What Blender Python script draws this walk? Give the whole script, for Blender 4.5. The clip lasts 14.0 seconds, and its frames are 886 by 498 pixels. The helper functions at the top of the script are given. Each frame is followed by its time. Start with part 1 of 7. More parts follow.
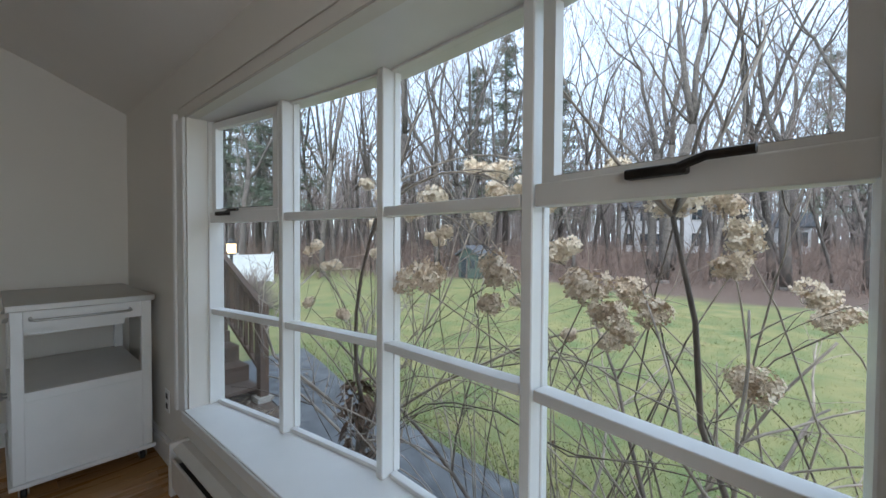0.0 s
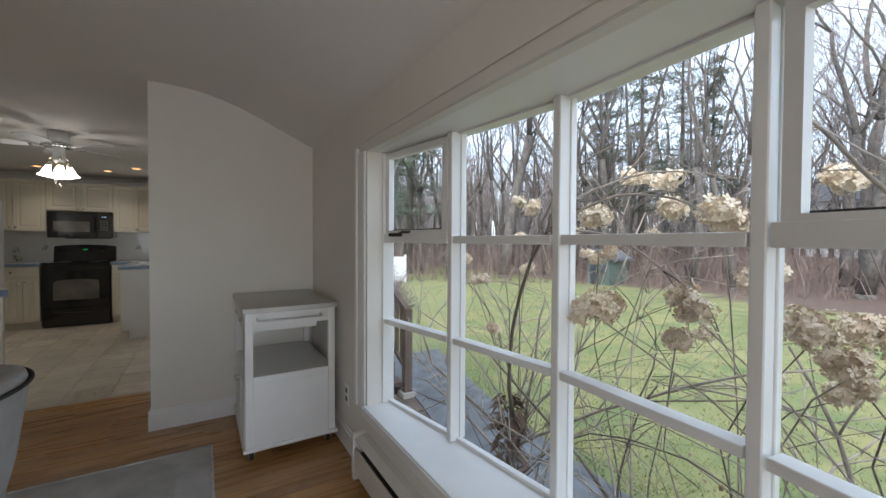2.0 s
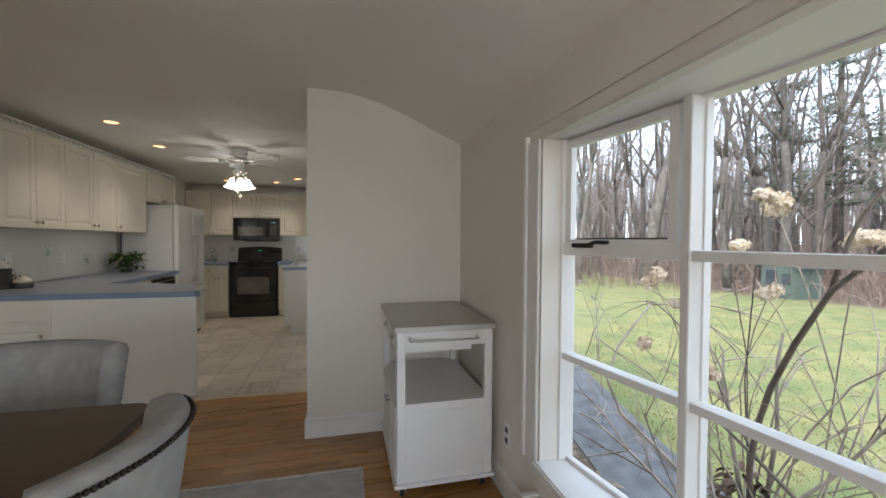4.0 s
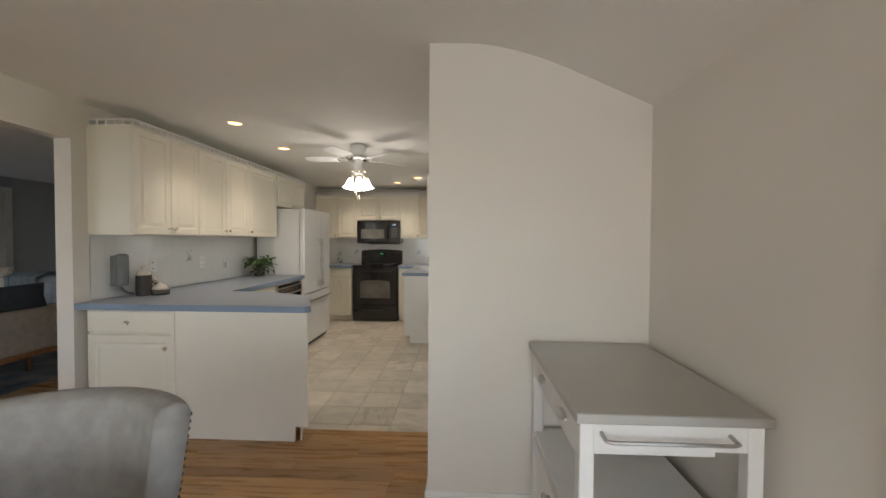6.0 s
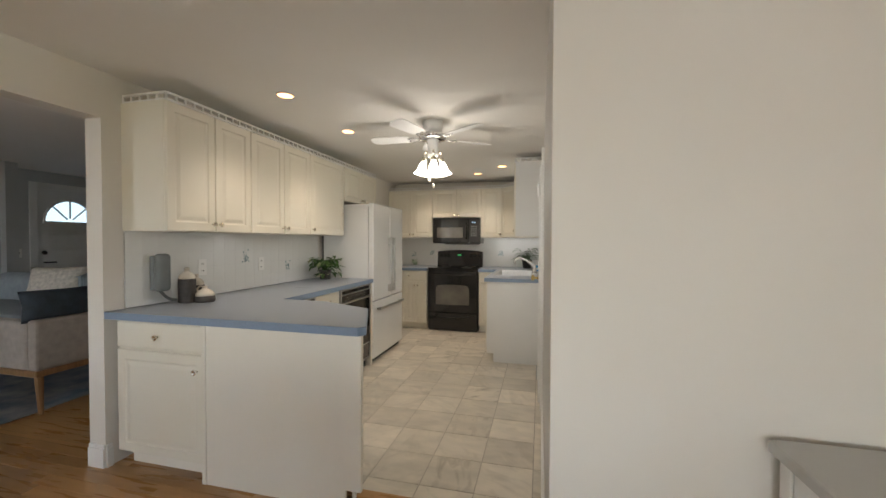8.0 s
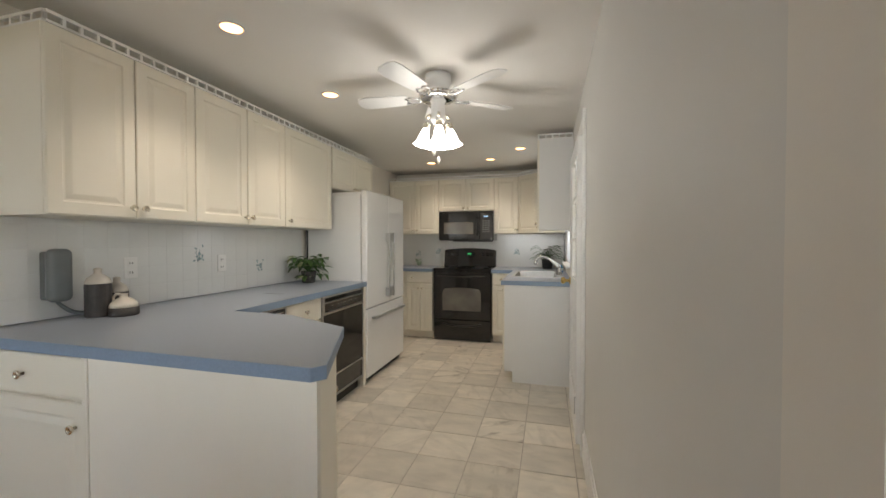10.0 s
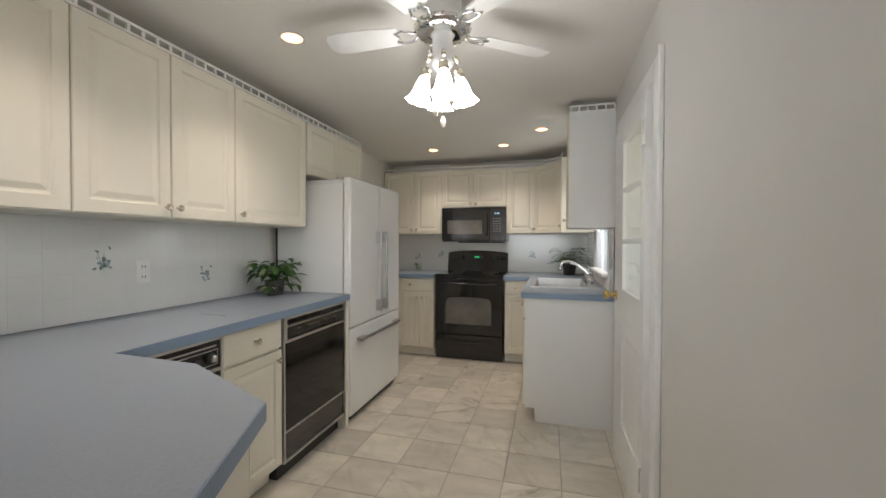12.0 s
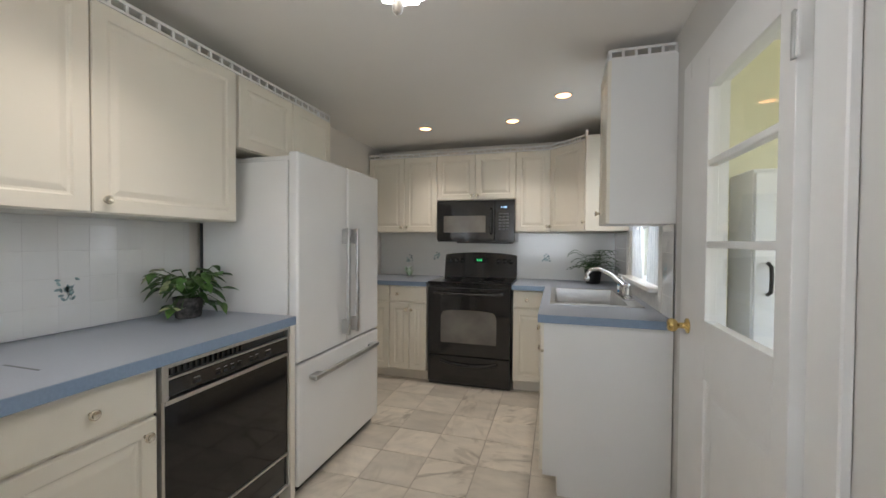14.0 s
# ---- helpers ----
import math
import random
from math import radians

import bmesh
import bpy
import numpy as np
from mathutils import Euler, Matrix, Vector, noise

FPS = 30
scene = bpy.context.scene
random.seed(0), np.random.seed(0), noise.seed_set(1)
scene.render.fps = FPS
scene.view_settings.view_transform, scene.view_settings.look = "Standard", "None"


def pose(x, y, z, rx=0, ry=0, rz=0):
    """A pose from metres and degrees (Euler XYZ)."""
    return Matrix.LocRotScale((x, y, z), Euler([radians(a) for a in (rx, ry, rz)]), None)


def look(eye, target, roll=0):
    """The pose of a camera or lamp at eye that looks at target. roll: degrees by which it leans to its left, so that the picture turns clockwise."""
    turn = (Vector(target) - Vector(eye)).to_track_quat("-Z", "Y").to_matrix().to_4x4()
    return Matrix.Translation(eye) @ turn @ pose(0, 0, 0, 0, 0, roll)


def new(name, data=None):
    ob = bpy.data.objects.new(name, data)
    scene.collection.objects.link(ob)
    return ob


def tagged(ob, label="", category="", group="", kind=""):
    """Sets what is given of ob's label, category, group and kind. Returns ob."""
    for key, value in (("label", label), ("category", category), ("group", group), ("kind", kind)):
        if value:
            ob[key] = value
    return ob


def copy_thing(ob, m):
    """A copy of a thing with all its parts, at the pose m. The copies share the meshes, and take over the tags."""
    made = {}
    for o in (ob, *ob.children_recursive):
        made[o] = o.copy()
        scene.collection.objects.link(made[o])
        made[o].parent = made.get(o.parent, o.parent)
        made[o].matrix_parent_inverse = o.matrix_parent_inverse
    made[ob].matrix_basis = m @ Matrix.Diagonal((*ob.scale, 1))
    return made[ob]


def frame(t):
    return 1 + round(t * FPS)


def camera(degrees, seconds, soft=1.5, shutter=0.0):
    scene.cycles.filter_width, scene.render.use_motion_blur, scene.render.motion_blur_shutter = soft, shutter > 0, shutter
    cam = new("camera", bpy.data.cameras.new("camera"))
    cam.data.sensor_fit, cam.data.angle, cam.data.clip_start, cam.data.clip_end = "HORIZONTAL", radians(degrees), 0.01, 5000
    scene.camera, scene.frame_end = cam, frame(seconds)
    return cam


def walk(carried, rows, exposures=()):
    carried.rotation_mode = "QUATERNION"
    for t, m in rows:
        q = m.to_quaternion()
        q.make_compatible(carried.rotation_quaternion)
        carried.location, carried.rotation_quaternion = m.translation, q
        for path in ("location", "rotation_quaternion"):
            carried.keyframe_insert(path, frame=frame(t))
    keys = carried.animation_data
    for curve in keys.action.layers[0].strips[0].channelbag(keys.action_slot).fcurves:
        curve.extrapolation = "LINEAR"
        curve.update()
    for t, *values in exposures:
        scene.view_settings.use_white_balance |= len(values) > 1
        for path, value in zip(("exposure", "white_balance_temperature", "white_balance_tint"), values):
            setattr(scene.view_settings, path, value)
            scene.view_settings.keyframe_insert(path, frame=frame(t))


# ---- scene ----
cam = camera(97.5, 14.0)

EXPOSURES = [(0.0, 0.56, 6300, 8), (1.0, 0.54, 6600, 10), (2.0, 0.82, 6600, 11), (3.0, 1.05, 6700, 12), (4.2, 1.32, 6800, 12), (6.3, 2.0, 7100, 12), (7.7, 2.1, 7200, 12), (10.0, 2.15, 6900, 11), (12.0, 2.1, 6500, 11), (14.0, 2.12, 6250, 12)]
PATH = [
    (0.0, (0.217, 0.196, 1.174), (1.733, 1.499, 1.128), 0.34),
    (0.5, (0.140, 0.218, 1.189), (1.576, 1.610, 1.161), 0.54),
    (1.0, (0.112, 0.239, 1.210), (1.443, 1.731, 1.186), 0.75),
    (1.5, (0.076, 0.264, 1.237), (1.281, 1.860, 1.199), 0.30),
    (2.0, (0.069, 0.299, 1.260), (1.120, 2.000, 1.219), 0.27),
    (2.5, (0.058, 0.369, 1.269), (0.976, 2.145, 1.228), 0.34),
    (3.0, (0.052, 0.496, 1.268), (0.840, 2.333, 1.229), 0.38),
    (3.5, (0.032, 0.644, 1.288), (0.662, 2.542, 1.248), 0.44),
    (4.0, (0.017, 0.792, 1.304), (0.501, 2.732, 1.263), 0.41),
    (6.5, (-0.095, 1.816, 1.360), (-0.301, 3.805, 1.312), 0.30),
    (7.0, (-0.129, 2.019, 1.344), (-0.442, 3.994, 1.298), 0.34),
    (7.5, (-0.196, 2.216, 1.332), (-0.649, 4.163, 1.287), 0.37),
    (10.0, (-0.451, 3.136, 1.271), (-0.972, 5.067, 1.233), 0.01),
    (10.5, (-0.508, 3.306, 1.237), (-1.009, 5.242, 1.214), 0.06),
    (11.0, (-0.559, 3.487, 1.262), (-1.103, 5.411, 1.227), 0.00),
    (11.5, (-0.631, 3.670, 1.256), (-1.165, 5.597, 1.224), 0.12),
    (12.0, (-0.668, 3.873, 1.271), (-1.199, 5.801, 1.239), 0.17),
    (12.5, (-0.693, 4.084, 1.282), (-1.219, 6.013, 1.251), 0.13),
    (13.0, (-0.726, 4.280, 1.272), (-1.268, 6.205, 1.241), 0.39),
    (13.5, (-0.748, 4.498, 1.285), (-1.324, 6.413, 1.244), 0.55),
    (14.0, (-0.782, 4.685, 1.287), (-1.342, 6.605, 1.248), 0.37),
]
walk(cam, [(t, look(eye, target, roll)) for t, eye, target, roll in PATH], EXPOSURES)

# ---- world, sun and exposure ----
world = bpy.data.worlds.new("sky")
scene.world = world
world.use_nodes = True
sky = world.node_tree.nodes.new("ShaderNodeTexSky")
sky.sky_type, sky.sun_disc = "NISHITA", False
sky.sun_elevation, sky.sun_rotation = radians(46), radians(233)
sky.air_density, sky.dust_density, sky.ozone_density = 1.0, 1.2, 1.5
cloud = world.node_tree.nodes.new("ShaderNodeMix")       # thin even cloud over the blue
cloud.data_type = "RGBA"
cloud.inputs[0].default_value = 0.6
cloud.inputs[7].default_value = (5.2, 6.4, 7.8, 1)
world.node_tree.links.new(sky.outputs[0], cloud.inputs[6])
world.node_tree.links.new(cloud.outputs[2], world.node_tree.nodes["Background"].inputs["Color"])
world.node_tree.nodes["Background"].inputs["Strength"].default_value = 0.245
sun = new("sun", bpy.data.lights.new("sun", "SUN"))
sun.data.energy, sun.data.angle, sun.data.color = 1.5, radians(45), (1.0, 0.97, 0.93)
sun.matrix_world = look((-20, -15, 26), (0, 0, 0))
DOWN_W, FAN_W = 5.6, 1.25


def window_light(name, at, toward, w, h, watts, colour):
    """Area lamp in an opening, in place of the sky's light."""
    l = new(name, bpy.data.lights.new(name, "AREA"))
    l.data.shape, l.data.size, l.data.size_y, l.data.energy, l.data.color = "RECTANGLE", w, h, watts, colour
    l.matrix_world = look(at, toward)


window_light("rear_window_light", (-0.9, -1.93, 1.35), (-0.3, 1.5, 2.3), 2.4, 1.3, 5.4, (1.0, 0.89, 0.77))
# added lamp that brightens the back entry; its window is assumed, out of view
window_light("entry_fill_light", (1.27, 6.05, 1.45), (-0.2, 6.05, 1.2), 1.3, 1.0, 1.9, (1.0, 0.98, 0.92))
window_light("sink_window_light", (-0.12, 7.555, 1.5), (-1.5, 7.3, 1.2), 0.7, 0.75, 1.3, (0.93, 0.97, 1.0))
window_light("living_window_light", (-4.9, 1.22, 1.42), (-5.2, 5.0, 1.0), 1.1, 0.95, 1.1, (0.86, 0.93, 1.0))


# ---- small helpers ----
WORLD_AT = {}


def thing(name, at, label="", category="", group="", kind=""):
    """An Empty at the base of a thing; its parts are built in world metres."""
    ob = new(name)
    ob.empty_display_size = 0.1
    ob.location = at
    WORLD_AT[ob] = Vector(at)
    return tagged(ob, label, category, group, kind)


def part(name, bm, material, parent=None, label="", smooth=False):
    """Links a bmesh, given in world metres, as one mesh object."""
    at = WORLD_AT.get(parent, Vector())
    me = bpy.data.meshes.new(name)
    bmesh.ops.transform(bm, matrix=Matrix.Translation(-at), verts=bm.verts)
    bm.normal_update()
    bm.to_mesh(me)
    bm.free()
    if smooth:
        for p in me.polygons:
            p.use_smooth = True
    me.materials.append(material)
    ob = new(name, me)
    if parent is not None:
        ob.parent = parent
        WORLD_AT[ob] = at
    if label:
        ob["label"] = label
    return ob


def single(name, bm, material, label="", category="", group="", kind="", smooth=False):
    """A thing that is one mesh."""
    return tagged(part(name, bm, material, smooth=smooth), label, category, group, kind)


def box(x0, x1, y0, y1, z0, z1, bevel=0.0, seg=1, bm=None):
    out = bm or bmesh.new()
    made = bmesh.ops.create_cube(out, size=1.0, matrix=Matrix.Translation(((x0 + x1) / 2, (y0 + y1) / 2, (z0 + z1) / 2)) @ Matrix.Diagonal((abs(x1 - x0), abs(y1 - y0), abs(z1 - z0), 1)))
    if bevel:
        edges = list({e for v in made["verts"] for e in v.link_edges})
        bmesh.ops.bevel(out, geom=edges, offset=bevel, segments=seg, affect="EDGES", profile=0.5)
    return out


def prism(points, z0, z1, bm=None, bevel=0.0):
    """An upright prism over a plan."""
    out = bm or bmesh.new()
    low = [out.verts.new((x, y, z0)) for x, y in points]
    top = [out.verts.new((x, y, z1)) for x, y in points]
    out.faces.new(list(reversed(low)))
    out.faces.new(top)
    n = len(points)
    made = []
    for i in range(n):
        made.append(out.faces.new((low[i], low[(i + 1) % n], top[(i + 1) % n], top[i])))
    bmesh.ops.recalc_face_normals(out, faces=out.faces)
    if bevel:
        bmesh.ops.bevel(out, geom=[e for e in out.edges], offset=bevel, segments=2, affect="EDGES", profile=0.5)
    return out


def lathe(profile, at, n=20, bm=None, axis="z", scallop=0.0, lobes=0):
    """A turned body from (radius, height) pairs."""
    out = bm or bmesh.new()
    rings = []
    for k, (r, h) in enumerate(profile):
        ring = []
        for i in range(n):
            a = 2 * math.pi * i / n
            rr = r * (1 + (scallop * math.cos(lobes * a) * (k / max(1, len(profile) - 1)) ** 2 if lobes else 0))
            p = (rr * math.cos(a), rr * math.sin(a), h)
            if axis == "x":
                p = (h, p[0], p[1])
            if axis == "y":
                p = (p[0], h, p[1])
            ring.append(out.verts.new(Vector(at) + Vector(p)))
        rings.append(ring)
    for a, b in zip(rings, rings[1:]):
        for i in range(n):
            out.faces.new((a[i], a[(i + 1) % n], b[(i + 1) % n], b[i]))
    for ring in (rings[0], rings[-1]):
        if profile[0][0] > 1e-5:
            try:
                out.faces.new(ring)
            except ValueError:
                pass
    bmesh.ops.recalc_face_normals(out, faces=out.faces)
    return out


def tube(path, radius, n=8, bm=None, taper=None):
    """A tube along points; taper gives its radius at the end."""
    out = bm or bmesh.new()
    path = [Vector(p) for p in path]
    rings = []
    side = None
    for i, p in enumerate(path):
        d = (path[min(i + 1, len(path) - 1)] - path[max(i - 1, 0)]).normalized()
        if side is None:
            side = d.orthogonal().normalized()
        side = (side - d * side.dot(d)).normalized()
        other = d.cross(side)
        r = radius if taper is None else radius + (taper - radius) * i / (len(path) - 1)
        rings.append([out.verts.new(p + r * (math.cos(2 * math.pi * k / n) * side + math.sin(2 * math.pi * k / n) * other)) for k in range(n)])
    for a, b in zip(rings, rings[1:]):
        for k in range(n):
            out.faces.new((a[k], a[(k + 1) % n], b[(k + 1) % n], b[k]))
    out.faces.new(list(reversed(rings[0])))
    out.faces.new(rings[-1])
    return out


def stepped(origin, across, out_way, w, h, rings, bm=None):
    """A moulded panel: a w by h slab whose front follows (inset, height) rings. across and out_way are unit vectors, up is z."""
    out = bm or bmesh.new()
    o, a, n, u = Vector(origin), Vector(across), Vector(out_way), Vector((0, 0, 1))
    loops = []
    for inset, depth in rings:
        loops.append([out.verts.new(o + a * x + u * z + n * depth) for x, z in ((inset, inset), (w - inset, inset), (w - inset, h - inset), (inset, h - inset))])
    for p, q in zip(loops, loops[1:]):
        for i in range(4):
            out.faces.new((p[i], p[(i + 1) % 4], q[(i + 1) % 4], q[i]))
    out.faces.new(loops[-1])
    out.faces.new(list(reversed(loops[0])))
    bmesh.ops.recalc_face_normals(out, faces=out.faces)
    return out


# ---- materials ----
def material(name, colour, rough=0.5, metal=0.0, vary=0.06, scale=8.0, fine=120.0, bump=0.05, coat=0.0, spec=0.5, stretch=None, rand=0.0, second=None, bump_size=0.002):
    m = bpy.data.materials.new(name)
    m.use_nodes = True
    nt = m.node_tree
    b = nt.nodes["Principled BSDF"]
    b.inputs["Roughness"].default_value = rough
    b.inputs["Metallic"].default_value = metal
    b.inputs["Coat Weight"].default_value = coat
    b.inputs["Specular IOR Level"].default_value = spec
    co = nt.nodes.new("ShaderNodeTexCoord")
    mp = nt.nodes.new("ShaderNodeMapping")
    nt.links.new(co.outputs["Object"], mp.inputs["Vector"])
    if stretch:
        mp.inputs["Scale"].default_value = stretch
    n1, n2 = nt.nodes.new("ShaderNodeTexNoise"), nt.nodes.new("ShaderNodeTexNoise")
    n1.inputs["Scale"].default_value, n2.inputs["Scale"].default_value = scale, fine
    n1.inputs["Detail"].default_value = 4
    for n in (n1, n2):
        nt.links.new(mp.outputs[0], n.inputs["Vector"])
    mix = nt.nodes.new("ShaderNodeMix")
    mix.data_type = "RGBA"
    lo = [max(0, c * (1 - 2 * vary)) for c in colour] if second is None else second
    hi = [min(1, c * (1 + 2 * vary)) for c in colour] if second is None else colour
    mix.inputs[6].default_value, mix.inputs[7].default_value = (*lo, 1), (*hi, 1)
    ramp = nt.nodes.new("ShaderNodeMapRange")
    ramp.inputs[1].default_value, ramp.inputs[2].default_value = 0.3, 0.7
    nt.links.new(n1.outputs["Fac"], ramp.inputs[0])
    nt.links.new(ramp.outputs[0], mix.inputs[0])
    col = mix.outputs[2]
    if rand:
        info = nt.nodes.new("ShaderNodeObjectInfo")
        hsv = nt.nodes.new("ShaderNodeHueSaturation")
        mr = nt.nodes.new("ShaderNodeMapRange")
        mr.inputs[3].default_value, mr.inputs[4].default_value = 1 - rand, 1 + rand
        nt.links.new(info.outputs["Random"], mr.inputs[0])
        nt.links.new(mr.outputs[0], hsv.inputs["Value"])
        nt.links.new(col, hsv.inputs["Color"])
        col = hsv.outputs[0]
        add = nt.nodes.new("ShaderNodeVectorMath")
        add.operation = "SCALE"
        add.inputs[0].default_value = (37.0, 11.0, 23.0)
        nt.links.new(info.outputs["Random"], add.inputs["Scale"])
        nt.links.new(add.outputs[0], mp.inputs["Location"])
    nt.links.new(col, b.inputs["Base Color"])
    if bump:
        bp = nt.nodes.new("ShaderNodeBump")
        bp.inputs["Strength"].default_value, bp.inputs["Distance"].default_value = bump, bump_size
        nt.links.new(n2.outputs["Fac"], bp.inputs["Height"])
        nt.links.new(bp.outputs[0], b.inputs["Normal"])
    rr = nt.nodes.new("ShaderNodeMapRange")
    rr.inputs[3].default_value, rr.inputs[4].default_value = max(0.02, rough * 0.85), min(1, rough * 1.15)
    nt.links.new(n1.outputs["Fac"], rr.inputs[0])
    nt.links.new(rr.outputs[0], b.inputs["Roughness"])
    return m


def glow(name, colour, strength):
    m = bpy.data.materials.new(name)
    m.use_nodes = True
    b = m.node_tree.nodes["Principled BSDF"]
    b.inputs["Base Color"].default_value = (*colour, 1)
    b.inputs["Emission Color"].default_value = (*colour, 1)
    b.inputs["Emission Strength"].default_value = strength
    return m


def glass(name, rough=0.0, tint=(1, 1, 1)):
    """Thin window glass: clear with a weak reflection."""
    m = bpy.data.materials.new(name)
    m.use_nodes = True
    nt = m.node_tree
    nt.nodes.remove(nt.nodes["Principled BSDF"])
    clear, gloss, mix, fres, power, base = (nt.nodes.new(k) for k in ("ShaderNodeBsdfTransparent", "ShaderNodeBsdfGlossy", "ShaderNodeMixShader", "ShaderNodeLayerWeight", "ShaderNodeMath", "ShaderNodeMath"))
    clear.inputs[0].default_value = (*tint, 1)
    gloss.inputs["Roughness"].default_value = rough
    fres.inputs[0].default_value = 0.5
    power.operation, base.operation = "POWER", "MULTIPLY_ADD"
    power.inputs[1].default_value, base.inputs[1].default_value, base.inputs[2].default_value = 5.0, 0.5, 0.022
    nt.links.new(fres.outputs["Facing"], power.inputs[0])
    nt.links.new(power.outputs[0], base.inputs[0])
    nt.links.new(base.outputs[0], mix.inputs[0])
    nt.links.new(clear.outputs[0], mix.inputs[1])
    nt.links.new(gloss.outputs[0], mix.inputs[2])
    nt.links.new(mix.outputs[0], nt.nodes["Material Output"].inputs[0])
    return m


WALL = material("wall_paint", (0.76, 0.72, 0.66), 0.6, vary=0.012, scale=1.5, fine=260, bump=0.06)
CEIL = material("ceiling_paint", (0.86, 0.83, 0.785), 0.75, vary=0.012, scale=1.2, fine=200, bump=0.08)
TRIM = material("white_gloss_trim", (0.82, 0.81, 0.79), 0.32, vary=0.015, scale=5, fine=60, bump=0.03)
CABINET = material("cream_thermofoil", (0.79, 0.745, 0.64), 0.38, vary=0.012, scale=2, fine=90, bump=0.02)
PANEL = material("off_white_laminate", (0.82, 0.775, 0.685), 0.42, vary=0.012, scale=2, fine=90, bump=0.02)
WHITE_LAM = material("white_laminate", (0.78, 0.772, 0.75), 0.42, vary=0.012, scale=2, fine=90, bump=0.02)
# wall paint darkened and cooled: dimmer, cooler light put into the colour
KITCHEN_WALL_DIM = material("dimmed_wall_paint", (0.68, 0.662, 0.628), 0.6, vary=0.012, scale=1.5, fine=260, bump=0.06)
COUNTER = material("blue_grey_laminate", (0.285, 0.32, 0.38), 0.34, vary=0.03, scale=160, fine=300, bump=0.006)
COUNTER_EDGE = material("blue_laminate_edge", (0.21, 0.285, 0.395), 0.4, vary=0.03, scale=120, fine=300, bump=0.02)
WHITE_GLOSS = material("white_appliance_enamel", (0.80, 0.80, 0.79), 0.2, vary=0.008, scale=3, fine=300, bump=0.02, coat=0.3)
BLACK_GLOSS = material("black_enamel", (0.012, 0.012, 0.013), 0.14, vary=0.1, scale=3, fine=200, bump=0.0, coat=0.4)
BLACK_GLASS = material("black_glass", (0.008, 0.008, 0.009), 0.06, vary=0.1, scale=3, bump=0.0)
OVEN_GLASS = material("smoked_oven_glass", (0.15, 0.14, 0.125), 0.1, vary=0.15, scale=4, bump=0.0)
BLACK_MATTE = material("black_plastic", (0.02, 0.02, 0.02), 0.5, vary=0.1, scale=10, bump=0.04)
STEEL = material("brushed_steel", (0.60, 0.595, 0.58), 0.34, 1.0, vary=0.04, scale=6, fine=80, bump=0.05, stretch=(1, 30, 1))
STEEL_SOFT = material("satin_steel", (0.55, 0.55, 0.54), 0.38, 1.0, vary=0.05, scale=20, bump=0.02)
CHROME = material("chrome", (0.75, 0.75, 0.75), 0.1, 1.0, vary=0.02, bump=0.0)
NICKEL = material("worn_nickel", (0.78, 0.72, 0.60), 0.25, 1.0, vary=0.08, scale=40, bump=0.0)
BRASS = material("polished_brass", (0.75, 0.55, 0.22), 0.18, 1.0, vary=0.05, scale=30, bump=0.0)
BRONZE = material("dark_bronze", (0.035, 0.03, 0.026), 0.45, 0.6, vary=0.2, scale=40, bump=0.1)
TILE = material("stone_look_tile", (0.70, 0.64, 0.55), 0.33, vary=0.0, scale=5.0, fine=90, bump=0.08, rand=0.13, second=(0.55, 0.51, 0.445), stretch=(1.0, 2.2, 1))
nt = TILE.node_tree                                # some tiles are strongly marbled, most only faintly
pr = nt.nodes["Principled BSDF"]
info, co = nt.nodes.new("ShaderNodeObjectInfo"), nt.nodes.new("ShaderNodeTexCoord")
spin, vein = nt.nodes.new("ShaderNodeVectorRotate"), nt.nodes.new("ShaderNodeTexNoise")
shift, turn_by = nt.nodes.new("ShaderNodeVectorMath"), nt.nodes.new("ShaderNodeMath")
shift.operation, turn_by.operation = "SCALE", "MULTIPLY"
shift.inputs[0].default_value = (91.0, 57.0, 13.0)
turn_by.inputs[1].default_value = 40.0
nt.links.new(info.outputs["Random"], shift.inputs["Scale"]), nt.links.new(info.outputs["Random"], turn_by.inputs[0])
addv, sq = nt.nodes.new("ShaderNodeVectorMath"), nt.nodes.new("ShaderNodeMapping")
nt.links.new(co.outputs["Object"], addv.inputs[0]), nt.links.new(shift.outputs[0], addv.inputs[1])
nt.links.new(addv.outputs[0], spin.inputs["Vector"]), nt.links.new(turn_by.outputs[0], spin.inputs["Angle"])
sq.inputs["Scale"].default_value = (1.0, 2.6, 1.0)
nt.links.new(spin.outputs[0], sq.inputs["Vector"]), nt.links.new(sq.outputs[0], vein.inputs["Vector"])
vein.inputs["Scale"].default_value, vein.inputs["Detail"].default_value, vein.inputs["Distortion"].default_value = 5.5, 8.0, 0.8
vr, amt, mul = nt.nodes.new("ShaderNodeMapRange"), nt.nodes.new("ShaderNodeMapRange"), nt.nodes.new("ShaderNodeMath")
vr.inputs[1].default_value, vr.inputs[2].default_value = 0.50, 0.72
amt.inputs[1].default_value, amt.inputs[2].default_value, amt.inputs[3].default_value, amt.inputs[4].default_value = 0.55, 1.0, 0.25, 0.95
hash_ = nt.nodes.new("ShaderNodeMath")
hash_.operation = "PINGPONG"
hash_.inputs[1].default_value = 0.07
nt.links.new(info.outputs["Random"], hash_.inputs[0])
amt.inputs[1].default_value, amt.inputs[2].default_value = 0.035, 0.07
nt.links.new(hash_.outputs[0], amt.inputs[0])
mul.operation = "MULTIPLY"
nt.links.new(vein.outputs["Fac"], vr.inputs[0]), nt.links.new(vr.outputs[0], mul.inputs[0]), nt.links.new(amt.outputs[0], mul.inputs[1])
vm = nt.nodes.new("ShaderNodeMix")
vm.data_type = "RGBA"
vm.inputs[7].default_value = (0.27, 0.235, 0.19, 1)
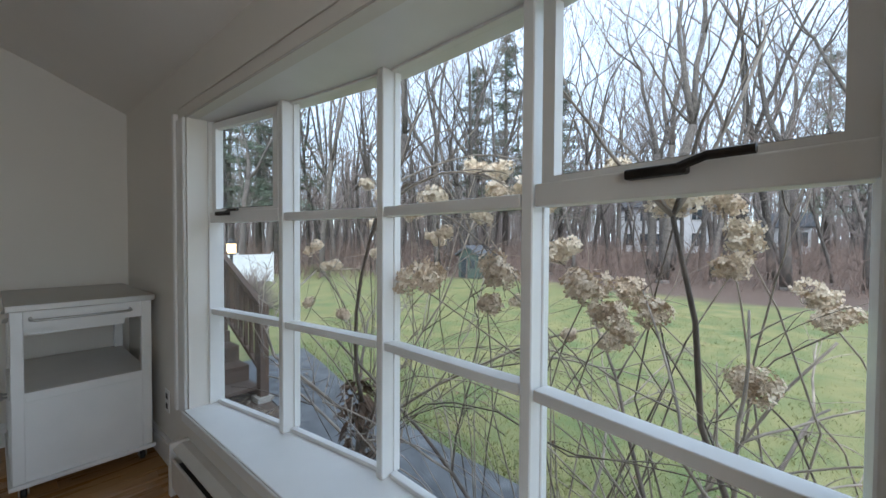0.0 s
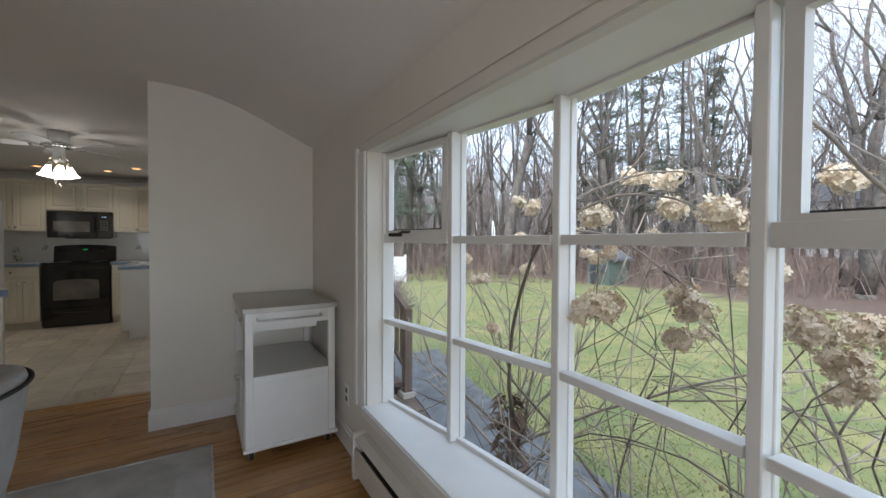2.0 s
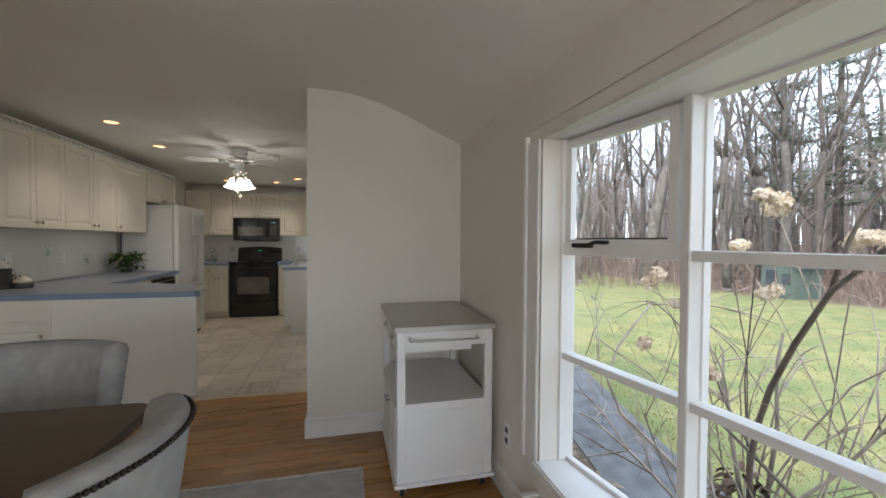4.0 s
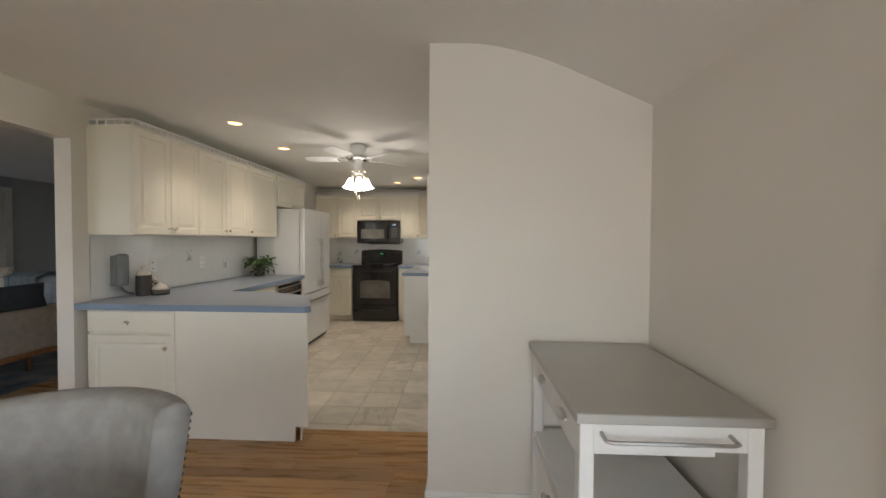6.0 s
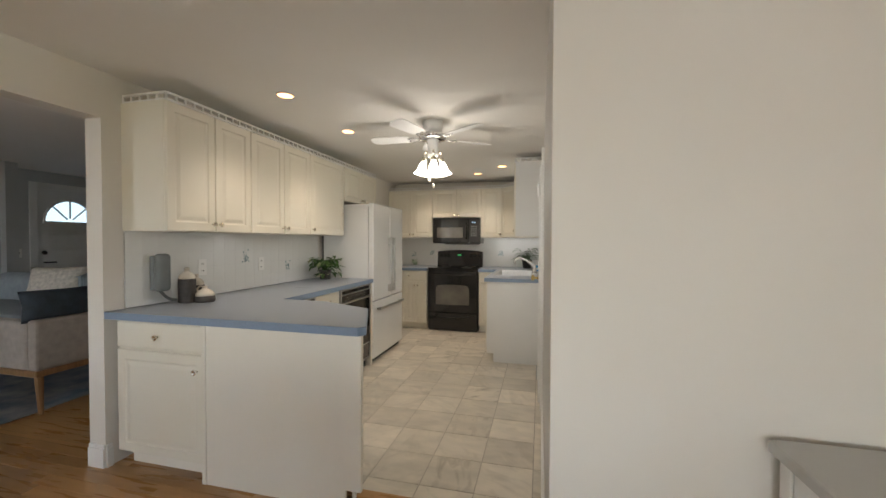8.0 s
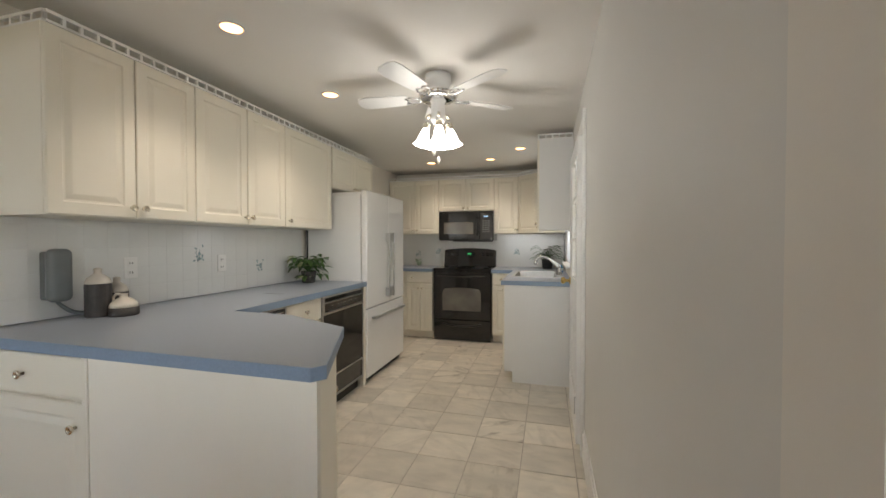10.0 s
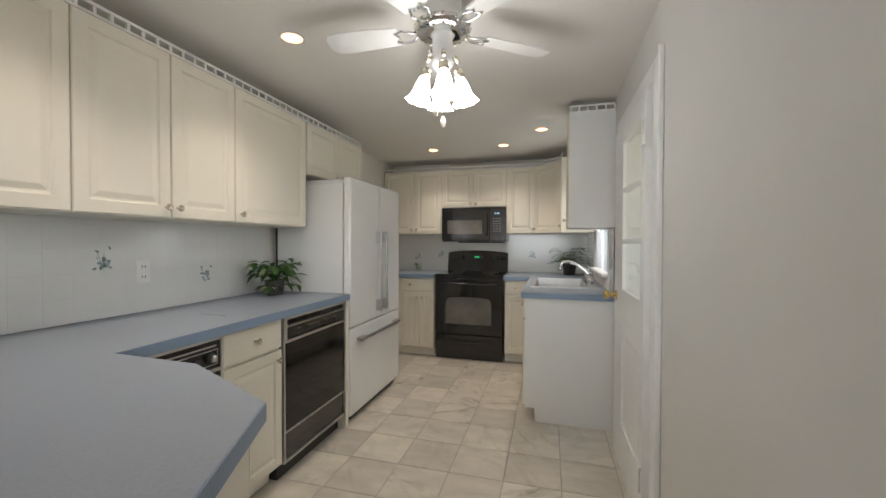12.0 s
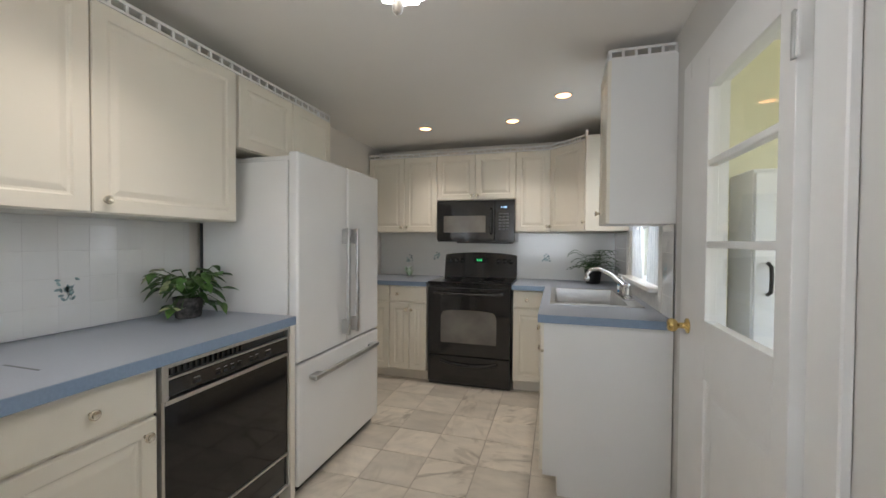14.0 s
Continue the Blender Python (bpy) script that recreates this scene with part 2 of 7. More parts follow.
nt.links.new(mul.outputs[0], vm.inputs[0]), nt.links.new(pr.inputs["Base Color"].links[0].from_socket, vm.inputs[6])
nt.links.new(vm.outputs[2], pr.inputs["Base Color"])
GROUT = material("grey_grout", (0.40, 0.36, 0.31), 0.85, vary=0.1, scale=30, fine=300, bump=0.2)
SPLASH = material("white_glazed_tile", (0.78, 0.78, 0.76), 0.16, vary=0.01, scale=6, fine=30, bump=0.03, coat=0.3)
SPLASH_GROUT = material("white_grout", (0.72, 0.715, 0.69), 0.8, vary=0.04, scale=20, bump=0.1)
MOTIF = material("painted_flower_grey", (0.24, 0.34, 0.35), 0.3, vary=0.3, scale=60, bump=0.0)
OAK = material("oak_strip", (0.46, 0.245, 0.09), 0.28, vary=0.0, scale=3.0, fine=60, bump=0.05, rand=0.2, second=(0.37, 0.19, 0.068), stretch=(0.8, 9, 9))
OAK_DARK = material("oak_gap", (0.05, 0.028, 0.014), 0.8, vary=0.1, bump=0.0)
GLASS = glass("window_glass")
RUG = material("woven_grey_rug", (0.52, 0.495, 0.465), 0.95, vary=0.0, scale=9, fine=320, bump=0.6, second=(0.36, 0.35, 0.335), bump_size=0.004)
LAMP_WARM = glow("warm_downlight", (1.0, 0.76, 0.50), 0.34)
SHADE = glow("frosted_lit_shade", (1.0, 0.97, 0.92), 2.6)
ASPHALT = material("path_asphalt", (0.12, 0.124, 0.13), 0.9, vary=0.2, scale=6, fine=200, bump=0.5, bump_size=0.006)
LITTER = material("leaf_litter", (0.15, 0.10, 0.07), 0.95, vary=0.0, scale=2.0, fine=40, bump=0.7, second=(0.08, 0.055, 0.04), bump_size=0.04)
BARK = material("grey_bark", (0.115, 0.10, 0.088), 0.95, vary=0.25, scale=8, fine=40, bump=0.6, bump_size=0.01, rand=0.3)

# ---- plan ----
LX, RX, BY = -2.70, -0.23, 8.75      # kitchen: left wall, right wall, back wall
WX, WY, CZ = 0.81, 3.465, 2.29       # window wall, short wall before the kitchen, ceiling
WT = 0.12
KF = -0.042                          # the tiled kitchen floor lies a little below the oak floor
FY = -2.0                            # wall behind the start of the walk
BOW = [(0.895, 2.285), (0.985, 1.730), (1.050, 1.188), (1.012, 0.629), (0.895, 0.074)]  # inner face of the bow window
SEAT, RAIL_LOW, RAIL_HIGH, HEAD = 0.375, 0.815, 1.27, 1.735
OPEN0, OPEN1 = 0.085, 2.265          # window opening in the wall


def wall(name, *boxes):
    bm = bmesh.new()
    for b in boxes:
        box(*b[:4], b[4] or -0.1, b[5], bm=bm)
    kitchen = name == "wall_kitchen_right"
    return tagged(part(name, bm, KITCHEN_WALL_DIM if kitchen else WALL), "off-white kitchen wall, toned down for its dimmer, cooler light" if kitchen else "warm off-white painted plaster wall", "wall", kind="structure")


wall("wall_window", (WX, WX + WT, FY, OPEN0, 0, 2.29), (WX, WX + WT, OPEN1, WY + WT, 0, 2.29), (WX, WX + WT, OPEN0, OPEN1, 0, SEAT - 0.03), (WX, WX + WT, OPEN0, OPEN1, HEAD + 0.03, 2.29))
wall("wall_short", (RX, WX, WY, WY + WT, 0, CZ))
DOOR0, DOOR1, DOORZ = 5.735, 6.545, 1.955
SWIN0, SWIN1, SWZ0, SWZ1 = 7.13, 7.98, 1.03, 1.95
wall("wall_kitchen_right", (RX, RX + WT, WY + WT, DOOR0, 0, CZ), (RX, RX + WT, DOOR0, DOOR1, DOORZ, CZ), (RX, RX + WT, DOOR1, SWIN0, 0, CZ),
     (RX, RX + WT, SWIN0, SWIN1, 0, SWZ0), (RX, RX + WT, SWIN0, SWIN1, SWZ1, CZ), (RX, RX + WT, SWIN1, BY, 0, CZ))
wall("wall_kitchen_back", (LX - WT, RX + WT, BY, BY + WT, 0, CZ))
LR0, LR1, LRZ = 2.2, 4.10, 2.025
wall("wall_left", (LX - WT, LX, LR1, BY, 0, CZ), (LX - WT, LX, LR0, LR1, LRZ, CZ), (LX - WT, LX, FY, LR0, 0, CZ))
wall("wall_behind", (LX - WT, -2.15, FY - WT, FY, 0, CZ), (0.35, WX + WT, FY - WT, FY, 0, CZ), (-2.15, 0.35, FY - WT, FY, 0, 0.68), (-2.15, 0.35, FY - WT, FY, 2.03, CZ))
ceiling = tagged(part("ceiling", box(LX - WT, RX + 0.001, FY - WT, BY + WT, CZ, CZ + 0.1), CEIL), "flat white painted ceiling", "ceiling", kind="structure")
SLOPE = [(RX + 0.001, CZ), (-0.15, CZ), (0.0, 2.284), (0.10, 2.268), (0.20, 2.243), (0.30, 2.210), (0.42, 2.163), (0.60, 2.080), (WX, 1.985), (WX + WT, 1.93)]
slope = bmesh.new()
low0, low1 = [slope.verts.new((x, FY - WT, z)) for x, z in SLOPE], [slope.verts.new((x, WY + WT, z)) for x, z in SLOPE]
for i in range(len(SLOPE) - 1):
    slope.faces.new((low0[i], low1[i], low1[i + 1], low0[i + 1]))
ceil2 = tagged(part("ceiling_slope", slope, CEIL, smooth=True), "curved white painted ceiling sloping down to the window", "ceiling", kind="structure")
tagged(part("ceiling_slope_back", box(RX, WX + WT, FY - WT, WY + WT, 2.40, 2.5), CEIL), "roof space over the sloped ceiling", "ceiling", kind="structure")
THR = 4.275                          # where the boards meet the tiles
floor_dining = tagged(part("floor_dining", box(LX - WT, WX + WT, FY - WT, THR, -0.1, -0.022), OAK_DARK), "oak strip floor", "floor", kind="structure")
floor_kitchen = tagged(part("floor_kitchen", box(LX, RX + WT, THR, BY, -0.15, KF - 0.004), GROUT), "pale stone-look tiled floor", "floor", kind="structure")

# ---- kitchen ----
X, Y, Z = Vector((1, 0, 0)), Vector((0, 1, 0)), Vector((0, 0, 1))


def turned_box(o, a, n, u0, u1, d0, d1, z0, z1, bevel=0.0, bm=None):
    """A box on a front line: u along a, d outwards along n, z up."""
    o, a, n = Vector(o), Vector(a), Vector(n)
    pts = [o + a * u + n * d for u, d in ((u0, d0), (u1, d0), (u1, d1), (u0, d1))]
    return prism([(p.x, p.y) for p in pts], z0, z1, bm, bevel)


def knob(o, n, parent, name="knob", mat=None, size=0.016):
    bm = bmesh.new()
    q = Vector(n).to_track_quat("Z", "Y").to_matrix().to_4x4()
    lathe([(0.006, 0.0), (0.005, 0.012), (size * 0.75, 0.016), (size, 0.021), (size, 0.025), (size * 0.7, 0.0275), (size * 0.62, 0.0255), (0.0001, 0.0255)], (0, 0, 0), 14, bm)
    bmesh.ops.transform(bm, matrix=Matrix.Translation(o) @ q, verts=bm.verts)
    return part(name, bm, mat or NICKEL, parent, "worn nickel ring knob", smooth=True)


DOOR_RINGS = [(0.0, 0.0), (0.0, 0.015), (0.004, 0.019), (0.052, 0.019), (0.058, 0.013), (0.066, 0.012), (0.086, 0.017), (0.09, 0.0175)]
DRAWER_RINGS = [(0.0, 0.0), (0.0, 0.015), (0.005, 0.019), (0.012, 0.02)]


def front(name, o, a, n, u0, u1, z0, z1, parent, knob_at=None, rings=None):
    """A moulded door or drawer front on a cabinet."""
    g = 0.0025
    at = Vector(o) + Vector(a) * (u0 + g) + Z * (z0 + g)
    ob = part(name, stepped(at, a, n, u1 - u0 - 2 * g, z1 - z0 - 2 * g, rings or DOOR_RINGS), CABINET, parent)
    if knob_at:
        u, z = knob_at
        knob(Vector(o) + Vector(a) * u + Z * z + Vector(n) * 0.018, n, ob)
    return ob


def cabinet(name, o, a, n, width, depth, z0, z1, fronts, label, group, toe=0.0, mat=None):
    o, a, n = Vector(o), Vector(a).normalized(), Vector(n).normalized()
    mid = o + a * width / 2 - n * depth / 2
    low = KF if toe and o.y > 5 else 0.0
    c = thing(name, (mid.x, mid.y, low if toe else z0), label, "cabinet", group)
    part("body", turned_box(o, a, n, 0.0005, width - 0.0005, -depth, 0, z0 + toe + low, z1, 0.0), mat or CABINET, c)
    if toe:
        part("toe_kick", turned_box(o, a, n, 0.0005, width - 0.0005, -depth, -0.07, z0 + low, z0 + toe + low), PANEL, c)
    for kind, u0, u1, f0, f1, k in fronts:
        front(kind, o, a, n, u0, u1, f0 + (low if f0 < 0.2 else 0), f1, c, k, DRAWER_RINGS if kind == "drawer" else None)
    return c


UZ0, UZ1 = 1.38, 2.14
UG = "cream wall cabinets"
cabinet("wall_cabinet", (-2.38, 4.21, 0), Y, X, 0.68, 0.32, UZ0, UZ1, [("door", 0.0, 0.352, UZ0, UZ1, (0.325, 1.43)), ("door", 0.352, 0.68, UZ0, UZ1, (0.38, 1.43))], "cream two-door wall cabinet with raised panels", UG)
cabinet("wall_cabinet", (-2.38, 4.89, 0), Y, X, 0.77, 0.32, UZ0, UZ1, [("door", 0.0, 0.39, UZ0, UZ1, (0.362, 1.43)), ("door", 0.39, 0.77, UZ0, UZ1, (0.418, 1.43))], "cream two-door wall cabinet with raised panels", UG)
cabinet("wall_cabinet", (-2.38, 5.66, 0), Y, X, 0.65, 0.32, UZ0, UZ1, [("door", 0.0, 0.65, UZ0, UZ1, (0.04, 1.43))], "wide single-door cream wall cabinet beside the fridge", UG)
cabinet("wall_cabinet", (-2.38, 6.325, 0), Y, X, 0.85, 0.32, 1.765, UZ1, [("door", 0.0, 0.43, 1.765, UZ1, (0.40, 1.80)), ("door", 0.43, 0.85, 1.765, UZ1, (0.46, 1.80))], "short cream wall cabinet above the white fridge", UG)
FYB = 8.44
cabinet("wall_cabinet", (-2.69, FYB, 0), X, -Y, 0.75, 0.31, UZ0, UZ1, [("door", 0.0, 0.40, UZ0, UZ1, (0.37, 1.43)), ("door", 0.40, 0.75, UZ0, UZ1, (0.43, 1.43))], "cream two-door wall cabinet over the back counter", UG)
cabinet("wall_cabinet", (-1.938, FYB, 0), X, -Y, 0.78, 0.31, 1.695, UZ1, [("door", 0.0, 0.39, 1.695, UZ1, (0.36, 1.735)), ("door", 0.39, 0.78, 1.695, UZ1, (0.42, 1.735))], "short cream wall cabinet above the black microwave", UG)
cabinet("wall_cabinet", (-1.157, FYB, 0), X, -Y, 0.317, 0.31, UZ0, UZ1, [("door", 0.0, 0.317, UZ0, UZ1, (0.29, 1.43))], "narrow cream wall cabinet beside the microwave", UG)
DA = Vector((0.29, -0.29, 0)).normalized()
DN = Vector((-1, -1, 0)).normalized()
corner = thing("wall_cabinet", (-0.5, 8.5, UZ0), "cream diagonal corner wall cabinet", "cabinet", UG)
part("body", prism([(-0.838, FYB), (-0.548, FYB - 0.29), (-0.232, FYB - 0.29), (-0.232, 8.748), (-0.838, 8.748)], UZ0, UZ1), CABINET, corner)
front("door", (-0.838, FYB, 0), DA, DN, 0.005, 0.405, UZ0, UZ1, corner, (0.03, 1.43))
cabinet("wall_cabinet", (-0.545, 8.148, 0), -Y, -X, 0.16, 0.31, UZ0, UZ1, [("door", 0.0, 0.16, UZ0, UZ1, (0.13, 1.45))], "slim cream wall cabinet beside the sink window", UG)
rc = cabinet("wall_cabinet", (-0.528, 7.10, 0), -Y, -X, 0.31, 0.296, UZ0, 2.195, [("door", 0.0, 0.31, UZ0, 2.195, (0.04, 1.45))], "cream wall cabinet with plain white end beside the glazed door", UG, mat=WHITE_LAM)


def gallery(points, z0, z1, label):
    """A low openwork rail along the tops of the wall cabinets."""
    g = thing("gallery_rail", (*points[0], z0), label, "rail")
    post = None
    for i, (p, q) in enumerate(zip(points, points[1:])):
        p, q = Vector((*p, 0)), Vector((*q, 0))
        a = (q - p).normalized()
        n = Vector((a.y, -a.x, 0))
        ln = (q - p).length
        part("top_bar", turned_box(p, a, n, 0, ln, -0.009, 0.009, z1 - 0.012, z1), TRIM, g)
        part("bottom_bar", turned_box(p, a, n, 0, ln, -0.009, 0.009, z0, z0 + 0.010), TRIM, g)
        k = max(1, round(ln / 0.062))
        for j in range(k + 1):
            c = p + a * (ln * j / k)
            if post is None:
                post = part("post", box(c.x - 0.006, c.x + 0.006, c.y - 0.006, c.y + 0.006, z0 + 0.010, z1 - 0.012), TRIM, g)
                first = c
            else:
                o = new("post", post.data)
                o.parent = g
                o.location = (c.x - first.x, c.y - first.y, 0)
    return g


gallery([(-2.69, 4.222), (-2.372, 4.222), (-2.372, 7.165)], UZ1, 2.19, "white openwork gallery rail along the cabinet tops")
gallery([(-2.69, FYB - 0.008), (-0.842, FYB - 0.008), (-0.556, 8.146), (-0.556, 8.0)], UZ1, 2.185, "white openwork gallery rail over the range wall cabinets")
gallery([(-0.533, 7.09), (-0.533, 6.80), (-0.24, 6.80)], 2.195, 2.245, "short white gallery rail on the end cabinet")

# base cabinets
BG = "cream base cabinets"
BZ = 0.87
cabinet("base_cabinet", (-2.62, 4.13, 0), X, -Y, 0.615, 0.62, 0, BZ, [("drawer", 0.0, 0.615, 0.712, 0.862, (0.30, 0.785)), ("door", 0.0, 0.615, 0.108, 0.702, (0.565, 0.615))], "cream base cabinet with one drawer and one door", BG, toe=0.1)
pen = thing("peninsula_cabinet", (-1.55, 4.45, 0), "off-white peninsula cabinet with plain laminate back panel", "cabinet", BG)
part("body", prism([(-2.0, 4.135), (-1.15, 4.135), (-1.31, 4.57), (-1.69, 4.75), (-2.0, 4.75)], 0.10, BZ), CABINET, pen)
part("toe_kick", prism([(-2.0, 4.15), (-1.2, 4.15), (-1.36, 4.52), (-1.70, 4.68), (-2.0, 4.68)], KF, 0.10), PANEL, pen)
bm = prism([(-2.002, 4.118), (-1.178, 4.118), (-1.178, 4.136), (-2.002, 4.136)], 0.0, BZ)
prism([(-1.178, 4.1185), (-1.094, 4.1185), (-1.094, 4.136), (-1.178, 4.136)], 0.1, BZ, bm)
part("back_panel", bm, PANEL, pen, "plain off-white laminate back panel")
part("corner_post", box(-2.03, -2.003, 4.112, 4.135, 0.0, BZ, 0.002), PANEL, pen)
pa = Vector((-1.31 + 1.15, 4.57 - 4.135, 0)).normalized()
pn = Vector((pa.y, -pa.x, 0))
part("end_panel", turned_box((-1.15, 4.135, 0), pa, pn, 0.004, 0.462, 0.0, 0.012, KF, BZ, 0.0015), CABINET, pen, "plain cream end panel")
pb = Vector((-1.69 + 1.31, 4.75 - 4.57, 0)).normalized()
pnb = Vector((pb.y, -pb.x, 0))
front("door", (-1.31, 4.57, 0), pb, pnb, 0.004, 0.416, 0.108, 0.70, pen, (0.045, 0.635))
front("drawer", (-1.31, 4.57, 0), pb, pnb, 0.004, 0.416, 0.71, 0.862, pen, (0.21, 0.785), DRAWER_RINGS)
FXL = -2.06
cabinet("base_cabinet", (FXL - 0.019, 5.262, 0), Y, X, 0.398, 0.60, 0, BZ, [("drawer", 0, 0.398, 0.705, 0.862, (0.2, 0.785)), ("door", 0, 0.398, 0.108, 0.697, (0.355, 0.645))], "cream base cabinet between compactor and dishwasher", BG, toe=0.1)
part_filler = single("filler_panel", box(LX + 0.01, -2.05, 6.325, 6.36, KF, 0.868, 0.001), PANEL, "white filler panel beside the dishwasher", "panel")
cabinet("base_cabinet", (-2.69, 8.14, 0), X, -Y, 0.745, 0.60, 0, BZ, [("drawer", 0.37, 0.745, 0.712, 0.862, (0.46, 0.785)), ("door", 0.37, 0.575, 0.108, 0.702, (0.55, 0.64)), ("door", 0.575, 0.745, 0.108, 0.702, (0.60, 0.64)), ("drawer", 0.0, 0.37, 0.712, 0.862, None), ("door", 0.0, 0.37, 0.108, 0.702, None)], "cream base cabinet on the fridge side of the range", BG, toe=0.1)
cabinet("base_cabinet", (-1.142, 8.14, 0), X, -Y, 0.30, 0.60, 0, BZ, [("drawer", 0.0, 0.29, 0.712, 0.862, (0.12, 0.785)), ("door", 0.0, 0.29, 0.108, 0.702, (0.25, 0.62))], "narrow cream base cabinet between range and sink run", BG, toe=0.1)
sb = cabinet("base_cabinet", (-0.84, 8.13, 0), -Y, -X, 1.325, 0.605, 0, BZ, [("door", 0.0, 0.44, 0.108, 0.702, (0.40, 0.62)), ("door", 0.44, 0.88, 0.108, 0.702, (0.48, 0.62)), ("drawer", 0.0, 0.88, 0.712, 0.862, None), ("drawer", 0.88, 1.32, 0.712, 0.862, (1.1, 0.785)), ("door", 0.88, 1.32, 0.108, 0.702, (0.92, 0.62))], "cream sink base cabinet with plain end panel", BG, toe=0.1)
bm = prism([(-0.84, 6.786), (-0.235, 6.786), (-0.235, 6.804), (-0.84, 6.804)], 0.10 + KF, BZ)
prism([(-0.765, 6.7865), (-0.235, 6.7865), (-0.235, 6.804), (-0.765, 6.804)], KF, 0.10 + KF, bm)
part("end_panel", bm, WHITE_LAM, sb, "plain white end panel")


def worktop(points, name, label, hole=None):
    """A laminate top with a coloured edge band."""
    c = thing(name, (*points[0], 0.87), label, "countertop")
    inner = prism(points, 0.872, 0.91)
    if hole:
        x0, x1, y0, y1 = hole
        inner.free()
        inner = bmesh.new()
        xs, ys = [p[0] for p in points], [p[1] for p in points]
        for b in ((min(xs), x0, min(ys), max(ys)), (x1, max(xs), min(ys), max(ys)), (x0, x1, min(ys), y0), (x0, x1, y1, max(ys))):
            box(*b, 0.872, 0.91, bm=inner)
    part("top", inner, COUNTER, c)
    return c


def edge_band(c, line):
    bm = bmesh.new()
    for p, q in zip(line, line[1:]):
        p, q = Vector((*p, 0)), Vector((*q, 0))
        a = (q - p).normalized()
        turned_box(p, a, Vector((a.y, -a.x, 0)), -0.0015, (q - p).length + 0.0015, -0.001, 0.003, 0.868, 0.9085, 0.0, bm)
    part("edge_band", bm, COUNTER_EDGE, c, "blue laminate edge band")


L_TOP = [(LX + 0.002, 4.105), (-1.105, 4.105), (-1.078, 4.14), (-1.285, 4.605), (-1.68, 4.785), (-2.028, 4.80), (-2.028, 6.335), (LX + 0.002, 6.335)]
wl = worktop(L_TOP, "countertop", "blue-grey laminate countertop with peninsula and clipped corner")
edge_band(wl, L_TOP[:7])
wb = worktop([(LX + 0.002, 8.095), (-1.938, 8.095), (-1.938, 8.748), (LX + 0.002, 8.748)], "countertop", "short blue-grey laminate countertop beside the range")
edge_band(wb, [(LX + 0.002, 8.095), (-1.938, 8.095)])
R_TOP = [(-0.868, 6.765), (RX - 0.002, 6.765), (RX - 0.002, 8.095), (-0.868, 8.095)]
wr = worktop(R_TOP, "countertop", "blue-grey laminate countertop around the steel sink", (-0.79, -0.36, 7.17, 7.95))
part("return_top", box(-1.148, RX - 0.002, 8.0955, 8.748, 0.872, 0.91), COUNTER, wr)
edge_band(wr, [(-1.148, 8.095), (-0.868, 8.095), (-0.868, 6.765), (RX - 0.002, 6.765)])

# sink and tap
carcass = next(c for c in sb.children if c.name.startswith("body"))
bm = bmesh.new()
bm.from_mesh(carcass.data)
top = max((f for f in bm.faces if f.normal.z > 0.9), key=lambda f: f.calc_area())
at = carcass.matrix_basis.translation + sb.matrix_basis.translation
zt = top.calc_center_median().z
outer = sorted(top.verts, key=lambda v: math.atan2(v.co.y - top.calc_center_median().y, v.co.x - top.calc_center_median().x))
hole = [bm.verts.new((x - at.x, y - at.y, zt)) for x, y in ((-0.81, 7.15), (-0.34, 7.15), (-0.34, 7.97), (-0.81, 7.97))]
deep = [bm.verts.new((v.co.x, v.co.y, zt - 0.2)) for v in hole]
bmesh.ops.delete(bm, geom=[top], context="FACES_ONLY")
for k in range(4):
    q = (k + 1) % 4
    bm.faces.new((outer[k], outer[q], hole[q], hole[k]))
    bm.faces.new((hole[k], hole[q], deep[q], deep[k]))
bm.faces.new(deep)
bm.to_mesh(carcass.data)
bm.free()
sink = thing("kitchen_sink", (-0.575, 7.56, 0.91), "brushed steel drop-in sink", "sink")
bm = bmesh.new()
x0, x1, y0, y1 = -0.815, -0.29, 7.14, 7.98
for b in ((x0, -0.785, y0, y1), (-0.37, x1, y0, y1), (-0.785, -0.37, y0, 7.175), (-0.785, -0.37, 7.945, y1)):
    box(*b, 0.9105, 0.9165, bm=bm)
SINK_STEEL = material("dull_sink_steel", (0.48, 0.475, 0.465), 0.36, 1.0, vary=0.05, scale=8, fine=90, bump=0.03)
part("rim", bm, SINK_STEEL, sink)
bm = bmesh.new()
outer = [(-0.785, 7.175), (-0.37, 7.175), (-0.37, 7.945), (-0.785, 7.945)]
low = [(-0.765, 7.20), (-0.39, 7.20), (-0.39, 7.92), (-0.765, 7.92)]
tv = [bm.verts.new((*p, 0.915)) for p in outer]
bv = [bm.verts.new((*p, 0.745)) for p in low]
for i in range(4):
    bm.faces.new((tv[(i + 1) % 4], tv[i], bv[i], bv[(i + 1) % 4]))
bm.faces.new(bv)
part("bowl", bm, SINK_STEEL, sink)
part("drain", lathe([(0.045, 0), (0.045, 0.004), (0.03, 0.005), (0.0001, 0.002)], (-0.58, 7.56, 0.7455), 16), CHROME, sink)
tap = thing("kitchen_tap", (-0.33, 7.56, 0.9165), "chrome sink tap with long curved spout", "tap")
part("base_plate", box(-0.36, -0.30, 7.38, 7.72, 0.9165, 0.925, 0.003), CHROME, tap)
part("spout", tube([(-0.33, 7.56, 0.925), (-0.33, 7.56, 0.98), (-0.37, 7.555, 1.02), (-0.43, 7.55, 1.075), (-0.50, 7.54, 1.105), (-0.55, 7.535, 1.10), (-0.575, 7.53, 1.07), (-0.578, 7.53, 1.045)], 0.0135, 10), CHROME, tap, smooth=True)
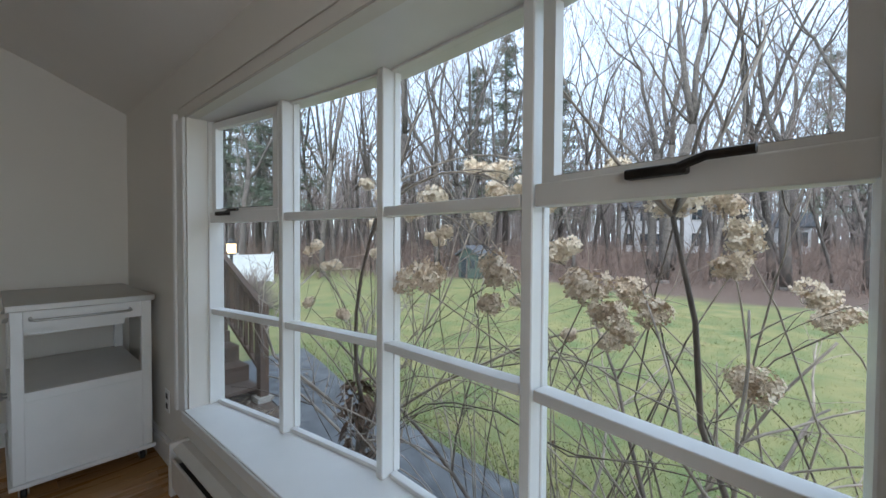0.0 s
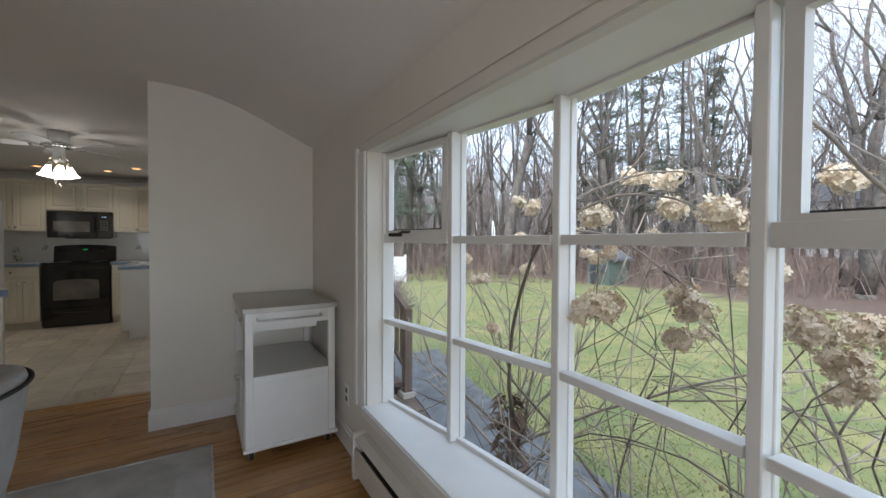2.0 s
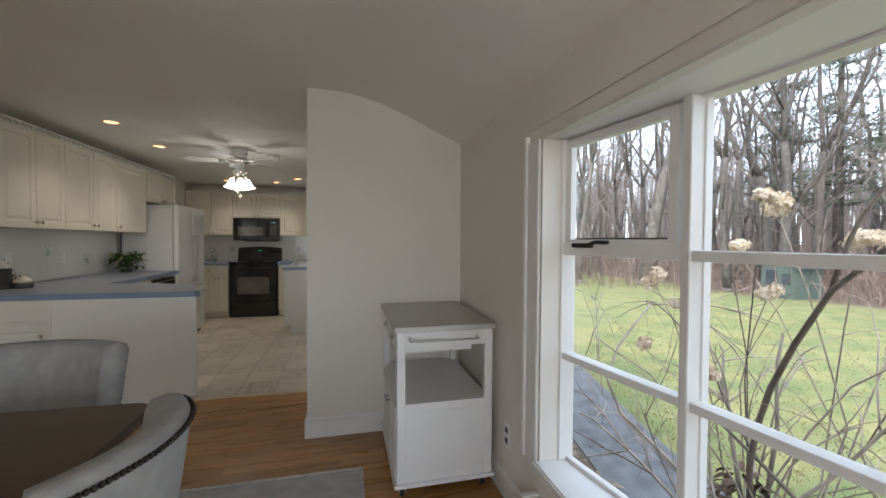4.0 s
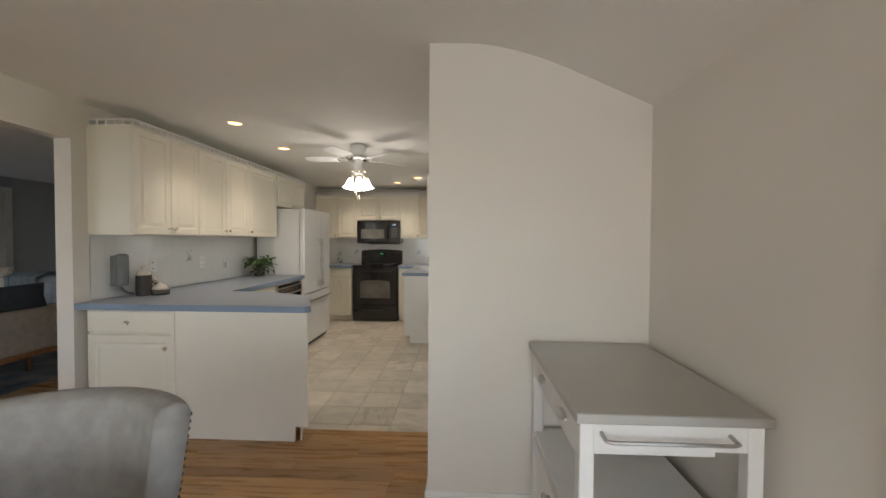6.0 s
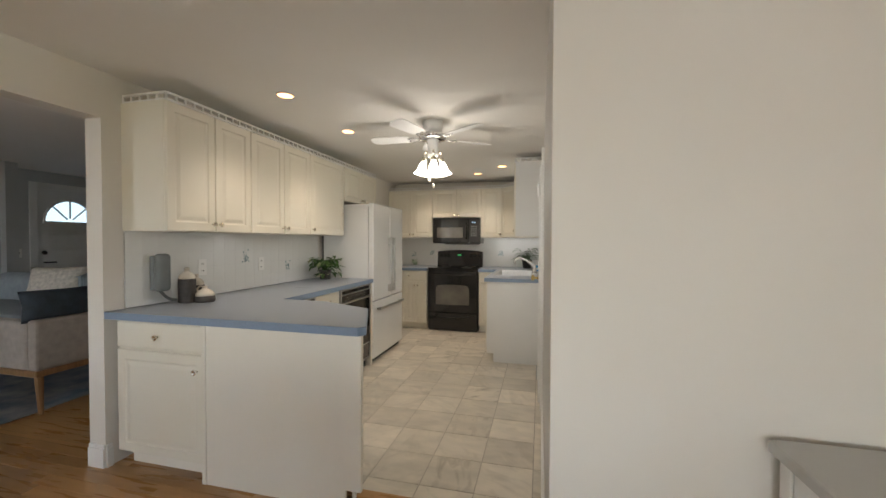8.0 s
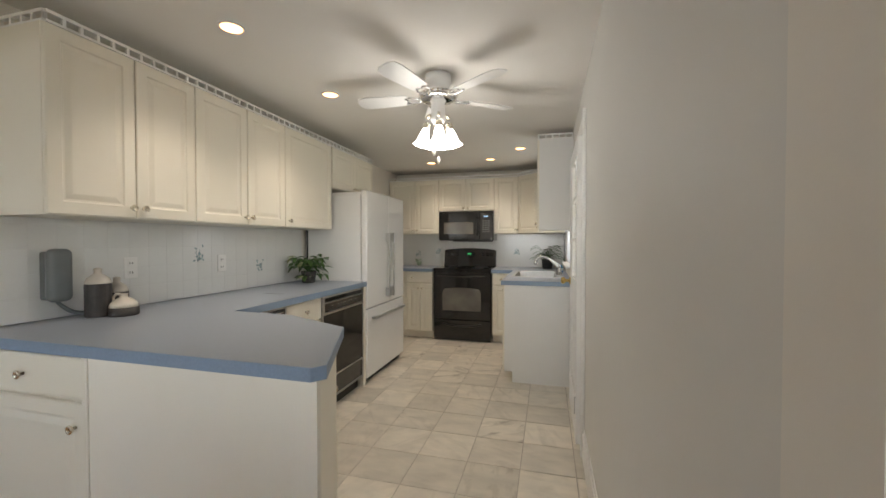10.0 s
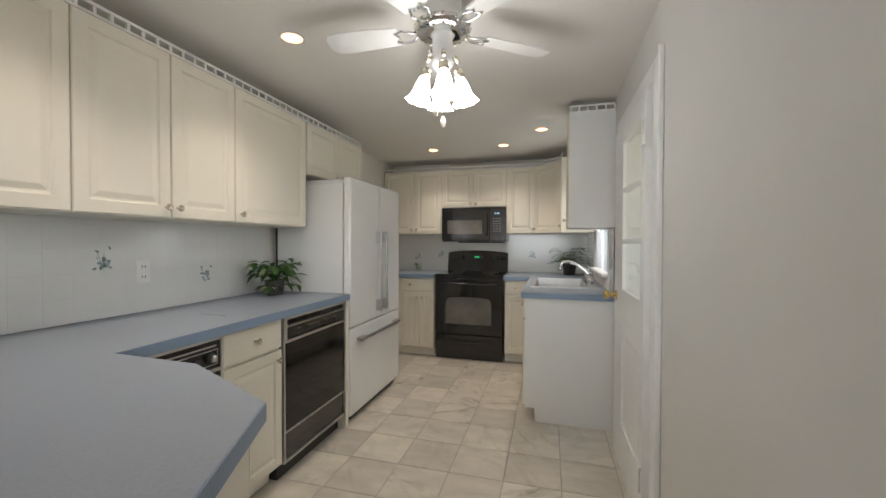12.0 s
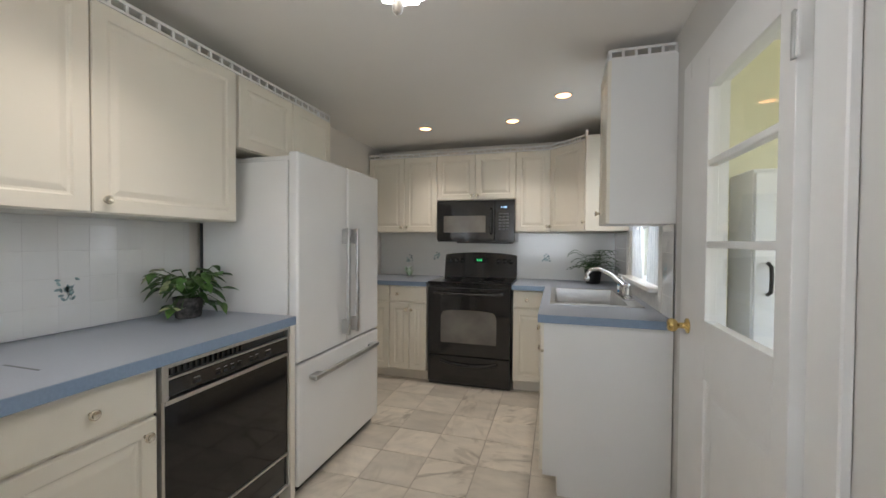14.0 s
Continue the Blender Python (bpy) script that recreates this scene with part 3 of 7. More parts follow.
part("nozzle", lathe([(0.014, 0), (0.019, 0.01), (0.019, 0.03), (0.014, 0.034)], (-0.578, 7.53, 1.02), 12), CHROME, tap, smooth=True)
part("collar", lathe([(0.03, 0), (0.026, 0.02), (0.02, 0.06), (0.018, 0.075)], (-0.33, 7.56, 0.925), 14), CHROME, tap, smooth=True)
for dy in (-0.12, 0.11):
    h = part("valve", lathe([(0.024, 0), (0.022, 0.03), (0.018, 0.05), (0.014, 0.075), (0.018, 0.085), (0.0001, 0.095)], (-0.33, 7.56 + dy, 0.925), 12), CHROME, tap, smooth=True)
    part("lever", tube([(-0.33, 7.56 + dy, 1.005), (-0.35, 7.56 + dy * 1.1, 1.03), (-0.40, 7.56 + dy * 1.25, 1.07)], 0.008, 8, taper=0.006), CHROME, h, smooth=True)
soap = thing("soap_bottle", (-0.31, 7.84, 0.9165), "clear pump bottle of blue dish soap", "bottle")
part("bottle", lathe([(0.028, 0), (0.030, 0.01), (0.029, 0.055), (0.02, 0.075), (0.012, 0.083)], (-0.31, 7.84, 0.9165), 14), material("blue_soap", (0.02, 0.30, 0.62), 0.12, vary=0.02, bump=0), soap, smooth=True)
part("label", lathe([(0.0302, 0.02), (0.0302, 0.05)], (-0.31, 7.84, 0.9165), 14), material("soap_label", (0.75, 0.82, 0.85), 0.4), soap, "pale blue printed label")
part("pump", tube([(-0.31, 7.84, 1.0), (-0.31, 7.84, 1.045), (-0.335, 7.84, 1.05)], 0.006, 8), TRIM, soap)

# fridge
fr = thing("refrigerator", (-2.37, 6.83, 0), "white french-door refrigerator with steel handles", "refrigerator")
FX = -2.04
part("body", box(LX + 0.02, FX - 0.065, 6.372, 7.292, 0.05 + KF, 1.70, 0.004), WHITE_GLOSS, fr)
part("top_cover", box(LX + 0.06, FX - 0.03, 6.42, 7.24, 1.70, 1.735, 0.006), WHITE_GLOSS, fr)
for name, y0, y1 in (("door", 6.37, 6.852), ("door", 6.858, 7.294)):
    d = part(name, box(FX - 0.06, FX, y0, y1, 0.655, 1.742, 0.012, 3), WHITE_GLOSS, fr)
    hy = 6.80 if y0 < 6.5 else 6.908
    h = part("handle", box(FX + 0.035, FX + 0.052, hy - 0.014, hy + 0.014, 0.71, 1.365, 0.005, 2), STEEL_SOFT, d, "satin steel bar handle")
    for z in (0.76, 1.315):
        part("mount", box(FX - 0.001, FX + 0.036, hy - 0.011, hy + 0.011, z - 0.045, z + 0.045, 0.004), STEEL_SOFT, d)
fz = part("freezer_drawer", box(FX - 0.06, FX, 6.37, 7.294, 0.055 + KF, 0.645, 0.012, 3), WHITE_GLOSS, fr)
part("handle", box(FX + 0.035, FX + 0.052, 6.455, 7.215, 0.545, 0.572, 0.005, 2), STEEL_SOFT, fz, "satin steel bar handle")
for y in (6.50, 7.17):
    part("mount", box(FX - 0.001, FX + 0.036, y - 0.04, y + 0.04, 0.547, 0.57, 0.004), STEEL_SOFT, fz)
part("foot_grille", box(LX + 0.1, FX - 0.05, 6.39, 7.28, KF, 0.05 + KF), BLACK_MATTE, fr)
# shade of the gap beside the fridge, built as a thin black strip
single("wall_gap_strip", box(-2.664, -2.652, 6.362, 6.371, 0.915, 1.378), BLACK_MATTE, "black strip standing in for the shadow in the gap beside the fridge", "trim")


# dishwasher and compactor
def slab(m, name, y0, y1, z0, z1, mat, out=0.0, back=-0.02, bevel=0.0, label=""):
    """A board on the front line of a built-in machine."""
    return part(name, box(FXL + back, FXL + out, y0, y1, z0, z1, bevel), mat, m, label)


def machine_case(name, y0, y1, label, category):
    m = thing(name, (FXL - 0.3, (y0 + y1) / 2, KF), label, category)
    part("body", box(FXL - 0.58, FXL - 0.02, y0 + 0.004, y1 - 0.004, 0.10 + KF, 0.868), BLACK_MATTE, m)
    part("kick", box(FXL - 0.5, FXL - 0.05, y0 + 0.01, y1 - 0.01, KF, 0.10 + KF), BLACK_MATTE, m)
    return m


def dishwasher(y0, y1):
    m = machine_case("dishwasher", y0, y1, "black glass dishwasher with brushed steel trim", "dishwasher")
    a, b = y0 + 0.026, y1 - 0.012
    slab(m, "side_trim", y0 + 0.003, a, 0.735, 0.858, STEEL, 0.010, label="brushed steel trim")
    slab(m, "side_trim", y0 + 0.003, y0 + 0.014, 0.10 + KF, 0.734, STEEL, 0.006, label="brushed steel trim")
    slab(m, "side_trim", b, y1 - 0.003, 0.10 + KF, 0.858, STEEL, 0.006, label="brushed steel trim")
    slab(m, "top_trim", a, b, 0.846, 0.858, STEEL, 0.008, label="brushed steel trim")
    vent = slab(m, "vent", a, b, 0.812, 0.846, BLACK_MATTE, -0.010)
    for k in range(14):
        yy = a + 0.02 + k * 0.024
        part("slat", box(FXL - 0.012, FXL - 0.001, yy - 0.004, yy + 0.004, 0.815, 0.843), BLACK_GLOSS, vent)
    slab(m, "mid_trim", a, b, 0.803, 0.811, STEEL, 0.006, label="brushed steel trim")
    cp = slab(m, "control_panel", a, b, 0.742, 0.802, BLACK_GLOSS, 0.003, bevel=0.002)
    for k, (u, w) in enumerate(((0.10, 0.03), (0.20, 0.02), (0.235, 0.02), (0.27, 0.02), (0.305, 0.02), (0.37, 0.02), (0.405, 0.02), (0.47, 0.035))):
        part("button", box(FXL + 0.003, FXL + 0.005, a + u, a + u + w, 0.757, 0.769, 0.001), BLACK_MATTE, cp)
        part("marking", box(FXL + 0.0032, FXL + 0.0036, a + u + 0.002, a + u + w - 0.002, 0.778, 0.781), STEEL_SOFT, cp)
    slab(m, "door_trim", y0 + 0.014, b, 0.720, 0.735, STEEL, 0.012, label="brushed steel trim")
    slab(m, "door_panel", y0 + 0.014, b, 0.232, 0.719, BLACK_GLASS, 0.001, bevel=0.001, label="glossy black glass front")
    slab(m, "low_trim", y0 + 0.014, b, 0.222, 0.231, STEEL, 0.006, label="brushed steel trim")
    slab(m, "lower_panel", y0 + 0.014, b, 0.112 + KF, 0.221, BLACK_GLOSS, -0.006, bevel=0.001)
    slab(m, "low_trim", y0 + 0.014, b, 0.10 + KF, 0.111 + KF, STEEL, 0.004, label="brushed steel trim")


def trash_compactor(y0, y1):
    m = machine_case("trash_compactor", y0, y1, "black built-in trash compactor with steel dial and handle", "compactor")
    a, b = y0 + 0.012, y1 - 0.012
    for p, q in ((y0 + 0.003, a), (b, y1 - 0.003)):
        slab(m, "side_trim", p, q, 0.10 + KF, 0.858, STEEL, 0.006, label="brushed steel trim")
    slab(m, "top_trim", a, b, 0.848, 0.858, STEEL, 0.006, label="brushed steel trim")
    cp = slab(m, "control_panel", a, b, 0.728, 0.847, BLACK_GLOSS, 0.003, bevel=0.002)
    for p, q, z0, z1 in ((a + 0.02, b - 0.012, 0.806, 0.810), (a + 0.02, b - 0.012, 0.744, 0.747), (b - 0.015, b - 0.012, 0.747, 0.806), (a + 0.02, b - 0.02, 0.822, 0.829)):
        part("outline", box(FXL + 0.003, FXL + 0.0045, p, q, z0, z1), STEEL, cp)
    dial = part("dial", lathe([(0.025, 0), (0.024, 0.008), (0.019, 0.012)], (FXL + 0.003, b - 0.05, 0.776), 20, axis="x"), BLACK_MATTE, cp, "black dial with steel grip", smooth=True)
    for p, z in ((b - 0.13, 0.776), (b - 0.20, 0.776)):
        part("rocker", box(FXL + 0.003, FXL + 0.008, p, p + 0.03, z - 0.012, z + 0.012, 0.002), BLACK_MATTE, cp)
    part("dial_grip", lathe([(0.016, 0.013), (0.015, 0.026), (0.012, 0.029), (0.0001, 0.029)], (FXL + 0.003, b - 0.05, 0.776), 16, axis="x"), STEEL_SOFT, cp, "steel dial grip", smooth=True)
    slab(m, "mid_trim", a, b, 0.713, 0.727, STEEL, 0.008, label="brushed steel trim")
    slab(m, "recess", a, b, 0.690, 0.712, BLACK_MATTE, -0.006)
    slab(m, "handle", a, b, 0.648, 0.689, STEEL, 0.016, bevel=0.006, label="brushed steel drawer handle")
    slab(m, "door_panel", a, b, 0.112 + KF, 0.647, BLACK_GLASS, 0.001, bevel=0.001, label="glossy black glass front")
    slab(m, "low_trim", a, b, 0.10 + KF, 0.111 + KF, STEEL, 0.006, label="brushed steel trim")


dishwasher(5.664, 6.322)
trash_compactor(4.86, 5.258)

# range
rg = thing("range", (-1.543, 8.43, 0), "black electric range with smoked oven window", "stove")
RX0, RX1, RY = -1.925, -1.160, 8.115
part("body", box(RX0 + 0.003, RX1 - 0.003, RY + 0.03, 8.735, KF + 0.004, 0.895), BLACK_GLOSS, rg)
od = part("oven_door", box(RX0, RX1, RY, RY + 0.045, 0.245, 0.868, 0.008, 2), BLACK_GLOSS, rg)
wpts = [(-1.80, 0.36), (-1.285, 0.36), (-1.285, 0.60), (-1.30, 0.635)] + [(-1.5425 + 0.2425 * math.cos(a), 0.64 + 0.025 * math.sin(a)) for a in [math.pi * k / 10 for k in range(1, 10)]] + [(-1.785, 0.635), (-1.80, 0.60)]
bm = bmesh.new()
fr_v = [bm.verts.new((x, RY - 0.0015, z)) for x, z in wpts]
bk_v = [bm.verts.new((x, RY + 0.002, z)) for x, z in wpts]
bm.faces.new(list(reversed(fr_v)))
for i in range(len(wpts)):
    bm.faces.new((fr_v[i], fr_v[(i + 1) % len(wpts)], bk_v[(i + 1) % len(wpts)], bk_v[i]))
bmesh.ops.recalc_face_normals(bm, faces=bm.faces)
part("oven_window", bm, OVEN_GLASS, od, "smoked oven window")
part("door_handle", tube([(-1.86, RY, 0.825), (-1.855, RY - 0.045, 0.822), (-1.70, RY - 0.055, 0.815), (-1.54, RY - 0.057, 0.813), (-1.38, RY - 0.055, 0.815), (-1.23, RY - 0.045, 0.822), (-1.225, RY, 0.825)], 0.012, 8), BLACK_GLOSS, od, smooth=True)
wd = part("warming_drawer", box(RX0, RX1, RY + 0.003, RY + 0.045, 0.035 + KF, 0.235, 0.008, 2), BLACK_GLOSS, rg)
part("drawer_grip", tube([(-1.80, RY - 0.004, 0.19), (-1.70, RY - 0.012, 0.168), (-1.54, RY - 0.015, 0.16), (-1.38, RY - 0.012, 0.168), (-1.28, RY - 0.004, 0.19)], 0.013, 8), BLACK_MATTE, wd, smooth=True)
ct = part("cooktop", box(RX0 - 0.002, RX1 + 0.002, RY - 0.005, 8.66, 0.895, 0.918, 0.005, 2), BLACK_GLASS, rg)
ringm = material("burner_ring", (0.09, 0.09, 0.09), 0.3, bump=0)
for bx, by, br in ((-1.74, 8.27, 0.10), (-1.35, 8.27, 0.08), (-1.74, 8.51, 0.08), (-1.35, 8.51, 0.10)):
    bm = bmesh.new()
    for r in (br, br * 0.6):
        lathe([(r, 0.9182), (r - 0.004, 0.9186), (r - 0.006, 0.9182)], (bx, by, 0), 28, bm)
    part("burner", bm, ringm, ct)
bm = bmesh.new()
prof = []
n = 16
for i in range(n + 1):
    u = i / n
    prof.append((RX0 + 0.005 + (RX1 - RX0 - 0.01) * u, 1.145 + 0.03 * math.sin(math.pi * u) ** 0.6))
f0, f1 = [], []
for x, z in prof:
    f0.append(bm.verts.new((x, 8.655 + (z - 0.918) * 0.16, z)))
    f1.append(bm.verts.new((x, 8.738, z)))
lo0, lo1 = [bm.verts.new((x, 8.655, 0.918)) for x, z in prof], [bm.verts.new((x, 8.738, 0.918)) for x, z in prof]
for i in range(n):
    bm.faces.new((lo0[i], lo0[i + 1], f0[i + 1], f0[i]))
    bm.faces.new((f0[i], f0[i + 1], f1[i + 1], f1[i]))
    bm.faces.new((lo1[i + 1], lo1[i], f1[i], f1[i + 1]))
bm.faces.new((lo0[0], f0[0], f1[0], lo1[0])), bm.faces.new((lo0[n], lo1[n], f1[n], f0[n]))
bmesh.ops.recalc_face_normals(bm, faces=bm.faces)
bgd = part("backguard", bm, BLACK_GLOSS, rg)
for kx in (-1.865, -1.80, -1.735, -1.35, -1.285, -1.225):
    part("control_knob", lathe([(0.026, 0.0), (0.024, -0.014), (0.018, -0.02), (0.0001, -0.022)], (kx, 8.679, 1.085), 14, axis="y"), BLACK_GLOSS, bgd, smooth=True)
part("display", box(-1.61, -1.47, 8.674, 8.684, 1.068, 1.118, 0.001), BLACK_GLASS, bgd)
LED = glow("green_clock_digits", (0.05, 0.9, 0.25), 0.16)
for i, dx in enumerate((-1.575, -1.555, -1.535)):
    part("digit", box(dx, dx + 0.012, 8.672, 8.6738, 1.085, 1.105), LED, bgd)

# microwave
mw = thing("microwave", (-1.535, 8.54, 1.28), "black over-the-range microwave oven", "microwave")
MX0, MX1, MY = -1.915, -1.157, 8.345
part("body", box(MX0, MX1, MY + 0.03, 8.745, 1.285, 1.685, 0.004), BLACK_GLOSS, mw)
md = part("door", box(MX0, -1.345, MY, MY + 0.03, 1.30, 1.682, 0.008, 2), BLACK_GLOSS, mw)
part("door_window", box(-1.845, -1.43, MY - 0.0015, MY + 0.002, 1.375, 1.535), OVEN_GLASS, md, "smoked door window")
part("handle", tube([(-1.375, MY, 1.60), (-1.375, MY - 0.035, 1.575), (-1.375, MY - 0.042, 1.48), (-1.375, MY - 0.035, 1.385), (-1.375, MY, 1.36)], 0.011, 8), BLACK_GLOSS, md, smooth=True)
mp = part("control_panel", box(-1.342, MX1, MY + 0.002, MY + 0.03, 1.30, 1.682, 0.006, 2), BLACK_GLOSS, mw)
part("display", box(-1.30, -1.21, MY + 0.0005, MY + 0.003, 1.595, 1.63), BLACK_GLASS, mp)
MLED = glow("blue_clock_digits", (0.45, 0.7, 1.0), 0.2)
for dx in (-1.285, -1.262, -1.243):
    part("digit", box(dx, dx + 0.012, MY - 0.0012, MY + 0.0004, 1.603, 1.622), MLED, mp)
key = material("keypad_grey", (0.14, 0.14, 0.14), 0.4, bump=0)
for r in range(6):
    for c in range(3):
        part("button", box(-1.305 + c * 0.035, -1.281 + c * 0.035, MY, MY + 0.003, 1.40 + r * 0.029, 1.413 + r * 0.029), key, mp)
part("vent_lip", box(MX0 + 0.2, MX1 - 0.02, MY + 0.005, MY + 0.1, 1.27, 1.286, 0.003), BLACK_MATTE, mw)

# ceiling fan
FCX, FCY = -1.107, 5.45
fan = thing("ceiling_fan", (FCX, FCY, CZ), "white ceiling fan with four lit tulip shades", "ceiling fan")
part("canopy", lathe([(0.078, 0), (0.078, -0.055), (0.07, -0.065), (0.068, -0.10), (0.085, -0.11)], (FCX, FCY, CZ), 28), TRIM, fan, smooth=True)
hub = part("motor_ring", lathe([(0.085, -0.105), (0.115, -0.118), (0.118, -0.135), (0.10, -0.15), (0.05, -0.155)], (FCX, FCY, CZ), 36), CHROME, fan, "polished nickel ribbed ring", smooth=True)
for i in range(24):
    a = 2 * math.pi * i / 24
    c, s = math.cos(a), math.sin(a)
    part("rib", tube([(FCX + 0.092 * c, FCY + 0.092 * s, CZ - 0.108), (FCX + 0.119 * c, FCY + 0.119 * s, CZ - 0.124), (FCX + 0.104 * c, FCY + 0.104 * s, CZ - 0.148)], 0.004, 5), NICKEL, hub)
part("switch_housing", lathe([(0.055, -0.15), (0.042, -0.165), (0.042, -0.255), (0.05, -0.268), (0.03, -0.295)], (FCX, FCY, CZ), 24), TRIM, fan, smooth=True)
for i in range(5):
    a = radians(38 + 72 * i)
    c, s = math.cos(a), math.sin(a)
    m = Matrix.Translation((FCX, FCY, CZ - 0.135)) @ Matrix.Rotation(a, 4, "Z") @ Matrix.Rotation(radians(11), 4, "X")
    bm = bmesh.new()
    outline = [(0.19, -0.05), (0.30, -0.058), (0.45, -0.064), (0.50, -0.055), (0.52, -0.03), (0.52, 0.03), (0.50, 0.055), (0.45, 0.064), (0.30, 0.058), (0.19, 0.05)]
    prism(outline, -0.003, 0.003, bm)
    bmesh.ops.transform(bm, matrix=m, verts=bm.verts)
    b = part("blade", bm, TRIM, fan, "white painted blade")
    bm = bmesh.new()
    for sgn in (-1, 1):
        tube([(0.10, 0.0, 0.0), (0.13, sgn * 0.025, -0.01), (0.17, sgn * 0.038, -0.006), (0.205, sgn * 0.022, -0.006), (0.19, sgn * 0.006, -0.006)], 0.0055, 6, bm)
    bmesh.ops.transform(bm, matrix=m, verts=bm.verts)
    part("blade_iron", bm, CHROME, b, "scrolled nickel bracket", smooth=True)
for i in range(4):
    a = radians(20 + 90 * i)
    c, s = math.cos(a), math.sin(a)
    tilt = Matrix.Translation((FCX + 0.066 * c, FCY + 0.066 * s, CZ - 0.298)) @ Matrix.Rotation(a, 4, "Z") @ Matrix.Rotation(radians(-14), 4, "Y") @ Matrix.Scale(0.88, 4)
    bm = lathe([(0.017, 0.0), (0.026, -0.02), (0.034, -0.05), (0.040, -0.085), (0.047, -0.105), (0.062, -0.126)], (0, 0, -0.03), 40, scallop=0.09, lobes=8)
    bmesh.ops.delete(bm, geom=[f for f in bm.faces if len(f.verts) > 4], context="FACES")
    bmesh.ops.transform(bm, matrix=tilt, verts=bm.verts)
    sh = part("shade", bm, SHADE, fan, "lit frosted glass tulip shade", smooth=True)
    bm = lathe([(0.012, 0.01), (0.024, 0.0), (0.026, -0.03), (0.020, -0.04)], (0, 0, 0), 16)
    bmesh.ops.transform(bm, matrix=tilt, verts=bm.verts)
    part("holder", bm, NICKEL, fan, "polished nickel lamp holder", smooth=True)
    part("arm", tube([(FCX + 0.03 * c, FCY + 0.03 * s, CZ - 0.25), (FCX + 0.055 * c, FCY + 0.055 * s, CZ - 0.245), (FCX + 0.07 * c, FCY + 0.07 * s, CZ - 0.265)], 0.009, 8), NICKEL, fan, smooth=True)
for dx, zz in ((0.012, 0.50), (-0.02, 0.45)):
    ch = part("pull_chain", tube([(FCX + dx, FCY - 0.03, CZ - 0.26), (FCX + dx, FCY - 0.03, CZ - zz)], 0.0013, 5), NICKEL, fan)
    part("pull", lathe([(0.003, 0.0), (0.010, -0.012), (0.012, -0.028), (0.009, -0.042), (0.0001, -0.048)], (FCX + dx, FCY - 0.03, CZ - zz), 12), material("marbled_pull", (0.6, 0.55, 0.48), 0.3, vary=0.3, scale=60), ch, smooth=True)


# downlights
def downlight(x, y):
    d = thing("recessed_downlight", (x, y, CZ), "lit recessed ceiling downlight with white trim", "downlight", "recessed downlights")
    part("trim", lathe([(0.062, 0.0), (0.060, -0.004), (0.052, -0.005), (0.048, 0.0)], (x, y, CZ), 28), TRIM, d, smooth=True)
    part("lens", lathe([(0.0001, -0.0015), (0.049, -0.0015)], (x, y, CZ), 28), LAMP_WARM, d, "warm glowing lens")
    lamp = new("downlight_lamp", bpy.data.lights.new("downlight_lamp", "SPOT"))
    lamp.data.energy, lamp.data.color, lamp.data.shadow_soft_size = DOWN_W, (1.0, 0.89, 0.76), 0.045
    lamp.data.spot_size, lamp.data.spot_blend = radians(112), 0.8
    lamp.location = (x, y, CZ - 0.012)


for p in ((-1.912, 4.68), (-1.914, 5.555), (-1.914, 7.985), (-1.143, 7.96), (-0.748, 7.48)):
    downlight(*p)
fl = new("fan_lamp", bpy.data.lights.new("fan_lamp", "POINT"))
fl.data.energy, fl.data.shadow_soft_size, fl.data.color = FAN_W, 0.2, (0.87, 0.94, 1.0)
fl.location = (FCX, FCY, CZ - 0.47)

# ---- bow window ----
win = thing("window_1", (WX, 1.2, SEAT), "white-painted wooden bow window with twelve panes", "window", kind="structure")
FD = 0.055                                   # depth of the frame


def facet(p, q):
    p, q = Vector((*p, 0)), Vector((*q, 0))
    a = (q - p).normalized()
    return p, a, Vector((-a.y, a.x, 0)) if -a.y > 0 else Vector((a.y, -a.x, 0)), (q - p).length


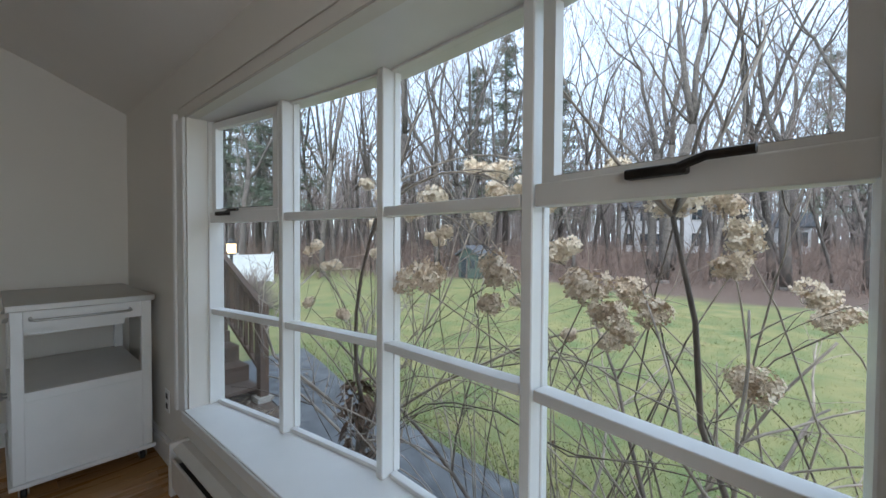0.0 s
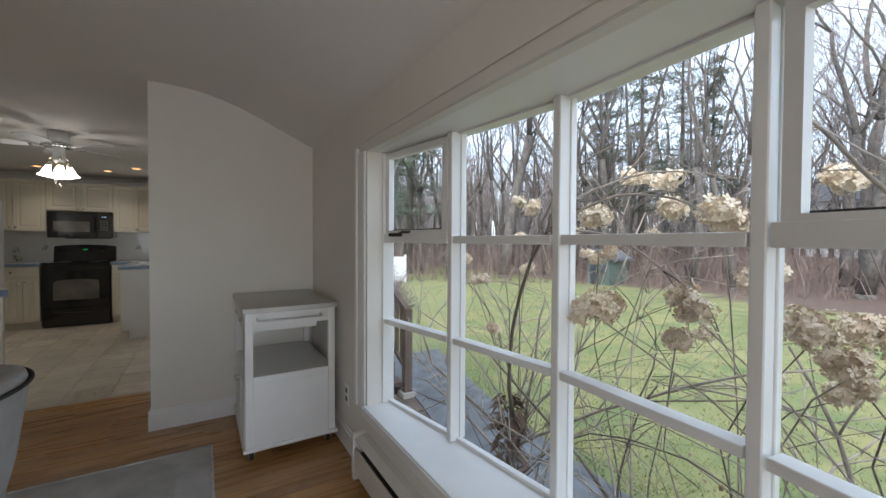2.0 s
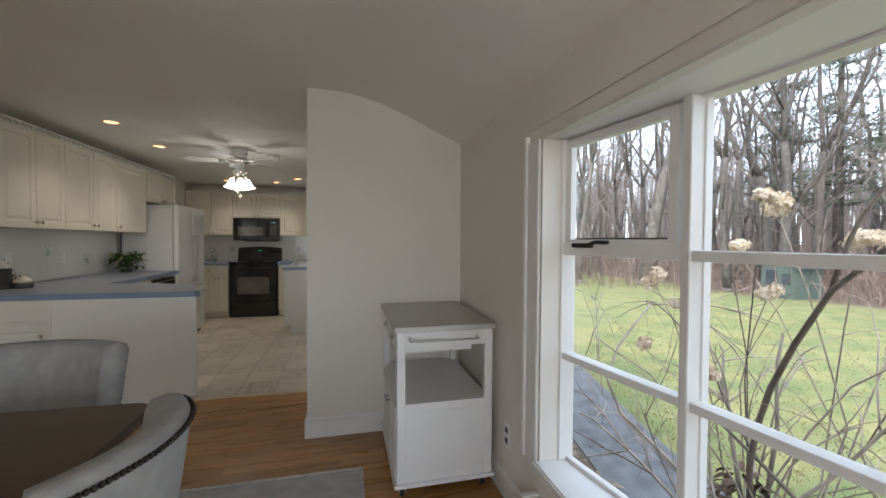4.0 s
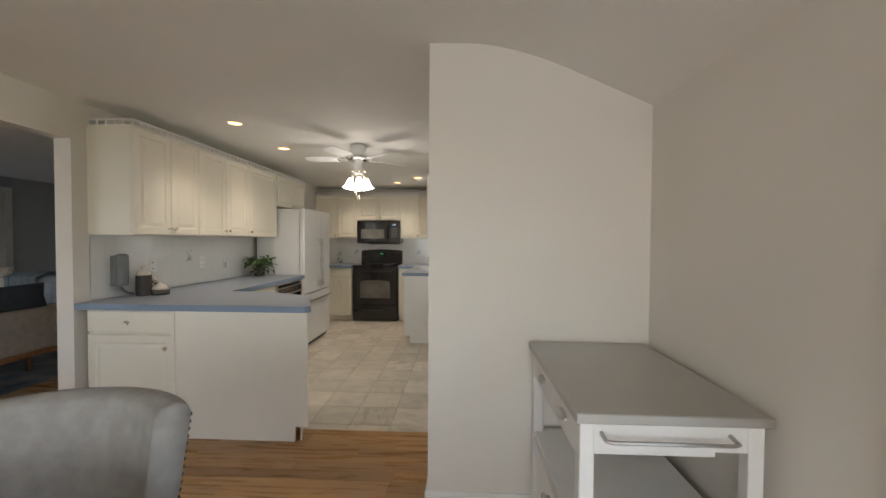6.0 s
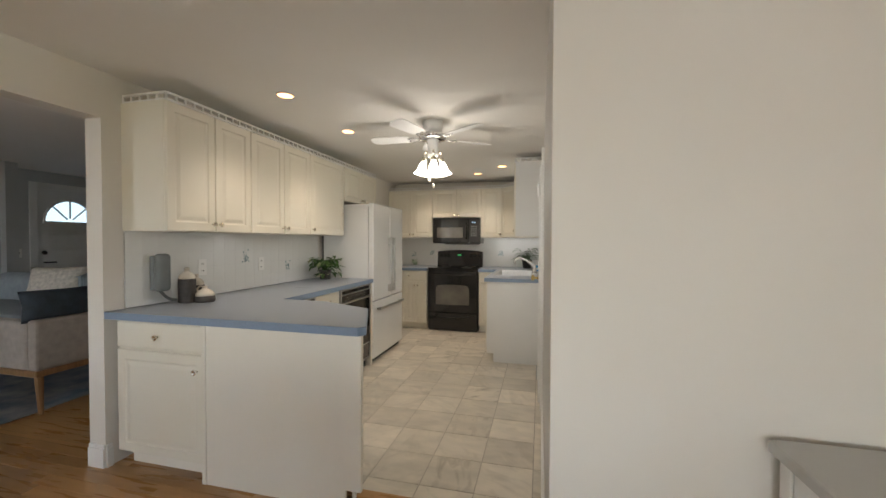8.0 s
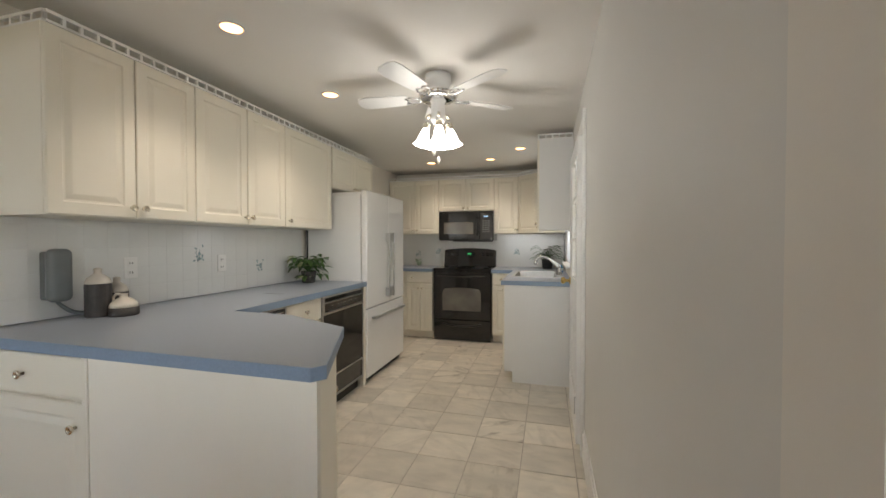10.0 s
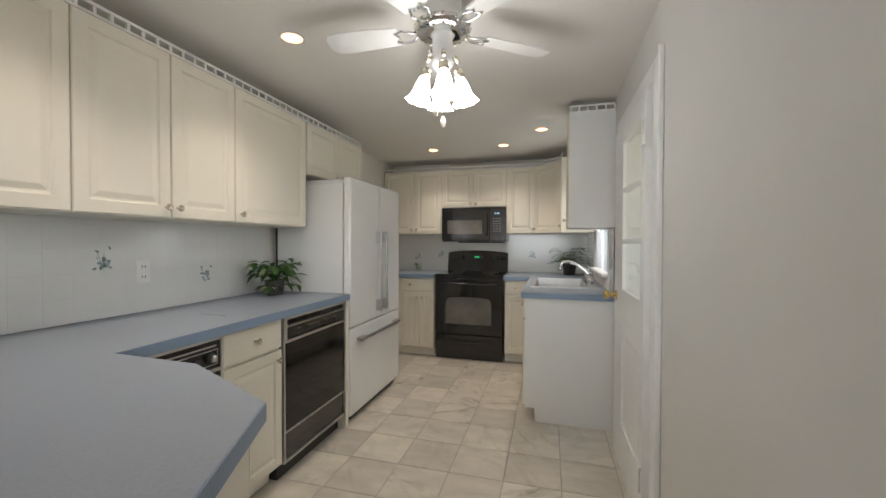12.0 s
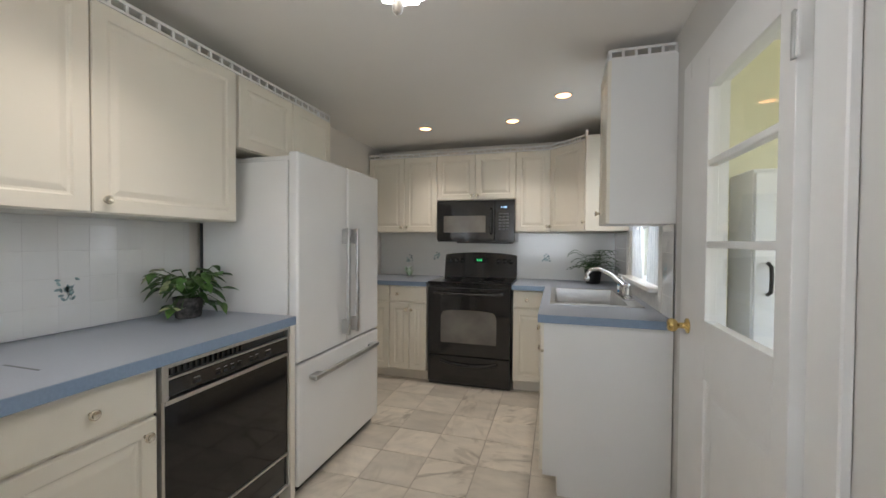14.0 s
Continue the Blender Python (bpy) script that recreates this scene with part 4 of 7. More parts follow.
for i, (x, y) in enumerate(BOW):
    w = (0.030, 0.016, 0.016, 0.0145, 0.030)[i]
    part("mullion", box(x, x + FD + 0.012, y - w, y + w, SEAT, HEAD, 0.003), TRIM, win)
    if i in (1, 2, 3):
        part("stop", box(x + 0.047, x + FD + 0.02, y - w - 0.006, y + w + 0.006, SEAT + 0.01, HEAD - 0.003, 0.002), TRIM, win)
for i in range(4):
    p, a, n, ln = facet(BOW[i], BOW[i + 1])
    vent = i in (0, 3)
    e = 0.02
    part("rail", turned_box(p, a, n, e, ln - e, 0.004, FD, RAIL_LOW - 0.006, RAIL_LOW + 0.022, 0.003), TRIM, win)
    part("rail", turned_box(p, a, n, e, ln - e, 0.002, FD, RAIL_HIGH - 0.02, RAIL_HIGH + (0.03 if vent else 0.012), 0.003), TRIM, win)
    part("bottom_rail", turned_box(p, a, n, e, ln - e, 0.028, FD, SEAT, SEAT + 0.016, 0.003), TRIM, win)
    part("top_rail", turned_box(p, a, n, e, ln - e, 0.03, FD, HEAD - 0.009, HEAD, 0.002), TRIM, win)
    for z0, z1 in ((SEAT + 0.015, RAIL_LOW), (RAIL_LOW + 0.015, RAIL_HIGH), (RAIL_HIGH + 0.02, HEAD - 0.015)):
        g = part("pane", turned_box(p, a, n, e, ln - e, 0.042, 0.046, z0, z1), GLASS, win)
        g.visible_shadow = False
    if vent:
        s0, s1 = 0.032, ln - 0.032
        z0, z1 = RAIL_HIGH + 0.03, HEAD - 0.012
        t = 0.014
        bm = bmesh.new()
        for u0, u1, za, zb in ((s0, s1, z0, z0 + t), (s0, s1, z1 - 0.03, z1), (s0, s0 + 0.032, z0 + t, z1 - 0.03), (s1 - 0.032, s1, z0 + t, z1 - 0.03)):
            turned_box(p, a, n, u0, u1, 0.012, 0.04, za, zb, 0.0, bm)
        sash = part("vent_sash", bm, TRIM, win)
        part("weather_strip", turned_box(p, a, n, s0 + 0.03, s1 - 0.03, 0.038, 0.041, z0 + t - 0.002, z0 + t + 0.006), BLACK_MATTE, sash)
        o = p + a * (0.5 * ln)
        u0 = 0.10 if i == 0 else 0.232
        part("operator", turned_box(p, a, n, u0, u0 + 0.10, -0.016, 0.006, RAIL_HIGH + 0.012, RAIL_HIGH + 0.03, 0.004), BRONZE, win, "dark bronze vent operator")
        part("crank", tube([p + a * (u0 + 0.09) - n * 0.012 + Z * (RAIL_HIGH + 0.024), p + a * (u0 + 0.13) - n * 0.02 + Z * (RAIL_HIGH + 0.034), p + a * (u0 + 0.19) - n * 0.018 + Z * (RAIL_HIGH + 0.034)], 0.0075, 8), BRONZE, win, "dark bronze crank arm")
outer = [(x + FD + 0.02, y) for x, y in BOW]
part("seat_board", prism([(WX - 0.018, OPEN1 + 0.005), (WX - 0.018, OPEN0 - 0.005), (0.90, 0.03), *reversed(outer), (0.90, 2.32)], SEAT - 0.028, SEAT, bevel=0.003), TRIM, win, "white gloss window seat board")
part("seat_nosing", box(WX - 0.026, WX - 0.0185, OPEN0 - 0.03, OPEN1 + 0.02, SEAT - 0.05, SEAT - 0.004, 0.003), TRIM, win)
part("head_board", prism([(WX + 0.001, OPEN1 + 0.02), (WX + 0.001, OPEN0 - 0.02), (0.90, 0.02), *reversed(outer), (0.90, 2.34)], HEAD, HEAD + 0.028), TRIM, win, "white gloss soffit board")
for yy, w in ((OPEN1, 1), (OPEN0, -1)):
    part("jamb", box(WX + 0.001, 0.955, min(yy + 0.002 * w, yy + 0.03 * w), max(yy + 0.002 * w, yy + 0.03 * w), SEAT, HEAD), TRIM, win)
    part("casing", box(WX - 0.014, WX, min(yy + 0.012 * w, yy + 0.11 * w), max(yy + 0.012 * w, yy + 0.11 * w), SEAT - 0.03, HEAD + 0.0, 0.004), TRIM, win)
    part("casing_edge", box(WX - 0.024, WX, min(yy + 0.11 * w, yy + 0.135 * w), max(yy + 0.11 * w, yy + 0.135 * w), SEAT - 0.03, HEAD + 0.03, 0.004), TRIM, win)
part("head_casing", box(WX - 0.004, WX, OPEN0 - 0.13, OPEN1 + 0.13, HEAD, HEAD + 0.05, 0.002), WALL, win)
part("head_lining", box(WX + 0.001, 0.856, OPEN0 - 0.01, OPEN1 + 0.01, HEAD - 0.004, HEAD - 0.0005), WALL, win, "wall-coloured strip under the window head")
part("head_moulding", box(WX - 0.006, WX, OPEN0 - 0.13, OPEN1 + 0.13, HEAD + 0.052, HEAD + 0.064, 0.002), WALL, win)
# outer shell that closes the bow below and above
shell = [(WX + WT, 2.33), (0.96, 2.33), *[(x + FD, y) for x, y in BOW], (0.96, 0.03), (WX + WT, 0.03)]
single("bow_apron", prism(shell, SEAT - 0.32, SEAT - 0.03), TRIM, "white boarded apron under the bow window", "trim", kind="structure")
single("bow_roof", prism([(x + (0.075 if x > 0.94 else 0), y) for x, y in shell], HEAD + 0.006, HEAD + 0.12), TRIM, "white soffit and roof over the bow window", "trim", kind="structure")
single("house_footing", box(WX, WX + WT, FY - 0.1, 5.0, -0.8, -0.1), GROUT, "grey foundation wall below the window", "wall", kind="structure")


# ---- skirtings, heater, outlet ----
def skirting(line, name="baseboard", z0=0.0):
    b = thing(name, (*line[0], 0), "white painted wooden baseboard", "baseboard", kind="structure")
    for p, q in zip(line, line[1:]):
        p, q = Vector((*p, 0)), Vector((*q, 0))
        a = (q - p).normalized()
        n = Vector((a.y, -a.x, 0))
        part("board", turned_box(p, a, n, 0, (q - p).length, 0.0, 0.014, z0, 0.112, 0.001), TRIM, b)
        part("cap", turned_box(p, a, n, 0, (q - p).length, 0.0, 0.009, 0.112, 0.134, 0.003), TRIM, b)


skirting([(RX, 5.60), (RX, WY)], z0=KF)
skirting([(RX - 0.014, WY), (WX, WY)])
skirting([(WX, WY - 0.014), (WX, 2.36)])
skirting([(LX - WT, LR1), (LX, LR1), (LX, 4.135)])
heater = thing("baseboard_heater", (0.77, 0.3, 0), "white metal hydronic baseboard heater under the window", "heater")
HWHITE = material("heater_enamel", (0.72, 0.69, 0.64), 0.4, vary=0.03, scale=8, bump=0.03)
part("back_plate", box(0.79, WX - 0.001, FY + 0.2, 2.27, 0.02, 0.235), HWHITE, heater)
part("front_cover", box(0.735, 0.747, FY + 0.2, 2.255, 0.045, 0.175, 0.003), HWHITE, heater)
bm = bmesh.new()
hp = [(0.79, 0.235), (0.775, 0.238), (0.742, 0.218), (0.742, 0.212), (0.775, 0.23), (0.79, 0.228)]
l0, l1 = [bm.verts.new((x, FY + 0.2, z)) for x, z in hp], [bm.verts.new((x, 2.255, z)) for x, z in hp]
for i in range(len(hp)):
    bm.faces.new((l0[i], l0[(i + 1) % len(hp)], l1[(i + 1) % len(hp)], l1[i]))
bmesh.ops.recalc_face_normals(bm, faces=bm.faces)
part("damper", bm, HWHITE, heater)
part("fins", box(0.752, 0.785, FY + 0.25, 2.22, 0.08, 0.16), BLACK_MATTE, heater, "dark heating fins")
part("end_cap", box(0.730, WX - 0.001, 2.255, 2.285, 0.0, 0.245, 0.006, 2), HWHITE, heater)


def outlet(o, across, n, label="white duplex wall outlet", socket=None):
    o, a, n = Vector(o), Vector(across), Vector(n)
    t = thing("wall_outlet", o, label, "outlet", "wall outlets")
    part("plate", turned_box(o, a, n, -0.036, 0.036, 0.0, 0.005, o.z - 0.058, o.z + 0.058, 0.002), TRIM, t)
    for dz in (-0.026, 0.026):
        part("socket", turned_box(o, a, n, -0.016, 0.016, 0.005, 0.0065, o.z + dz - 0.015, o.z + dz + 0.015, 0.001), socket or TRIM, t)
        for du in (-0.007, 0.007):
            part("slot", turned_box(o, a, n, du - 0.0018, du + 0.0018, 0.0066, 0.0072, o.z + dz - 0.006, o.z + dz + 0.006), BLACK_MATTE, t)


outlet((WX, 2.60, 0.325), Y, -X, "white duplex wall outlet with black sockets", BLACK_MATTE)

# ---- serving cart ----
cart = thing("kitchen_cart", (0.51, 3.0, 0), "white wooden kitchen cart with steel top on casters", "cart")
CX0, CX1, CY0, CY1 = 0.262, 0.764, 2.695, 3.422
CZ0, CZ1 = 0.07, 0.872
WHITE_WOOD = material("white_painted_wood", (0.78, 0.77, 0.75), 0.4, vary=0.015, scale=6, fine=60, bump=0.05)
ZINC = material("worn_steel_sheet", (0.50, 0.49, 0.47), 0.40, 0.75, vary=0.025, scale=3, fine=90, bump=0.03)
part("top", box(CX0 - 0.014, CX1 + 0.012, CY0 - 0.018, CY1 + 0.018, CZ1, 0.902, 0.003), ZINC, cart, "worn stainless steel top")
for x in (CX0, CX1 - 0.042):
    for y in (CY0, CY1 - 0.042):
        part("leg", box(x, x + 0.042, y, y + 0.042, CZ0 + 0.02, CZ1, 0.003), WHITE_WOOD, cart)
part("base_board", box(CX0 - 0.012, CX1 + 0.012, CY0 - 0.012, CY1 + 0.012, CZ0, CZ0 + 0.02, 0.003), WHITE_WOOD, cart)
part("end_rail", box(CX0 + 0.042, CX1 - 0.042, CY0 + 0.006, CY0 + 0.024, 0.79, CZ1), WHITE_WOOD, cart)
part("end_rail", box(CX0 + 0.042, CX1 - 0.042, CY1 - 0.024, CY1 - 0.006, 0.79, CZ1), WHITE_WOOD, cart)
part("side_rail", box(CX1 - 0.024, CX1 - 0.006, CY0 + 0.042, CY1 - 0.042, 0.76, CZ1), WHITE_WOOD, cart)
part("shelf", box(CX0 + 0.01, CX1 - 0.01, CY0 + 0.012, CY1 - 0.012, 0.475, 0.495), WHITE_WOOD, cart)
part("lower_end_panel", box(CX0 + 0.042, CX1 - 0.042, CY0 + 0.008, CY0 + 0.026, CZ0 + 0.02, 0.475), WHITE_WOOD, cart)
part("lower_end_trim", box(CX0 + 0.042, CX1 - 0.042, CY0 + 0.003, CY0 + 0.02, 0.455, 0.498, 0.002), WHITE_WOOD, cart)
part("lower_end_panel", box(CX0 + 0.042, CX1 - 0.042, CY1 - 0.026, CY1 - 0.008, CZ0 + 0.02, 0.475), WHITE_WOOD, cart)
part("back_panel", box(CX1 - 0.02, CX1 - 0.008, CY0 + 0.042, CY1 - 0.042, CZ0 + 0.02, 0.475), WHITE_WOOD, cart)
for y0, y1 in ((CY0 + 0.046, 2.998), (3.002, CY1 - 0.046)):
    dr = part("drawer", box(CX0 + 0.003, CX0 + 0.40, y0, y1, 0.752, 0.866, 0.002), WHITE_WOOD, cart)
    bm = bmesh.new()
    yc = (y0 + y1) / 2
    prof = [(0.0, 0.018), (0.008, 0.017), (0.016, 0.013), (0.021, 0.006), (0.023, -0.002)]
    rings = []
    for d, z in prof:
        ring = []
        for j in range(13):
            t = math.pi * j / 12
            ring.append(bm.verts.new((CX0 + 0.003 - max(0.0005, d * (0.25 + 0.75 * math.sin(t))), yc - 0.042 * math.cos(t), 0.808 + z * (0.3 + 0.7 * math.sin(t)) )))
        rings.append(ring)
    for r0, r1 in zip(rings, rings[1:]):
        for j in range(12):
            bm.faces.new((r0[j], r0[j + 1], r1[j + 1], r1[j]))
    bmesh.ops.recalc_face_normals(bm, faces=bm.faces)
    part("cup_pull", bm, STEEL_SOFT, dr, "brushed steel cup pull", smooth=True)
    cd = part("door", stepped((CX0 + 0.012, y1, CZ0 + 0.024), -Y, -X, y1 - y0, 0.375, [(0, 0), (0, 0.014), (0.003, 0.016), (0.04, 0.016), (0.044, 0.010), (0.05, 0.010)]), WHITE_WOOD, cart)
    knob((CX0 - 0.004, y0 + 0.03 if y0 > 2.9 else y1 - 0.03, 0.42), -X, cd, "knob", STEEL_SOFT, 0.013)
part("towel_bar", tube([(0.325, CY0 + 0.006, 0.838), (0.325, CY0 - 0.03, 0.832), (0.34, CY0 - 0.034, 0.83), (0.66, CY0 - 0.034, 0.83), (0.675, CY0 - 0.03, 0.832), (0.675, CY0 + 0.006, 0.838)], 0.006, 8), STEEL_SOFT, cart, "steel towel bar", smooth=True)
for x in (CX0 + 0.035, CX1 - 0.035):
    for y in (CY0 + 0.04, CY1 - 0.04):
        c = part("caster", lathe([(0.023, -0.010), (0.0255, -0.006), (0.0255, 0.006), (0.023, 0.010)], (x, y + 0.012, 0.026), 18, axis="x"), BLACK_MATTE, cart, smooth=True)
        bm = box(x - 0.017, x + 0.017, y - 0.012, y + 0.02, 0.058, CZ0, 0.002)
        for sx in (-0.017, 0.013):
            box(x + sx, x + sx + 0.004, y - 0.005, y + 0.024, 0.02, 0.06, bm=bm)
        part("fork", bm, STEEL_SOFT, c)
cart.scale = (1, 1, 0.975)

# ---- rug, table and chairs ----
rugm = bmesh.new()
bmesh.ops.create_grid(rugm, x_segments=60, y_segments=60, size=0.5)
for v in rugm.verts:
    x, y = -1.12 + v.co.x * 2.45, 1.73 + v.co.y * 2.60
    v.co = (x + 0.006 * noise.noise((y * 3, 1.0, 0)), y + 0.012 * noise.noise((x * 2.3, 0, 4.0)), 0.009 + 0.003 * noise.noise((x * 5, y * 5, 2)))
rug = thing("area_rug", (-1.12, 1.73, 0), "pale grey distressed woven area rug", "rug")
part("weave", rugm, RUG, rug, smooth=True)
RUGB = material("rug_border", (0.50, 0.49, 0.47), 0.95, vary=0.12, scale=30, fine=300, bump=0.6)
bm = bmesh.new()
for b in ((-2.345, 0.105, 3.018, 3.035), (0.095, 0.112, 0.43, 3.03)):
    box(*b, 0.0, 0.013, 0.003, bm=bm)
part("border", bm, RUGB, rug)
WALNUT = material("dark_walnut", (0.085, 0.048, 0.028), 0.35, vary=0.0, scale=3, fine=60, bump=0.05, second=(0.05, 0.028, 0.016), stretch=(1, 12, 1))
table = thing("dining_table", (-1.3, 1.75, 0), "dark walnut dining table with rounded corners", "table")
pts = []
for cx, cy, a0 in ((-0.66, 2.22, 0), (-2.0, 2.26, 90), (-2.0, 1.22, 180), (-0.66, 1.22, 270)):
    for k in range(5):
        a = radians(a0 + 22.5 * k)
        pts.append((cx + 0.06 * math.cos(a), cy + 0.06 * math.sin(a)))
part("tabletop", prism(pts, 0.725, 0.758), WALNUT, table)
part("apron", prism([(-0.72, 1.28), (-0.72, 2.16), (-1.94, 2.16), (-1.94, 1.28)], 0.64, 0.725), WALNUT, table)
for x in (-0.76, -1.90):
    for y in (1.32, 2.12):
        part("leg", tube([(x, y, 0.012), (x, y, 0.64)], 0.026, 8, taper=0.036), WALNUT, table)
LINEN = material("grey_linen", (0.35, 0.34, 0.325), 0.9, vary=0.06, scale=18, fine=420, bump=0.7, bump_size=0.003)
NAIL = material("dark_nailheads", (0.05, 0.045, 0.04), 0.4, 0.8, bump=0)


def barrel_chair(at, turn, label, r1=0.335, half=43, rim=True):
    """An upholstered dining chair whose curved back ends in nail-studded edges; it faces -x before it is turned."""
    c = thing("dining_chair", (0, 0, 0), label, "chair", "dining chairs")
    bm = bmesh.new()
    steps, r0, cx = 22, r1 - 0.06, 0.315 - r1
    cols = []
    for i in range(steps + 1):
        a = radians(half * (2 * i / steps - 1))
        e = abs(2 * i / steps - 1)
        top = 0.868 - 0.006 * e ** 4
        prof = [(r1 - 0.05, 0.40), (r1 + 0.0, 0.62), (r1 + 0.03, top - 0.03), (r1 + 0.022, top - 0.008), (r1 - 0.005, top), (r0 + 0.015, top - 0.006), (r0, top - 0.03), (r0 - 0.025, 0.62), (r0 - 0.035, 0.40)]
        cols.append([bm.verts.new((cx + r * math.cos(a), r * 0.98 * math.sin(a), z)) for r, z in prof])
    m = len(cols[0])
    for p, q in zip(cols, cols[1:]):
        for k in range(m):
            bm.faces.new((p[k], q[k], q[(k + 1) % m], p[(k + 1) % m]))
    bm.faces.new(list(reversed(cols[0]))), bm.faces.new(cols[-1])
    bmesh.ops.recalc_face_normals(bm, faces=bm.faces)
    back = part("backrest", bm, LINEN, c, smooth=True)
    nb = bmesh.new()
    spots = []
    for i in range(47 if rim else 0):
        u = i / 46
        a = radians((half - 0.6) * (2 * u - 1))
        e = abs(2 * u - 1)
        spots.append(((r1 + 0.033) * math.cos(a) + cx, (r1 + 0.033) * 0.98 * math.sin(a), 0.868 - 0.006 * e ** 4 - 0.022))
    for sgn in (-1, 1):
        for k in range(16):
            z = 0.82 - k * 0.022
            rr = r1 + 0.030 - (0.82 - z) * 0.14
            a = radians((half - 1.6) * sgn)
            spots.append((rr * math.cos(a) + cx, rr * 0.98 * math.sin(a), z))
    for s in spots:
        bmesh.ops.create_icosphere(nb, subdivisions=1, radius=0.0075, matrix=Matrix.Translation(s))
    part("nailhead_trim", nb, NAIL, c, "dark nailhead trim")
    part("seat", box(-0.27, 0.24, -0.225, 0.225, 0.37, 0.48, 0.03, 3), LINEN, c, smooth=False)
    for x in (-0.26, 0.22):
        for y in (-0.21, 0.21):
            part("leg", tube([(x, y, 0.37), (x + (0.03 if x > 0 else -0.01), y * 1.05, 0.0)], 0.024, 8, taper=0.015), WALNUT, c)
    c.matrix_basis = pose(*at, 0, 0, turn)
    return c


ch = barrel_chair((-0.70, 1.815, 0.013), -4, "grey linen barrel-back dining chair with nailhead trim")
barrel_chair((-1.19, 2.497, 0.0), 90, "grey linen dining chair at the far side of the table", 0.45, 40, False)

# ---- living room beyond the opening ----
BLUEW = material("blue_grey_wall_paint", (0.50, 0.505, 0.51), 0.65, vary=0.012, scale=2, fine=260, bump=0.05)
LRX, LRY0, LRY1 = -7.10, 1.2, 8.0


def lr_wall(name, *boxes):
    bm = bmesh.new()
    for b in boxes:
        box(*b, bm=bm)
    return tagged(part(name, bm, BLUEW), "pale blue-grey painted living room wall", "wall", kind="structure")


lr_wall("wall_living_far", (LRX - WT, LRX, LRY0, 6.30, 0, CZ), (LRX - WT, LRX, 7.26, LRY1, 0, CZ), (LRX - WT, LRX, 6.30, 7.26, 2.06, CZ))
lr_wall("wall_living_back", (LRX - WT, LX - WT, LRY1, LRY1 + WT, 0, CZ))
lr_wall("wall_living_front", (LRX - WT, -5.5, LRY0 - WT, LRY0, 0, CZ), (-4.3, LX - WT, LRY0 - WT, LRY0, 0, CZ), (-5.5, -4.3, LRY0 - WT, LRY0, 0, 0.9), (-5.5, -4.3, LRY0 - WT, LRY0, 1.95, CZ))
lr_wall("wall_living_stub", (-6.75, -6.65, 5.75, 5.87, 0, CZ))
tagged(part("ceiling_living", box(LRX - WT, LX - WT - 0.001, LRY0 - WT, LRY1 + WT, CZ, CZ + 0.1), CEIL), "flat white living room ceiling", "ceiling", kind="structure")
g = thing("window_2", (-4.9, LRY0, 0.9), "plain living room window", "window", kind="structure")
part("frame", box(-4.93, -4.87, LRY0 - 0.08, LRY0 - 0.03, 0.9, 1.95), TRIM, g)
p_ = part("pane", box(-5.5, -4.3, LRY0 - 0.06, LRY0 - 0.055, 0.9, 1.95), GLASS, g)
p_.visible_shadow = False
fd = thing("door_1", (LRX, 6.78, 0), "white front door with half-round fanlight", "door", kind="structure")
bm = box(LRX - 0.05, LRX - 0.008, 6.302, 7.258, 0.01, 1.59)
CYF, RRF = 6.708, 0.315
cols = [(6.302, 1.59), (CYF - RRF, 1.59)] + [(CYF - RRF * math.cos(math.pi * k / 16), 1.59 + RRF * math.sin(math.pi * k / 16)) for k in range(1, 16)] + [(CYF + RRF, 1.59), (7.258, 1.59)]
for (ya, za), (yb, zb) in zip(cols, cols[1:]):
    for xx in (LRX - 0.05, LRX - 0.008):
        bm.faces.new([bm.verts.new(c) for c in ((xx, ya, za), (xx, yb, zb), (xx, yb, 2.059), (xx, ya, 2.059))])
    bm.faces.new([bm.verts.new(c) for c in ((LRX - 0.05, ya, za), (LRX - 0.05, yb, zb), (LRX - 0.008, yb, zb), (LRX - 0.008, ya, za))])
part("slab", bm, TRIM, fd)
for y0, y1, z0, z1 in ((6.22, 6.315, 0, 2.13), (7.245, 7.34, 0, 2.13), (6.315, 7.245, 2.045, 2.13)):
    part("casing", box(LRX, LRX + 0.018, y0, y1, z0, z1, 0.004), TRIM, fd)
bm = bmesh.new()
cy, cz, rr = 6.708, 1.59, 0.315
vs = [bm.verts.new((LRX - 0.03, cy + rr * math.cos(math.pi * k / 16), cz + rr * math.sin(math.pi * k / 16))) for k in range(17)]
bm.faces.new(vs)
# dark tint in the glass holds down the overbright sky behind it
part("fanlight", bm, glass("dimmed_fanlight_glass", 0.05, (0.17, 0.22, 0.26)), fd, "half-round glass light")
for k in range(3):
    a = math.pi * (k + 1) / 4
    part("muntin", tube([(LRX - 0.001, cy + 0.05 * math.cos(a), cz + 0.05 * math.sin(a)), (LRX - 0.001, cy + rr * math.cos(a), cz + rr * math.sin(a))], 0.012, 6), TRIM, fd)
part("fan_rim", tube([(LRX - 0.001, cy + rr * math.cos(math.pi * k / 16), cz + rr * math.sin(math.pi * k / 16)) for k in range(17)], 0.016, 6), TRIM, fd)
part("fan_rim", box(LRX - 0.012, LRX + 0.012, cy - rr - 0.015, cy + rr + 0.015, cz - 0.03, cz, 0.004), TRIM, fd)
for y0, y1, z0, z1 in ((6.42, 6.74, 0.18, 0.80), (6.82, 7.14, 0.18, 0.80), (6.42, 7.14, 1.16, 1.42)):
    part("panel", stepped((LRX - 0.008, y1, z0), -Y, X, y1 - y0, z1 - z0, [(0, 0), (0.012, -0.0005), (0.02, 0.002), (0.05, 0.004)]), TRIM, fd)
